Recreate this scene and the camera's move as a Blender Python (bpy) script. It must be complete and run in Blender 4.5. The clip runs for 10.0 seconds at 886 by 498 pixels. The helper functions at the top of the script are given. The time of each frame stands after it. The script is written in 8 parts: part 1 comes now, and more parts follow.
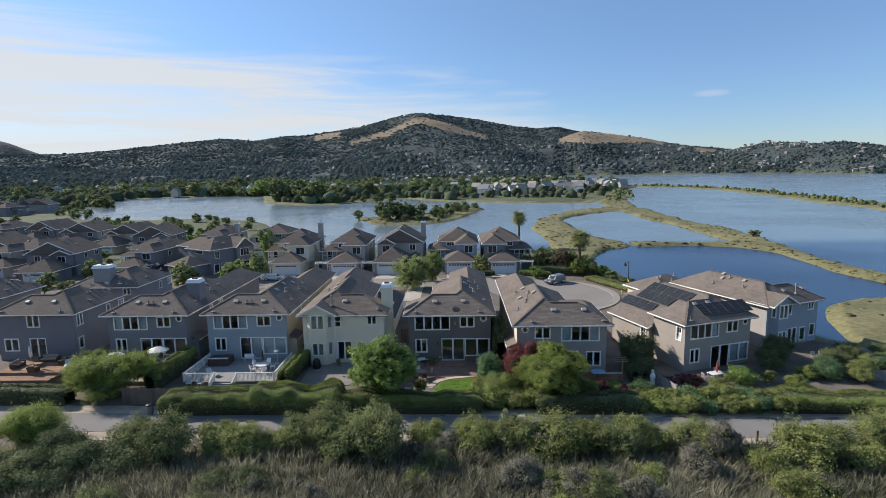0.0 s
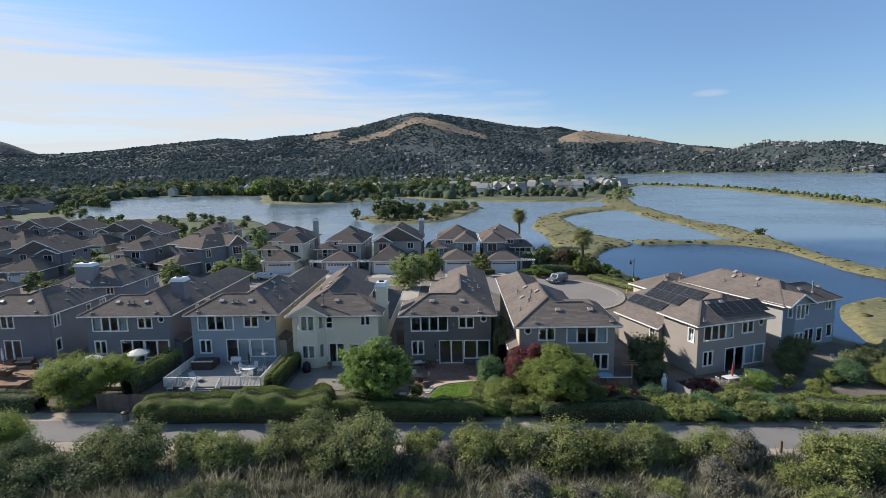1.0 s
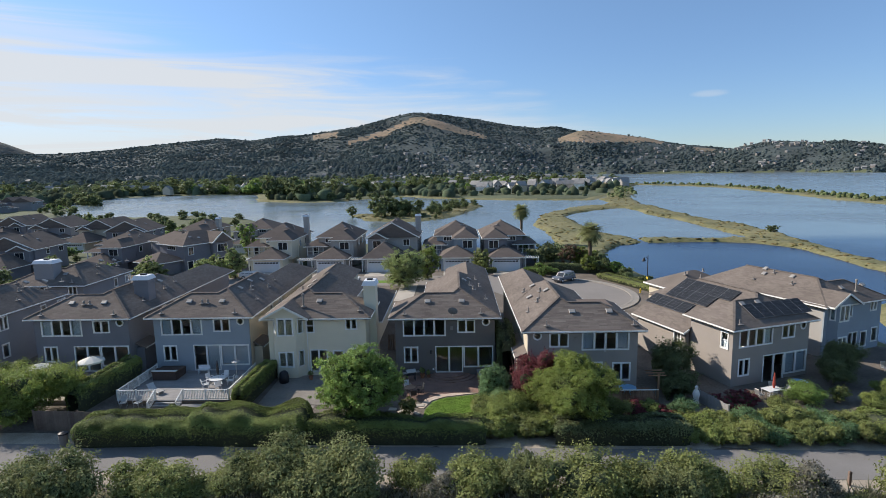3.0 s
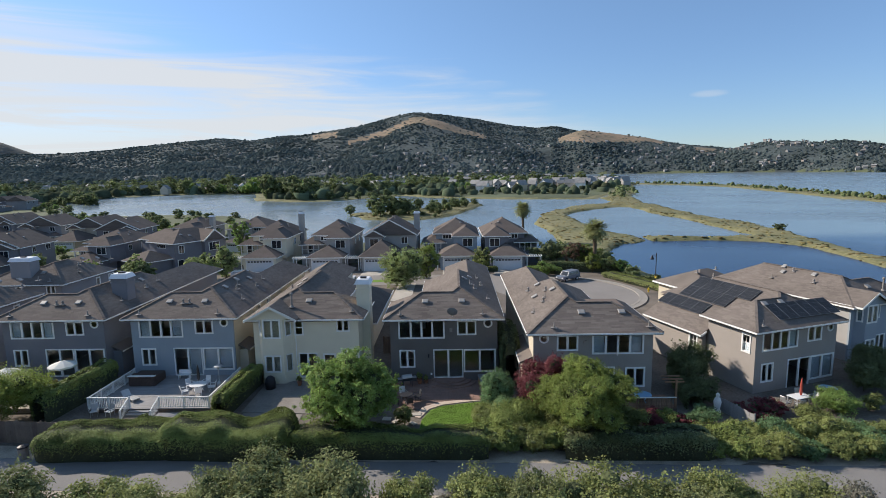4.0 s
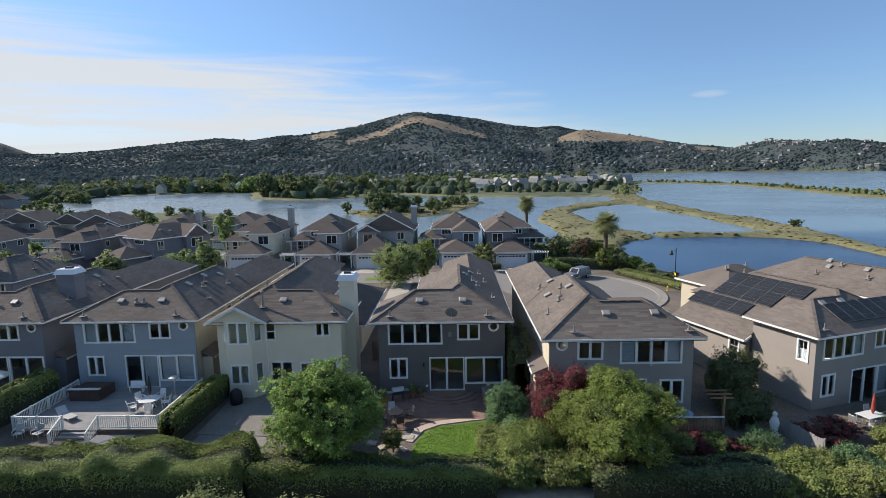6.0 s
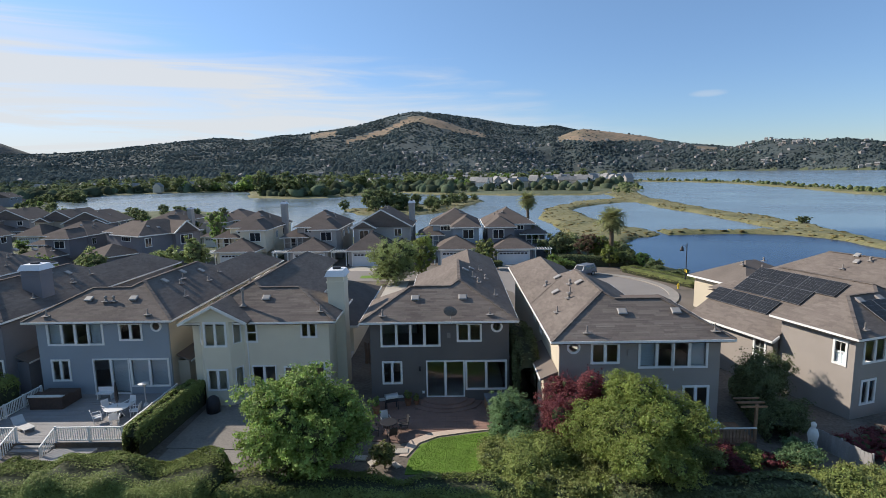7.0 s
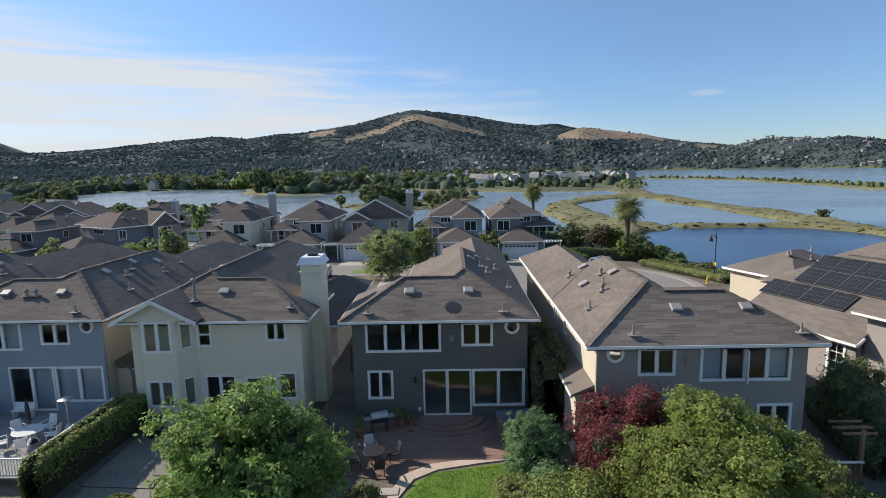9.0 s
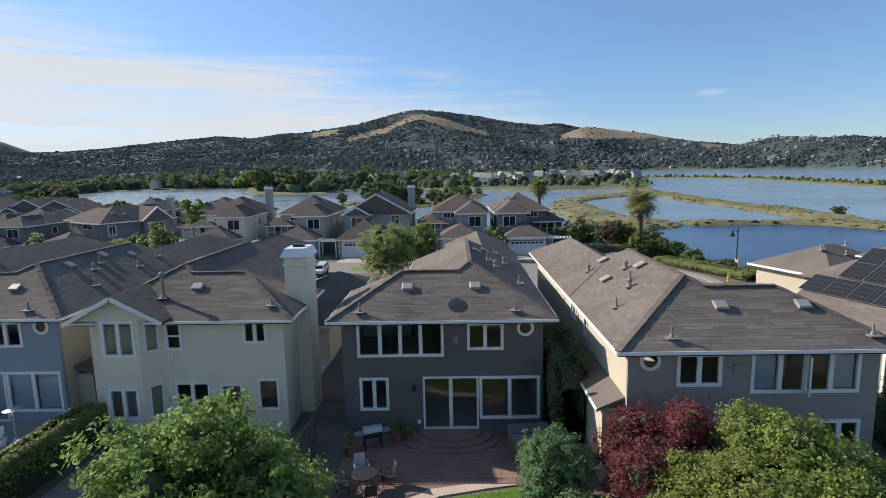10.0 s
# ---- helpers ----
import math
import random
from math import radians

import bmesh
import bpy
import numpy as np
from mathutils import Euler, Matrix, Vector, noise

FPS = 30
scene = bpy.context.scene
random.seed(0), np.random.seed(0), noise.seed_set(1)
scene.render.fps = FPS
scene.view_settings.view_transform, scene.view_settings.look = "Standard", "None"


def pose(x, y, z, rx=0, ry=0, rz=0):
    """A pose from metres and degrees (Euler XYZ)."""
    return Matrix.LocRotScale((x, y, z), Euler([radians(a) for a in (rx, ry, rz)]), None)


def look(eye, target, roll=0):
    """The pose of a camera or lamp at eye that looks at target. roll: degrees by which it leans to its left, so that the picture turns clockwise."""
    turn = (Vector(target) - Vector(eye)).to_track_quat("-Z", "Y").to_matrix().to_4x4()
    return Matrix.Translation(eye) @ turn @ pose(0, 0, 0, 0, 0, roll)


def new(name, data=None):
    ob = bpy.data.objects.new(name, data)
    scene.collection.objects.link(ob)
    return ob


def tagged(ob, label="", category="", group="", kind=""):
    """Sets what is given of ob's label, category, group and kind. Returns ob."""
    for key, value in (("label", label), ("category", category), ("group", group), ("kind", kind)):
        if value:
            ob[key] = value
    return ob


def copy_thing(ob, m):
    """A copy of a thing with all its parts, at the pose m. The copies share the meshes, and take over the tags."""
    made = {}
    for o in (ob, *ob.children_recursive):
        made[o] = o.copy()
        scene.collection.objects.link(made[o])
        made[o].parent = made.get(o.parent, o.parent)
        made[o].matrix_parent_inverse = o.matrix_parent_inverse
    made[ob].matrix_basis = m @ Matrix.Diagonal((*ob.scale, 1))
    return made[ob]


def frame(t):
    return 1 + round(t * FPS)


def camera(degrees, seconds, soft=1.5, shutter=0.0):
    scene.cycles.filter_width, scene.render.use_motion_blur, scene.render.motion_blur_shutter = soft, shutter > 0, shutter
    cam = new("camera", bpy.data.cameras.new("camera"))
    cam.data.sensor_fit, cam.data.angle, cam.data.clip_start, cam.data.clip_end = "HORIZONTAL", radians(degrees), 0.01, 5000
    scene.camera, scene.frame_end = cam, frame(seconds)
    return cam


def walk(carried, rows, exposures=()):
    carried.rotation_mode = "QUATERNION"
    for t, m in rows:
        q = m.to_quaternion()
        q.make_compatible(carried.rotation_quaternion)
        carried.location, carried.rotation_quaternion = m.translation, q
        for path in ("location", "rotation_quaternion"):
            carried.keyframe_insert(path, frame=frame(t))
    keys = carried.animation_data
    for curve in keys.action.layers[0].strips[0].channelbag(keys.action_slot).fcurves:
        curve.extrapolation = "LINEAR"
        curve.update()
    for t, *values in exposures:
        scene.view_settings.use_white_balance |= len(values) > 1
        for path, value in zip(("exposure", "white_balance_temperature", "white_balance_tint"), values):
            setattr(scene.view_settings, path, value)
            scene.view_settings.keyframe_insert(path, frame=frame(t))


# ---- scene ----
cam = camera(78.8, 10.0, soft=0.75)
METRES, EYE, TILT, LEAN, TURN = 38.5, 23.3, 0.0, 0.0, 1.4
ROWS = [
    (0.0, 0.0, 0.0, 0.0, -0.15, -8.47, 0.99),
    (0.5, 0.0018, 0.0462, -0.0122, -0.21, -8.48, 0.99),
    (1.0, 0.0042, 0.0919, -0.0241, -0.24, -8.48, 1.01),
    (1.5, 0.0056, 0.1385, -0.0358, -0.27, -8.46, 1.01),
    (2.0, 0.0072, 0.1855, -0.0479, -0.28, -8.43, 1.03),
    (2.5, 0.0092, 0.2334, -0.0595, -0.3, -8.43, 1.03),
    (4.0, 0.014, 0.3783, -0.0966, -0.33, -8.41, 1.04),
    (4.5, 0.0148, 0.4262, -0.1084, -0.31, -8.4, 1.02),
    (5.0, 0.0159, 0.4744, -0.1207, -0.29, -8.39, 1.03),
    (5.5, 0.0177, 0.5226, -0.1338, -0.3, -8.37, 1.05),
    (7.0, 0.0219, 0.668, -0.175, -0.41, -8.4, 1.13),
    (7.5, 0.0226, 0.7162, -0.1895, -0.41, -8.41, 1.15),
    (8.0, 0.0223, 0.7652, -0.2034, -0.45, -8.46, 1.14),
    (8.5, 0.0206, 0.8157, -0.2179, -0.46, -8.46, 1.17),
    (9.0, 0.0198, 0.8655, -0.2324, -0.47, -8.47, 1.17),
    (9.5, 0.0201, 0.9151, -0.2466, -0.43, -8.47, 1.16),
    (10.0, 0.0202, 0.9648, -0.2609, -0.13, -8.47, 1.17),
]
EXPOSE = 0.46
walk(cam, [(t, pose(0, 0, EYE, TILT, LEAN, TURN) @ pose(METRES * x, METRES * y, METRES * z, 90 + pitch, roll, yaw)) for t, x, y, z, yaw, pitch, roll in ROWS],
     exposures=[(0.0, EXPOSE), (10.0, EXPOSE)])

# ---- light ----
SUN_EL, SUN_AZ = 30.0, -66.5          # degrees: height, and turn from straight ahead (+y) towards +x
world = bpy.data.worlds.new("sky")
scene.world = world
world.use_nodes = True
wn, wl = world.node_tree.nodes, world.node_tree.links
wn.clear()
w_out, w_bg = wn.new("ShaderNodeOutputWorld"), wn.new("ShaderNodeBackground")
w_sky = wn.new("ShaderNodeTexSky")
w_sky.sky_type, w_sky.sun_disc = "NISHITA", False
w_sky.sun_elevation, w_sky.sun_rotation = radians(SUN_EL), radians(SUN_AZ)
w_sky.air_density, w_sky.dust_density, w_sky.ozone_density = 1.0, 0.1, 3.0
w_bg.inputs["Strength"].default_value = 0.108
# thin cirrus drawn over the sky by direction
w_co = wn.new("ShaderNodeTexCoord")
w_map = wn.new("ShaderNodeMapping")
w_map.inputs["Rotation"].default_value = (0.0, radians(7), radians(12))
w_map.inputs["Scale"].default_value = (1.5, 1.5, 19.0)
w_noise = wn.new("ShaderNodeTexNoise")
w_noise.inputs["Scale"].default_value, w_noise.inputs["Detail"].default_value = 1.6, 9.0
w_noise.inputs["Roughness"].default_value, w_noise.inputs["Distortion"].default_value = 0.58, 0.7
w_sep = wn.new("ShaderNodeSeparateXYZ")

def w_math(op, a, b, c=None):
    """A maths node of the sky; each input a number or a socket."""
    n = wn.new("ShaderNodeMath")
    n.operation = op
    for i, v in enumerate((a, b, c)):
        if v is None:
            continue
        if isinstance(v, (int, float)):
            n.inputs[i].default_value = v
        else:
            wl.new(v, n.inputs[i])
    return n.outputs["Value"]


def w_range(v, a, b, lo=0.0, hi=1.0):
    n = wn.new("ShaderNodeMapRange")
    n.interpolation_type = "SMOOTHSTEP"
    n.inputs["From Min"].default_value, n.inputs["From Max"].default_value = a, b
    n.inputs["To Min"].default_value, n.inputs["To Max"].default_value = lo, hi
    wl.new(v, n.inputs["Value"])
    return n.outputs["Result"]


wl.new(w_co.outputs["Generated"], w_map.inputs["Vector"])
wl.new(w_map.outputs["Vector"], w_noise.inputs["Vector"])
wl.new(w_co.outputs["Generated"], w_sep.inputs["Vector"])
sx, sz, streak = w_sep.outputs["X"], w_sep.outputs["Z"], w_noise.outputs["Fac"]
# the veil: its upper edge level at first, then falling to the right, frayed by the streaks
fall = w_math("ADD", w_math("MULTIPLY_ADD", sx, 0.13, 0.082), w_math("MULTIPLY", w_math("MAXIMUM", sx, 0.0), 0.2))
level = w_math("ADD", w_math("ADD", fall, sz), w_math("MULTIPLY_ADD", streak, -0.16, 0.08))
veil = w_math("MULTIPLY", w_range(level, 0.27, 0.165), w_range(streak, 0.30, 0.60, 0.5, 1.0))
# thinner towards the right and in a band above the hills
veil = w_math("MULTIPLY", veil, w_range(sx, 0.5, -0.12, 0.0, 1.0))
band = w_math("MULTIPLY", w_range(sz, 0.125, 0.085), w_range(sz, 0.02, 0.06))
veil = w_math("MULTIPLY", veil, w_math("SUBTRACT", 1.0, w_math("MULTIPLY", band, w_range(streak, 0.62, 0.40, 0.0, 0.22))))
low_haze = w_math("MULTIPLY", w_range(sz, 0.16, 0.02, 0.0, 0.85), w_range(sx, 0.1, -0.35))
for cx_, cz_, rx_, rz_, much in ((0.414, 0.113, 0.03, 0.007, 0.3), (0.06, 0.146, 0.05, 0.010, 0.22), (0.115, 0.128, 0.06, 0.012, 0.22), (0.14, 0.105, 0.05, 0.012, 0.2)):   # thin wisps
    off = w_math("ADD", w_math("POWER", w_math("MULTIPLY_ADD", sx, 1 / rx_, -cx_ / rx_), 2.0), w_math("POWER", w_math("MULTIPLY_ADD", sz, 1 / rz_, -cz_ / rz_), 2.0))
    veil = w_math("ADD", veil, w_math("MULTIPLY", w_range(off, 1.0, 0.0, 0.0, much), w_range(streak, 0.38, 0.6, 0.3, 1.0)))
veil = w_math("MINIMUM", w_math("MAXIMUM", veil, low_haze), 0.92)
w_mix, w_tint, w_grad = wn.new("ShaderNodeMix"), wn.new("ShaderNodeMix"), wn.new("ShaderNodeMix")
w_mix.data_type = w_tint.data_type = w_grad.data_type = "RGBA"
w_tint.blend_type = "MULTIPLY"
w_tint.inputs["Factor"].default_value = 1.0
w_grad.inputs["A"].default_value, w_grad.inputs["B"].default_value = (0.578, 0.688, 0.91, 1), (1.29, 1.27, 1.14, 1)
wl.new(w_range(sz, -0.06, 0.75), w_grad.inputs["Factor"])
wl.new(w_grad.outputs["Result"], w_tint.inputs["B"])
w_mix.inputs["B"].default_value = (4.95, 5.1, 5.28, 1)
wl.new(veil, w_mix.inputs["Factor"])
wl.new(w_sky.outputs["Color"], w_tint.inputs["A"])
wl.new(w_tint.outputs["Result"], w_mix.inputs["A"])
wl.new(w_mix.outputs["Result"], w_bg.inputs["Color"])
wl.new(w_bg.outputs["Background"], w_out.inputs["Surface"])

sun = new("sun", bpy.data.lights.new("sun", "SUN"))
sun.data.energy, sun.data.angle, sun.data.color = 4.7, radians(0.6), (1.0, 0.905, 0.785)
_sd = Vector((math.sin(radians(SUN_AZ)) * math.cos(radians(SUN_EL)), math.cos(radians(SUN_AZ)) * math.cos(radians(SUN_EL)), math.sin(radians(SUN_EL))))
sun.matrix_world = look(_sd * 400, (0, 0, 0))


# ---- materials ----
def mat(name, c, rough=0.8, vary=0.25, s1=0.5, s2=9.0, bump=0.15, metal=0.0, spec=0.3, rand=0.0, island=0.0, c2=None, stretch=(1, 1, 1)):
    """A surface with broad stains and fine grain in world metres; rand and island vary it from piece to piece."""
    m = bpy.data.materials.new(name)
    m.use_nodes = True
    n, l = m.node_tree.nodes, m.node_tree.links
    b = n["Principled BSDF"]
    b.inputs["Roughness"].default_value, b.inputs["Metallic"].default_value = rough, metal
    b.inputs["Specular IOR Level"].default_value = spec
    g = n.new("ShaderNodeNewGeometry")
    mp = n.new("ShaderNodeMapping")
    mp.inputs["Scale"].default_value = stretch
    l.new(g.outputs["Position"], mp.inputs["Vector"])
    n1, n2 = n.new("ShaderNodeTexNoise"), n.new("ShaderNodeTexNoise")
    n1.inputs["Scale"].default_value, n1.inputs["Detail"].default_value = s1, 4.0
    n2.inputs["Scale"].default_value, n2.inputs["Detail"].default_value = s2, 3.0
    l.new(mp.outputs["Vector"], n1.inputs["Vector"])
    l.new(mp.outputs["Vector"], n2.inputs["Vector"])
    add = n.new("ShaderNodeMath")
    add.operation = "ADD"
    l.new(n1.outputs["Fac"], add.inputs[0])
    l.new(n2.outputs["Fac"], add.inputs[1])
    rg = n.new("ShaderNodeMapRange")
    rg.inputs["From Min"].default_value, rg.inputs["From Max"].default_value = 0.7, 1.3
    l.new(add.outputs["Value"], rg.inputs["Value"])
    mx = n.new("ShaderNodeMix")
    mx.data_type = "RGBA"
    lo = c2 if c2 else tuple(v * (1 - vary) for v in c)
    hi = c if c2 else tuple(min(1.0, v * (1 + vary)) for v in c)
    mx.inputs["A"].default_value, mx.inputs["B"].default_value = (*lo, 1), (*hi, 1)
    l.new(rg.outputs["Result"], mx.inputs["Factor"])
    last = mx.outputs["Result"]
    if rand or island:
        src = n.new("ShaderNodeObjectInfo").outputs["Random"] if rand else g.outputs["Random Per Island"]
        amount = rand or island
        r2 = n.new("ShaderNodeMapRange")
        r2.inputs["To Min"].default_value, r2.inputs["To Max"].default_value = 1 - amount, 1 + amount
        l.new(src, r2.inputs["Value"])
        hs = n.new("ShaderNodeHueSaturation")
        r3 = n.new("ShaderNodeMapRange")
        r3.inputs["To Min"].default_value, r3.inputs["To Max"].default_value = 0.5 - 0.05 * amount, 0.5 + 0.05 * amount
        l.new(src, r3.inputs["Value"])
        l.new(r2.outputs["Result"], hs.inputs["Value"])
        l.new(r3.outputs["Result"], hs.inputs["Hue"])
        l.new(last, hs.inputs["Color"])
        last = hs.outputs["Color"]
    l.new(last, b.inputs["Base Color"])
    if bump:
        bp = n.new("ShaderNodeBump")
        bp.inputs["Strength"].default_value, bp.inputs["Distance"].default_value = bump, 0.02
        l.new(n2.outputs["Fac"], bp.inputs["Height"])
        l.new(bp.outputs["Normal"], b.inputs["Normal"])
    return m


def leafy(name, c, vary=0.45, glow=0.5, patch=0.15, spec=0.3):
    """Leaves: each its own shade, some light passing through."""
    m = mat(name, c, rough=0.55, vary=0.35, s1=patch, s2=1.2, bump=0, spec=spec * 0.6, island=vary)
    n, l = m.node_tree.nodes, m.node_tree.links
    b = n["Principled BSDF"]
    src = b.inputs["Base Color"].links[0].from_socket
    tr = n.new("ShaderNodeBsdfTranslucent")
    l.new(src, tr.inputs["Color"])
    ms = n.new("ShaderNodeMixShader")
    ms.inputs["Fac"].default_value = glow
    l.new(b.outputs["BSDF"], ms.inputs[1])
    l.new(tr.outputs["BSDF"], ms.inputs[2])
    l.new(ms.outputs["Shader"], n["Material Output"].inputs["Surface"])
    return m


def glassy(name, c=(0.75, 0.8, 0.8), rough=0.02):
    m = bpy.data.materials.new(name)
    m.use_nodes = True
    b = m.node_tree.nodes["Principled BSDF"]
    b.inputs["Base Color"].default_value = (*c, 1)
    b.inputs["Roughness"].default_value = rough
    b.inputs["Transmission Weight"].default_value = 1.0
    b.inputs["IOR"].default_value = 1.45
    return m


WHITE = mat("white_trim", (0.74, 0.74, 0.72), rough=0.5, vary=0.06, bump=0.05)
STUCCO = {
    "blue": mat("blue_grey_stucco", (0.28, 0.32, 0.36), rough=0.9, vary=0.08, s2=40, bump=0.3),
    "charcoal": mat("charcoal_stucco", (0.142, 0.131, 0.125), rough=0.9, vary=0.1, s2=40, bump=0.3),
    "cream": mat("cream_stucco", (0.70, 0.645, 0.51), rough=0.9, vary=0.06, s2=40, bump=0.3),
    "taupe": mat("taupe_stucco", (0.30, 0.268, 0.243), rough=0.9, vary=0.08, s2=40, bump=0.3),
    "beige": mat("beige_stucco", (0.52, 0.46, 0.36), rough=0.9, vary=0.06, s2=40, bump=0.3),
    "grey": mat("grey_stucco", (0.25, 0.25, 0.265), rough=0.9, vary=0.08, s2=40, bump=0.3),
    "slate": mat("slate_stucco", (0.185, 0.185, 0.205), rough=0.9, vary=0.1, s2=40, bump=0.3),
    "stone": mat("stone_grey_stucco", (0.36, 0.345, 0.33), rough=0.9, vary=0.08, s2=40, bump=0.3),
}
ROOF = mat("roof_underlay", (0.14, 0.11, 0.095), rough=0.95, vary=0.15, bump=0.2)
SHINGLE_PIECE = mat("brown_shingle_piece", (0.165, 0.141, 0.126), rough=0.95, vary=0.2, s1=0.3, s2=16, bump=0.5, spec=0.06, rand=0.17)
SHINGLE = mat("brown_shingle", (0.165, 0.141, 0.126), rough=0.95, vary=0.2, s1=0.3, s2=16, bump=0.5, spec=0.06, island=0.11)
GLASS = glassy("window_glass", (0.82, 0.87, 0.88))
BLIND = mat("pale_blind", (0.5, 0.55, 0.6), vary=0.05)
DARKROOM = mat("interior_plaster", (0.6, 0.58, 0.55), vary=0.1)
METAL = mat("galvanised_metal", (0.5, 0.5, 0.5), rough=0.45, metal=0.6, vary=0.1)
LEAD = mat("grey_roof_vent", (0.24, 0.22, 0.205), rough=0.7, vary=0.15)
SKYLIGHT = mat("pale_roof_vent", (0.30, 0.285, 0.27), rough=0.5, vary=0.05)
BLACK = mat("black_metal", (0.03, 0.03, 0.035), rough=0.5, vary=0.2)
ASPHALT = mat("path_asphalt", (0.215, 0.205, 0.2), rough=0.95, vary=0.14, s1=0.25, s2=20, bump=0.3)
CONCRETE = mat("pale_concrete", (0.42, 0.38, 0.33), rough=0.9, vary=0.14, s1=0.5, s2=10, bump=0.2)
GRAVEL = mat("sandy_gravel", (0.36, 0.31, 0.25), rough=1.0, vary=0.3, s1=0.7, s2=14, bump=0.6)
SOIL = mat("garden_soil", (0.15, 0.128, 0.108), rough=1.0, vary=0.35, s1=0.4, s2=5, bump=0.8)
SCRUB = mat("dry_scrub_ground", (0.10, 0.095, 0.055), rough=1.0, vary=0.4, s1=0.12, s2=2.5, bump=0.8)
MARSH = mat("marsh_grass", (0.235, 0.212, 0.112), rough=1.0, vary=0.34, s1=0.07, s2=1.2, bump=1.0, c2=(0.085, 0.095, 0.04))
TOWN = mat("town_ground", (0.095, 0.11, 0.06), rough=1.0, vary=0.4, s1=0.02, s2=0.4, bump=0.5)
# distance haze is tinted into the hill's base colour
WOODS = mat("hazed_wooded_hill", (0.06, 0.075, 0.075), rough=1.0, vary=0.38, s1=0.006, s2=0.055, bump=0.8)
WOODS.node_tree.nodes["Bump"].inputs["Distance"].default_value = 3.0
GOLD = mat("golden_grass_hill", (0.31, 0.215, 0.145), rough=1.0, vary=0.22, s1=0.012, s2=0.09, bump=0.4, c2=(0.13, 0.12, 0.085))
BARK = mat("bark", (0.12, 0.09, 0.065), rough=1.0, vary=0.35, s1=2, s2=25, bump=0.8)
WOOD = mat("weathered_redwood", (0.25, 0.145, 0.09), rough=0.85, vary=0.3, s1=1.2, s2=18, bump=0.3, rand=0.12)
GREYWOOD = mat("grey_weathered_boards", (0.28, 0.27, 0.268), rough=0.9, vary=0.12, s1=1.0, s2=16, bump=0.3, rand=0.06)
FENCE = mat("brown_fence_boards", (0.2, 0.15, 0.12), rough=0.95, vary=0.25, s1=1.0, s2=16, bump=0.3, rand=0.15)
PINKSTONE = mat("sunlit_pinkish_concrete", (0.5, 0.4, 0.33), rough=0.9, vary=0.12, s1=0.8, s2=14, bump=0.2)
BRICK = mat("red_brick_paving", (0.26, 0.165, 0.135), rough=0.9, vary=0.2, s1=0.8, s2=18, bump=0.3)
PLASTIC = mat("white_plastic", (0.72, 0.72, 0.72), rough=0.4, vary=0.04)
CANVAS = mat("pale_canvas", (0.66, 0.65, 0.60), rough=0.9, vary=0.06)
WICKER = mat("brown_wicker", (0.10, 0.065, 0.045), rough=0.8, vary=0.3, s2=60, bump=0.6)
TANCLOTH = mat("tan_cushion_cloth", (0.34, 0.25, 0.2), rough=0.95, vary=0.12)
REDCLOTH = mat("red_cloth", (0.35, 0.07, 0.05), rough=0.9)
BLUEPLASTIC = mat("pale_blue_plastic", (0.22, 0.42, 0.62), rough=0.4, vary=0.05)
TUBCOVER = mat("slate_vinyl_cover", (0.16, 0.18, 0.21), rough=0.5, vary=0.1)
SOLAR = mat("solar_cell", (0.02, 0.021, 0.024), rough=0.45, vary=0.2, spec=0.3, bump=0)
SOLARLINE = mat("solar_frame", (0.3, 0.3, 0.31), rough=0.4, metal=0.5, vary=0.05)
STATUE = mat("white_stone", (0.66, 0.65, 0.62), rough=0.8, vary=0.08)
CARPAINT = mat("white_car_paint", (0.6, 0.6, 0.6), rough=0.25, vary=0.02, bump=0, spec=0.6)
TYRE = mat("tyre_rubber", (0.02, 0.02, 0.02), rough=0.9, vary=0.1)
YELLOW = mat("yellow_paint", (0.7, 0.5, 0.05), rough=0.5, vary=0.05)
LAWN = mat("mown_lawn", (0.13, 0.22, 0.035), rough=1.0, vary=0.22, s1=0.6, s2=25, bump=0.6)
L_TREE = leafy("bright_leaves", (0.23, 0.325, 0.095), glow=0.5, vary=0.3)
L_OLIVE = leafy("olive_leaves", (0.225, 0.275, 0.075), vary=0.3)
L_HEDGE = leafy("hedge_leaves", (0.185, 0.222, 0.068), glow=0.1, vary=0.24, spec=0.1)
L_SHRUB = leafy("shrub_leaves", (0.21, 0.235, 0.08), glow=0.28, vary=0.26)
L_PALE = leafy("pale_leaves", (0.29, 0.345, 0.14), glow=0.5, vary=0.3)
L_DARK = leafy("dark_leaves", (0.135, 0.158, 0.075), glow=0.15, vary=0.35, spec=0.1)
L_RED = leafy("plum_leaves", (0.17, 0.05, 0.058), glow=0.3, vary=0.3)
L_SILVER = leafy("silver_leaves", (0.17, 0.265, 0.13), vary=0.3)
L_SAGE = leafy("grey_brush", (0.2, 0.19, 0.15), glow=0.35)
L_BANK = leafy("bank_shrub_leaves", (0.19, 0.21, 0.092), glow=0.25, spec=0.1, vary=0.28)
L_BRUSH = leafy("bank_brush", (0.27, 0.255, 0.19), glow=0.4, patch=0.09)
_b = L_BRUSH.node_tree.nodes
_b["Mix"].inputs["A"].default_value = (0.06, 0.072, 0.04, 1)
L_DRY = leafy("dry_stems", (0.25, 0.21, 0.14), glow=0.2)
L_PALM = leafy("palm_fronds", (0.27, 0.285, 0.13), glow=0.35)
L_MID = leafy("mid_tree_leaves", (0.185, 0.225, 0.10), vary=0.3)
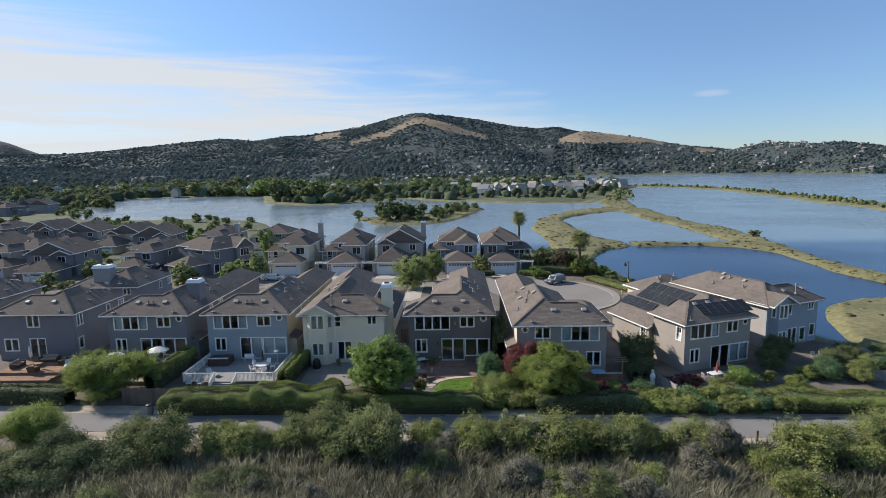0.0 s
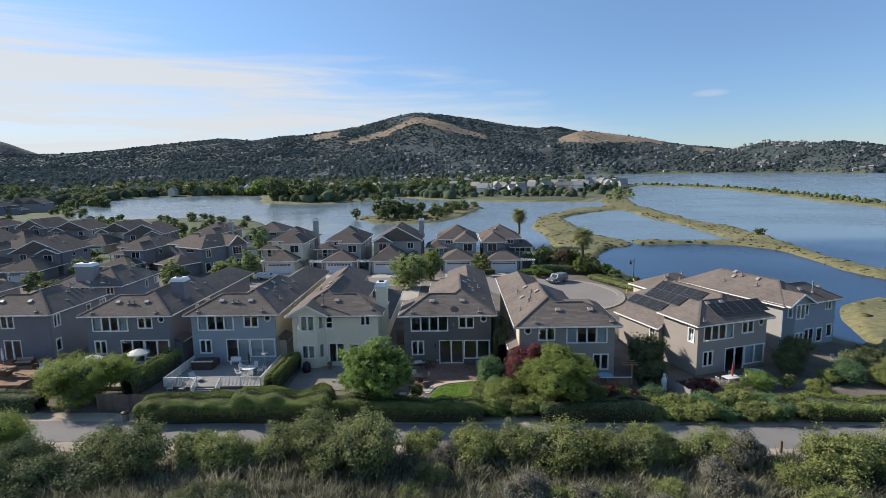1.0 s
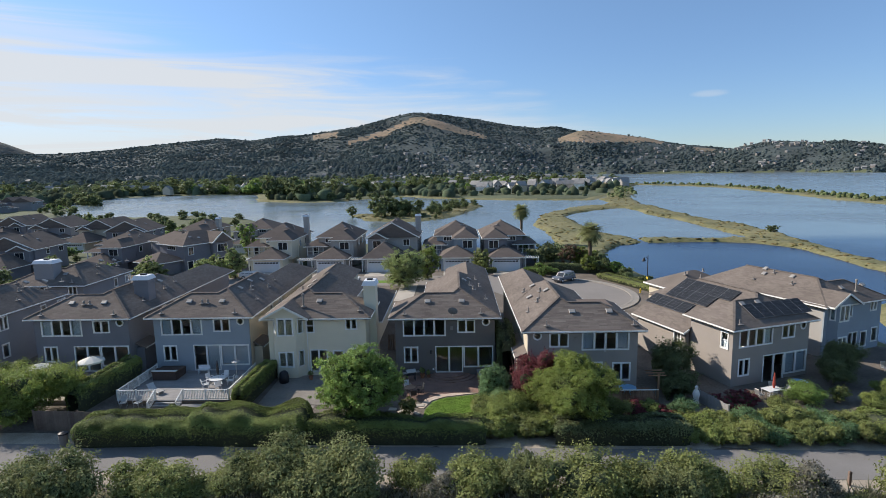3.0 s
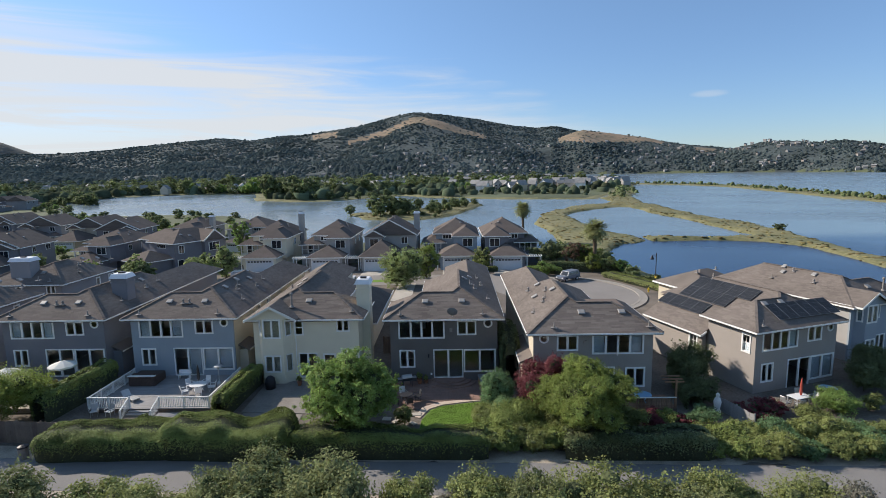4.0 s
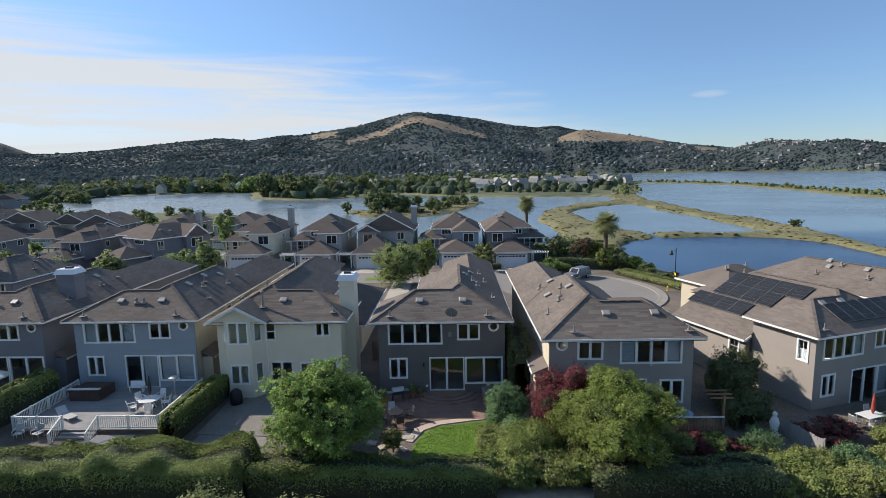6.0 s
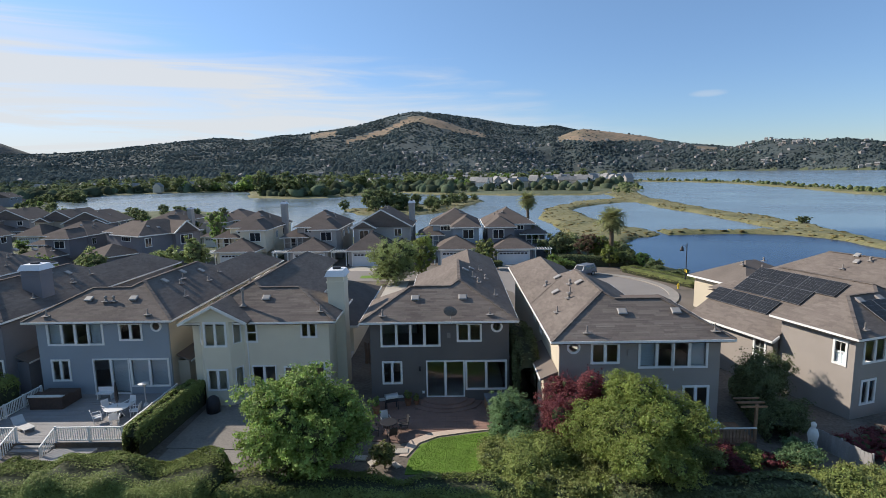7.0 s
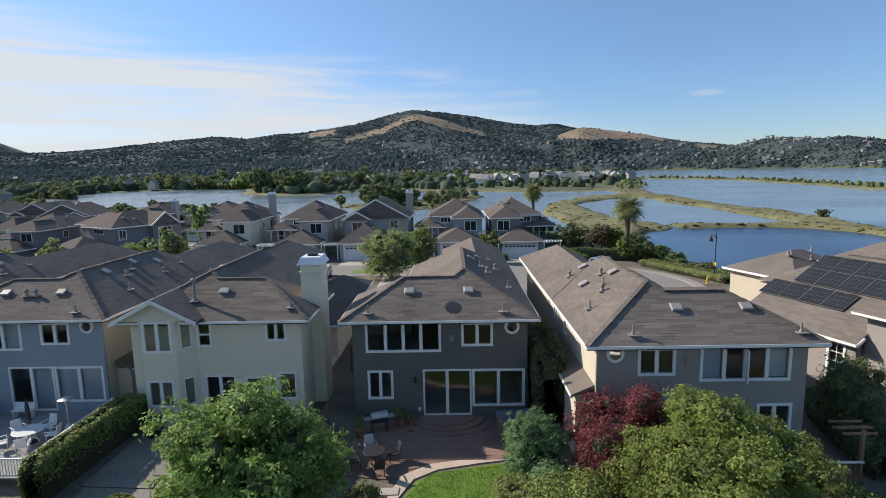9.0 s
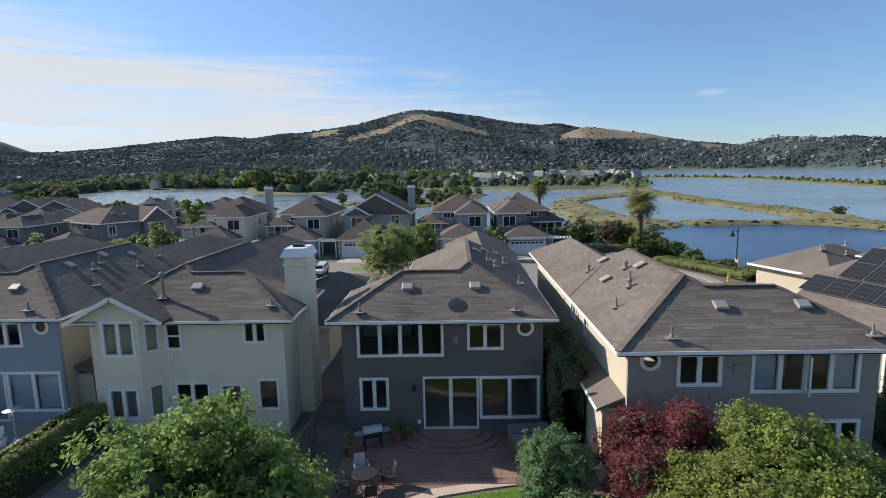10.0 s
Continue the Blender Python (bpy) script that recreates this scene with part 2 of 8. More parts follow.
# leaf colours of the far woods, paled and blued to imitate haze
L_FAR = leafy("hazed_tree_leaves", (0.165, 0.203, 0.202), glow=0.6, patch=0.012, spec=0.0, vary=0.15)
L_GROVE = leafy("hazed_grove_leaves", (0.135, 0.175, 0.178), glow=0.6, patch=0.012, spec=0.0, vary=0.15)
# filler within crowns; its dark colour stands in for the shade there
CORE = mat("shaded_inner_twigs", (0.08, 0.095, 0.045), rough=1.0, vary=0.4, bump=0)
# solid hedge core, coloured near black to imitate the shaded front
HEDGE_CORE = mat("hedge_shade_filler", (0.055, 0.062, 0.035), rough=1.0, vary=0.4, bump=0)

water_m = bpy.data.materials.new("water")
water_m.use_nodes = True
_n, _l = water_m.node_tree.nodes, water_m.node_tree.links
_b = _n["Principled BSDF"]
_b.inputs["Base Color"].default_value = (0.014, 0.04, 0.09, 1)
_b.inputs["Roughness"].default_value = 0.09
_b.inputs["IOR"].default_value = 1.33
_g, _t, _t2, _p = _n.new("ShaderNodeNewGeometry"), _n.new("ShaderNodeTexNoise"), _n.new("ShaderNodeTexNoise"), _n.new("ShaderNodeBump")
_t.inputs["Scale"].default_value, _t.inputs["Detail"].default_value = 0.9, 4.0
_t2.inputs["Scale"].default_value, _t2.inputs["Detail"].default_value = 0.02, 2.0
_rr = _n.new("ShaderNodeMapRange")
_rr.inputs["From Min"].default_value, _rr.inputs["From Max"].default_value = 0.4, 0.65
_rr.inputs["To Min"].default_value, _rr.inputs["To Max"].default_value = 0.17, 0.28
_l.new(_g.outputs["Position"], _t.inputs["Vector"])
_l.new(_g.outputs["Position"], _t2.inputs["Vector"])
_l.new(_t2.outputs["Fac"], _rr.inputs["Value"])
_l.new(_rr.outputs["Result"], _b.inputs["Roughness"])
# near pond dark blue; past the levee sky reflection is painted into the colour
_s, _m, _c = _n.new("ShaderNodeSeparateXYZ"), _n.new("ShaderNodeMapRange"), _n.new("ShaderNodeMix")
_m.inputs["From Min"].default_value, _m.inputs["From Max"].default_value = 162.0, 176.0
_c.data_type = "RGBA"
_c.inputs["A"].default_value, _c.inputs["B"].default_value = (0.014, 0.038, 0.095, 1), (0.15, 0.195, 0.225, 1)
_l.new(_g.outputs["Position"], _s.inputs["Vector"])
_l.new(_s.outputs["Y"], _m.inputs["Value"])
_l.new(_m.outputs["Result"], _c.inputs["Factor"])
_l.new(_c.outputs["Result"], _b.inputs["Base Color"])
_p.inputs["Strength"].default_value, _p.inputs["Distance"].default_value = 0.3, 0.06
_l.new(_t.outputs["Fac"], _p.inputs["Height"])
_l.new(_p.outputs["Normal"], _b.inputs["Normal"])


# ---- building helpers ----
class Geo:
    """Vertices and faces of one mesh, gathered piece by piece."""

    def __init__(self, tf=None):
        self.v, self.f, self.mi, self.tf = [], [], [], tf

    def face(self, pts, mi=0):
        k = len(self.v)
        self.v += [tuple(p) for p in pts]
        self.f.append(tuple(range(k, k + len(pts))))
        self.mi.append(mi)
        return self

    def hexa(self, p, mi=0):
        """Eight corners: the lower four in turn, then the upper four."""
        k = len(self.v)
        self.v += [tuple(q) for q in p]
        for f in ((3, 2, 1, 0), (4, 5, 6, 7), (0, 1, 5, 4), (1, 2, 6, 5), (2, 3, 7, 6), (3, 0, 4, 7)):
            self.f.append(tuple(k + i for i in f))
            self.mi.append(mi)
        return self

    def box(self, x0, y0, z0, x1, y1, z1, mi=0):
        return self.hexa([(x0, y0, z0), (x1, y0, z0), (x1, y1, z0), (x0, y1, z0), (x0, y0, z1), (x1, y0, z1), (x1, y1, z1), (x0, y1, z1)], mi)

    def bar(self, a, b, w, h=None, mi=0):
        """A beam from a to b with section w by h."""
        a, b = Vector(a), Vector(b)
        d = (b - a).normalized()
        s = d.cross(Vector((0, 0, 1)))
        s = Vector((1, 0, 0)) if s.length < 1e-4 else s.normalized()
        u = s.cross(d)
        s, u = s * (w / 2), u * ((h or w) / 2)
        return self.hexa([a - s - u, a + s - u, b + s - u, b - s - u, a - s + u, a + s + u, b + s + u, b - s + u], mi)

    def tube(self, path, radii, n=8, mi=0, cap=True):
        """A round limb along points, with a radius at each."""
        k = len(self.v)
        path = [Vector(p) for p in path]
        for i, p in enumerate(path):
            d = (path[min(i + 1, len(path) - 1)] - path[max(i - 1, 0)]).normalized()
            s = d.cross(Vector((0.3, 0.9, 0.2) if abs(d.z) > 0.9 else (0, 0, 1))).normalized()
            u = s.cross(d)
            for j in range(n):
                a = 2 * math.pi * j / n
                self.v.append(tuple(p + (s * math.cos(a) + u * math.sin(a)) * radii[i]))
        for i in range(len(path) - 1):
            for j in range(n):
                a, b = k + i * n + j, k + i * n + (j + 1) % n
                self.f.append((a, b, b + n, a + n))
                self.mi.append(mi)
        if cap:
            self.f += [tuple(k + j for j in reversed(range(n))), tuple(k + (len(path) - 1) * n + j for j in range(n))]
            self.mi += [mi, mi]
        return self

    def lathe(self, c, prof, n=16, mi=0):
        """Turned about the upright through c: (radius, height) pairs."""
        k = len(self.v)
        for r, z in prof:
            for j in range(n):
                a = 2 * math.pi * j / n
                self.v.append((c[0] + r * math.cos(a), c[1] + r * math.sin(a), c[2] + z))
        for i in range(len(prof) - 1):
            for j in range(n):
                a, b = k + i * n + j, k + i * n + (j + 1) % n
                self.f.append((a, b, b + n, a + n))
                self.mi.append(mi)
        self.f += [tuple(k + j for j in reversed(range(n))), tuple(k + (len(prof) - 1) * n + j for j in range(n))]
        self.mi += [mi, mi]
        return self

    def mesh(self, name, mats):
        me = bpy.data.meshes.new(name)
        v, f = self.v, self.f
        if self.tf:
            v = [self.tf(p) for p in v]
            f = [tuple(reversed(q)) for q in f]
        me.from_pydata(v, [], f)
        for m in (mats if isinstance(mats, (list, tuple)) else [mats]):
            me.materials.append(m)
        if any(self.mi):
            me.polygons.foreach_set("material_index", self.mi)
        me.update()
        return me


def part(name, geo, material, parent=None, label="", smooth=False, bevel=0.0, m=None):
    """Links the mesh as one object, under its thing if there is one."""
    me = geo if isinstance(geo, bpy.types.Mesh) else geo.mesh(name, material)
    ob = new(name, me)
    if parent:
        ob.parent = parent
    if m:
        ob.matrix_basis = m
    if smooth:
        me.polygons.foreach_set("use_smooth", [True] * len(me.polygons))
    if bevel:
        bv = ob.modifiers.new("bevel", "BEVEL")
        bv.width, bv.segments, bv.limit_method = bevel, 1, "ANGLE"
    if label:
        ob["label"] = label
    return ob


def thing(name, m, label, category, group="", kind=""):
    """An Empty at the thing's base, to hold its parts."""
    ob = new(name)
    ob.matrix_basis = m
    ob.empty_display_size = 0.2
    return tagged(ob, label, category, group, kind)


def leaf_mesh(name, pts, nrm, size, material, rng, jitter=0.9, slim=0.55, core=None):
    """Rhombic leaves at points, facing roughly along nrm."""
    n = len(pts)
    nrm = nrm + rng.normal(0, jitter, (n, 3))
    nrm /= np.linalg.norm(nrm, axis=1, keepdims=True) + 1e-9
    up = rng.normal(0, 1, (n, 3))
    a = np.cross(nrm, up)
    a /= np.linalg.norm(a, axis=1, keepdims=True) + 1e-9
    b = np.cross(nrm, a)
    s = (size * rng.uniform(0.6, 1.35, n))[:, None]
    v = np.stack([pts - a * s * 0.5, pts + b * s * 0.5 * slim, pts + a * s * 0.5 + nrm * s * 0.12, pts - b * s * 0.5 * slim], 1).reshape(-1, 3)
    return raw_mesh(name, v, np.arange(4 * n).reshape(n, 4), material)


def raw_mesh(name, v, f, material):
    me = bpy.data.meshes.new(name)
    n, k = f.shape
    me.vertices.add(len(v))
    me.vertices.foreach_set("co", np.asarray(v, dtype=np.float32).ravel())
    me.loops.add(n * k)
    me.loops.foreach_set("vertex_index", f.ravel().astype(np.int32))
    me.polygons.add(n)
    me.polygons.foreach_set("loop_start", (np.arange(n) * k).astype(np.int32))
    me.update(calc_edges=True)
    me.materials.append(material)
    return me


def lobes(rng, rx, ry, rz, cz, count, clump=(0.5, 0.78, 0.22, 0.42)):
    """Round clumps that together make an uneven crown."""
    out = [(np.array([0, 0, cz]), np.array([rx, ry, rz]) * 0.66)]
    for i in range(count):
        d = rng.normal(0, 1, 3)
        d[2] = d[2] * 0.8 + 0.15
        d /= np.linalg.norm(d)
        c = np.array([0, 0, cz]) + d * np.array([rx, ry, rz]) * rng.uniform(clump[0], clump[1])
        out.append((c, np.array([rx, ry, rz]) * rng.uniform(clump[2], clump[3])))
    return out


def crown_points(rng, lb, n, depth=0.3):
    vol = np.array([np.prod(r) ** (2 / 3) for _, r in lb])
    k = rng.choice(len(lb), n, p=vol / vol.sum())
    d = rng.normal(0, 1, (n, 3))
    d /= np.linalg.norm(d, axis=1, keepdims=True)
    c, r = np.array([q[0] for q in lb])[k], np.array([q[1] for q in lb])[k]
    rad = 1 - depth * rng.random(n) ** 1.5 + 0.05 * rng.normal(0, 1, n)
    p = c + d * r * rad[:, None]
    keep = np.ones(n, bool)
    for cc, rr in lb:
        keep &= (((p - cc) / (rr * 0.72)) ** 2).sum(1) > 1
    return p[keep], d[keep]


def core_geo(lb, scale=0.68):
    """Lumps well within a crown's leaves, coloured dark for the shade inside it."""
    g = Geo()
    for c, r in lb:
        prof = [(max(0.02, math.sin(math.pi * i / 5)), -math.cos(math.pi * i / 5)) for i in range(6)]
        k = len(g.v)
        for q, z in prof:
            for j in range(8):
                a = 2 * math.pi * j / 8
                g.v.append((c[0] + q * r[0] * scale * math.cos(a), c[1] + q * r[1] * scale * math.sin(a), c[2] + z * r[2] * scale))
        for i in range(5):
            for j in range(8):
                a, b = k + i * 8 + j, k + i * 8 + (j + 1) % 8
                g.f.append((a, b, b + 8, a + 8))
                g.mi.append(0)
    return g


def tree(name, x, y, z, height, spread, leaf, count, material, seed, label, category="tree", base=0.35, nlobes=12, deep=None, group="", trunk=0.14, core=True, spray=0.085, per_spray=60, loose=0.11, depth=0.3, clump=(0.5, 0.78, 0.22, 0.42)):
    """Tapered trunk with limbs, a crown of separate leaves and a mass inside it coloured dark for shade. base: where
    the crown begins, as a share of the height.
    """
    rng = np.random.default_rng(seed)
    t = thing(name, pose(x, y, z, 0, 0, seed * 37 % 360), label, category, group)
    rz = height * (1 - base) / 2
    cz = height - rz
    lb = lobes(rng, spread, deep or spread, rz, cz, nlobes, clump)
    if trunk:
        g = Geo().tube([(0, 0, -0.2), (0.03, 0.02, height * base * 0.6), (0.0, 0.05, cz * 0.8), (0.05, 0, cz + rz * 0.3)], [trunk * 1.25, trunk, trunk * 0.75, trunk * 0.3])
        for c, r in lb[1:8]:
            s = cz * rng.uniform(0.55, 0.85)
            g.tube([(0, 0.03, s), tuple(np.array([0, 0, s]) * 0.45 + c * 0.55 - np.array([0, 0, 0.1])), tuple(c)], [trunk * 0.5, trunk * 0.3, trunk * 0.1], 6)
        part("trunk", g, BARK, t, smooth=True)
    ps, ds = crown_points(rng, lb, max(40, count * 2 // per_spray), depth=depth)
    push = 1 + rng.normal(0, loose, len(ps))
    ps = np.array([0, 0, cz]) + (ps - np.array([0, 0, cz])) * push[:, None]
    per = max(3, count // len(ps))
    k = np.repeat(np.arange(len(ps)), per)
    sr = spray * spread * rng.uniform(0.6, 1.4, len(ps))
    p = ps[k] + rng.normal(0, 1, (len(k), 3)) * (sr[k] * 0.6)[:, None] * np.array([1, 1, 0.7])
    d = ds[k] * 0.9 + np.array([0, 0, 0.6])
    part("crown", leaf_mesh("crown", p, d, leaf, material, rng, 0.62), None, t)
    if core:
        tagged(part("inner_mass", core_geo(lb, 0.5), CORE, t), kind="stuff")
    return t


def strip_poly(poly, t0, t1):
    """The part of a convex polygon (s, t) between two levels: s at the lower and upper level."""
    def span(t):
        xs = []
        for i in range(len(poly)):
            (s0, a), (s1, b) = poly[i], poly[(i + 1) % len(poly)]
            if abs(a - b) < 1e-9:
                if abs(a - t) < 1e-6:
                    xs += [s0, s1]
            elif min(a, b) - 1e-9 <= t <= max(a, b) + 1e-9:
                xs.append(s0 + (s1 - s0) * (t - a) / (b - a))
        return (min(xs), max(xs)) if xs else None
    return span(t0), span(t1)


def shingles(geo, pts, rng, course=0.19, tab=0.45, lift=0.010):
    """Lays courses of shingles over a convex roof plane whose first edge is the eave (or the lowest level line)."""
    pts = [Vector(p) for p in pts]
    nrm = Vector((0, 0, 0))
    for i in range(len(pts)):
        a, b = pts[i], pts[(i + 1) % len(pts)]
        nrm += Vector(((a.y - b.y) * (a.z + b.z), (a.z - b.z) * (a.x + b.x), (a.x - b.x) * (a.y + b.y)))
    nrm.normalize()
    if nrm.z < 0:
        nrm = -nrm
    along = Vector((0, 0, 1)).cross(nrm).normalized()
    upv = nrm.cross(along)
    o = pts[0]
    poly = [((p - o).dot(along), (p - o).dot(upv)) for p in pts]
    lo, hi = min(t for _, t in poly), max(t for _, t in poly)
    k = max(1, round((hi - lo) / course))
    for i in range(k):
        t0, t1 = lo + (hi - lo) * i / k, lo + (hi - lo) * (i + 1) / k
        a, b = strip_poly(poly, t0 + 1e-5, t1 - 1e-5)
        if not a or not b:
            continue
        s0, s1 = min(a[0], b[0]), max(a[1], b[1])
        s = s0 - rng.random() * tab
        while s < s1:
            e = s + tab * rng.uniform(0.6, 1.5)
            la, ra = max(s, a[0]), min(e, a[1])
            lb2, rb = max(s, b[0]), min(e, b[1])
            if ra > la + 0.01 or rb > lb2 + 0.01:
                if ra <= la:
                    la = ra = (la + ra) / 2 if a[0] <= (la + ra) / 2 <= a[1] else (a[0] if la > ra and s < a[0] else a[1])
                if rb <= lb2:
                    lb2 = rb = b[0] if s < b[0] else b[1]
                w = lift * rng.uniform(0.75, 1.25)
                q = [o + along * la + upv * t0 + nrm * w, o + along * ra + upv * t0 + nrm * w, o + along * rb + upv * t1 + nrm * 0.006, o + along * lb2 + upv * t1 + nrm * 0.006]
                geo.face(q)
                geo.face([o + along * la + upv * t0, o + along * ra + upv * t0, q[1], q[0]])
                # both faces of one shingle share their edge, so that they count as one piece
                n = len(geo.v)
                f = geo.f[-1]
                geo.f[-1] = (f[0], f[1], geo.f[-2][1], geo.f[-2][0])
            s = e


def wall_panel(geo, a, b, z0, z1, holes=(), thick=0.18):
    """An upright wall from a to b (plan points), its outside to the right of that way; holes: (s0, s1, za, zb) along it."""
    a, b = Vector((*a, 0)), Vector((*b, 0))
    d = (b - a).normalized()
    inn = Vector((-d.y, d.x, 0)) * thick
    L = (b - a).length
    ss = sorted({0.0, L, *[h[0] for h in holes], *[h[1] for h in holes]})
    zs = sorted({z0, z1, *[h[2] for h in holes], *[h[3] for h in holes]})

    def P(s, z, k):
        return tuple(a + d * s + inn * k + Vector((0, 0, z)))

    def inside(s, z):
        return any(h[0] < s < h[1] and h[2] < z < h[3] for h in holes)
    for i in range(len(ss) - 1):
        for j in range(len(zs) - 1):
            if inside((ss[i] + ss[i + 1]) / 2, (zs[j] + zs[j + 1]) / 2):
                continue
            for k in (0, 1):
                q = [P(ss[i], zs[j], k), P(ss[i + 1], zs[j], k), P(ss[i + 1], zs[j + 1], k), P(ss[i], zs[j + 1], k)]
                geo.face(q if k == 0 else q[::-1], k)
    for s0, s1, za, zb in holes:
        for (p, q) in (((s0, za), (s1, za)), ((s1, za), (s1, zb)), ((s1, zb), (s0, zb)), ((s0, zb), (s0, za))):
            geo.face([P(*p, 0), P(*q, 0), P(*q, 1), P(*p, 1)])
    geo.face([P(0, z1, 0), P(L, z1, 0), P(L, z1, 1), P(0, z1, 1)])
    geo.face([P(0, z0, 0), P(0, z1, 0), P(0, z1, 1), P(0, z0, 1)])
    geo.face([P(L, z0, 0), P(L, z1, 0), P(L, z1, 1), P(L, z0, 1)])


def lattice(geo, P, s0, s1, z0, z1, holes, k0, k1):
    """A flat frame with rectangular openings, as one joined body."""
    ss = sorted({s0, s1, *[h[0] for h in holes], *[h[1] for h in holes]})
    zs = sorted({z0, z1, *[h[2] for h in holes], *[h[3] for h in holes]})
    ids = {}

    def V(i, j, k):
        if (i, j, k) not in ids:
            ids[(i, j, k)] = len(geo.v)
            geo.v.append(tuple(P(ss[i], zs[j], k1 if k else k0)))
        return ids[(i, j, k)]

    def solid(i, j):
        if not (0 <= i < len(ss) - 1 and 0 <= j < len(zs) - 1):
            return False
        s, z = (ss[i] + ss[i + 1]) / 2, (zs[j] + zs[j + 1]) / 2
        return not any(h[0] < s < h[1] and h[2] < z < h[3] for h in holes)
    for i in range(len(ss) - 1):
        for j in range(len(zs) - 1):
            if not solid(i, j):
                continue
            fs = [(V(i, j, 1), V(i + 1, j, 1), V(i + 1, j + 1, 1), V(i, j + 1, 1)), (V(i, j + 1, 0), V(i + 1, j + 1, 0), V(i + 1, j, 0), V(i, j, 0))]
            if not solid(i - 1, j):
                fs.append((V(i, j, 0), V(i, j, 1), V(i, j + 1, 1), V(i, j + 1, 0)))
            if not solid(i + 1, j):
                fs.append((V(i + 1, j, 1), V(i + 1, j, 0), V(i + 1, j + 1, 0), V(i + 1, j + 1, 1)))
            if not solid(i, j - 1):
                fs.append((V(i, j, 0), V(i + 1, j, 0), V(i + 1, j, 1), V(i, j, 1)))
            if not solid(i, j + 1):
                fs.append((V(i, j + 1, 1), V(i + 1, j + 1, 1), V(i + 1, j + 1, 0), V(i, j + 1, 0)))
            geo.f += fs
            geo.mi += [0] * len(fs)


def window(parent, a, b, s0, s1, z0, z1, panes=2, tf=None, grid=0, blinds=False, name="window", border=0.14, open_pane=None):
    """A white framed window on the wall a to b, spanning s0..s1 and z0..z1: frame, then each pane under it."""
    A, B = Vector((*a, 0)), Vector((*b, 0))
    d = (B - A).normalized()
    o = Vector((d.y, -d.x, 0))

    def P(s, z, k):
        return A + d * s + o * k + Vector((0, 0, z))

    def slab(g, sa, sb, za, zb, k0, k1):
        g.hexa([P(sa, za, k1), P(sb, za, k1), P(sb, za, k0), P(sa, za, k0), P(sa, zb, k1), P(sb, zb, k1), P(sb, zb, k0), P(sa, zb, k0)])
    g = Geo(tf)
    w = border
    step = (s1 - s0 - 2 * w) / panes
    lattice(g, P, s0, s1, z0, z1, [(s0 + w + step * i + (0.09 if i else 0), s0 + w + step * (i + 1) - (0.09 if i < panes - 1 else 0), z0 + w, z1 - w) for i in range(panes)], -0.09, 0.05)
    ob = part(name, g, WHITE, parent)
    for i in range(panes):
        pa, pb = s0 + w + step * i + (0.09 if i else 0), s0 + w + step * (i + 1) - (0.09 if i < panes - 1 else 0)
        g = Geo(tf)
        slab(g, pa, pb, z0 + w, z1 - w, -0.06, -0.045)
        pn = part("pane", g, GLASS, ob)
        pn.visible_shadow = False
        if grid:
            g = Geo(tf)
            for r in range(1, grid):
                zz = z0 + w + (z1 - z0 - 2 * w) * r / grid
                slab(g, pa, pb, zz - 0.015, zz + 0.015, -0.045, -0.02)
            c = (pa + pb) / 2
            slab(g, c - 0.015, c + 0.015, z0 + w, z1 - w, -0.045, -0.025)
            part("glazing_bar", g, WHITE, ob)
        if blinds is True or (blinds and i in blinds):
            g = Geo(tf)
            slab(g, pa, pb, z0 + w, z1 - w, -0.17, -0.16)
            for r in range(int((z1 - z0 - 2 * w) / 0.1)):
                slab(g, pa + 0.03, pb - 0.03, z0 + w + 0.1 * r + 0.01, z0 + w + 0.1 * r + 0.092, -0.16, -0.148)
            part("blind", g, BLIND, ob)
    return ob


# ---- ground, water, hills ----
SOUTH = [(-2600, -500), (900, -500), (900, 30), (120, 34), (62, 46), (54, 62), (50, 76), (45, 88), (39, 100), (36, 116), (36, 128), (34, 138), (30, 146), (22, 150), (8, 155), (-25, 165), (-52, 178), (-70, 215), (-100, 262), (-135, 280), (-180, 272), (-205, 280), (-222, 318), (-245, 350), (-290, 410), (-308, 468), (-316, 515), (-420, 570), (-2600, 520)]
NORTH = [(-2600, 500), (-420, 540), (-318, 508), (-290, 541), (-195, 540), (-165, 470), (-146, 415), (-112, 386), (-84, 386), (-62, 425), (-40, 450), (-18, 414), (18, 387), (53, 369), (88, 362), (118, 415), (150, 500), (205, 640), (190, 760), (215, 1100), (300, 1560), (430, 1480), (620, 1390), (770, 1260), (820, 1080), (1200, 1090), (2600, 1300), (3600, 5200), (-3600, 5200)]
# marsh and levees between the ponds, and the middle pond that they enclose
LEVEES = [(24, 143), (28.5, 159), (30.5, 182), (30, 196), (32, 224), (37, 254), (48, 272), (66, 299), (83, 314), (94, 338), (98, 372), (122, 400), (112, 345), (105, 300), (101, 258), (100, 228), (103, 205), (101.5, 182), (97.5, 160), (94.5, 140), (93.5, 122), (95, 104), (97, 60), (54, 58), (54, 73), (57, 81), (60, 87), (64, 91), (71, 95.5), (86, 99), (84.5, 108), (83, 120), (85, 136), (86, 148), (83, 158), (76, 161.5), (64, 162.5), (54, 162), (46, 158), (41, 150), (36.5, 141), (33, 134)]
MIDDLE_POND = [(50.5, 249), (63, 272), (76, 289), (87, 294), (90, 286), (88.5, 255), (87, 220), (88, 195), (87.5, 174), (85, 168), (78, 166.5), (63, 168.5), (57, 171), (50, 179), (47, 190), (46.5, 206), (47.5, 225)]
ISLAND = [(-50, 268), (-40, 245), (-30, 238.5), (-14, 237), (-5, 248), (4, 268), (16, 320), (12, 346), (2, 332), (-10, 304), (-24, 288), (-40, 280)]
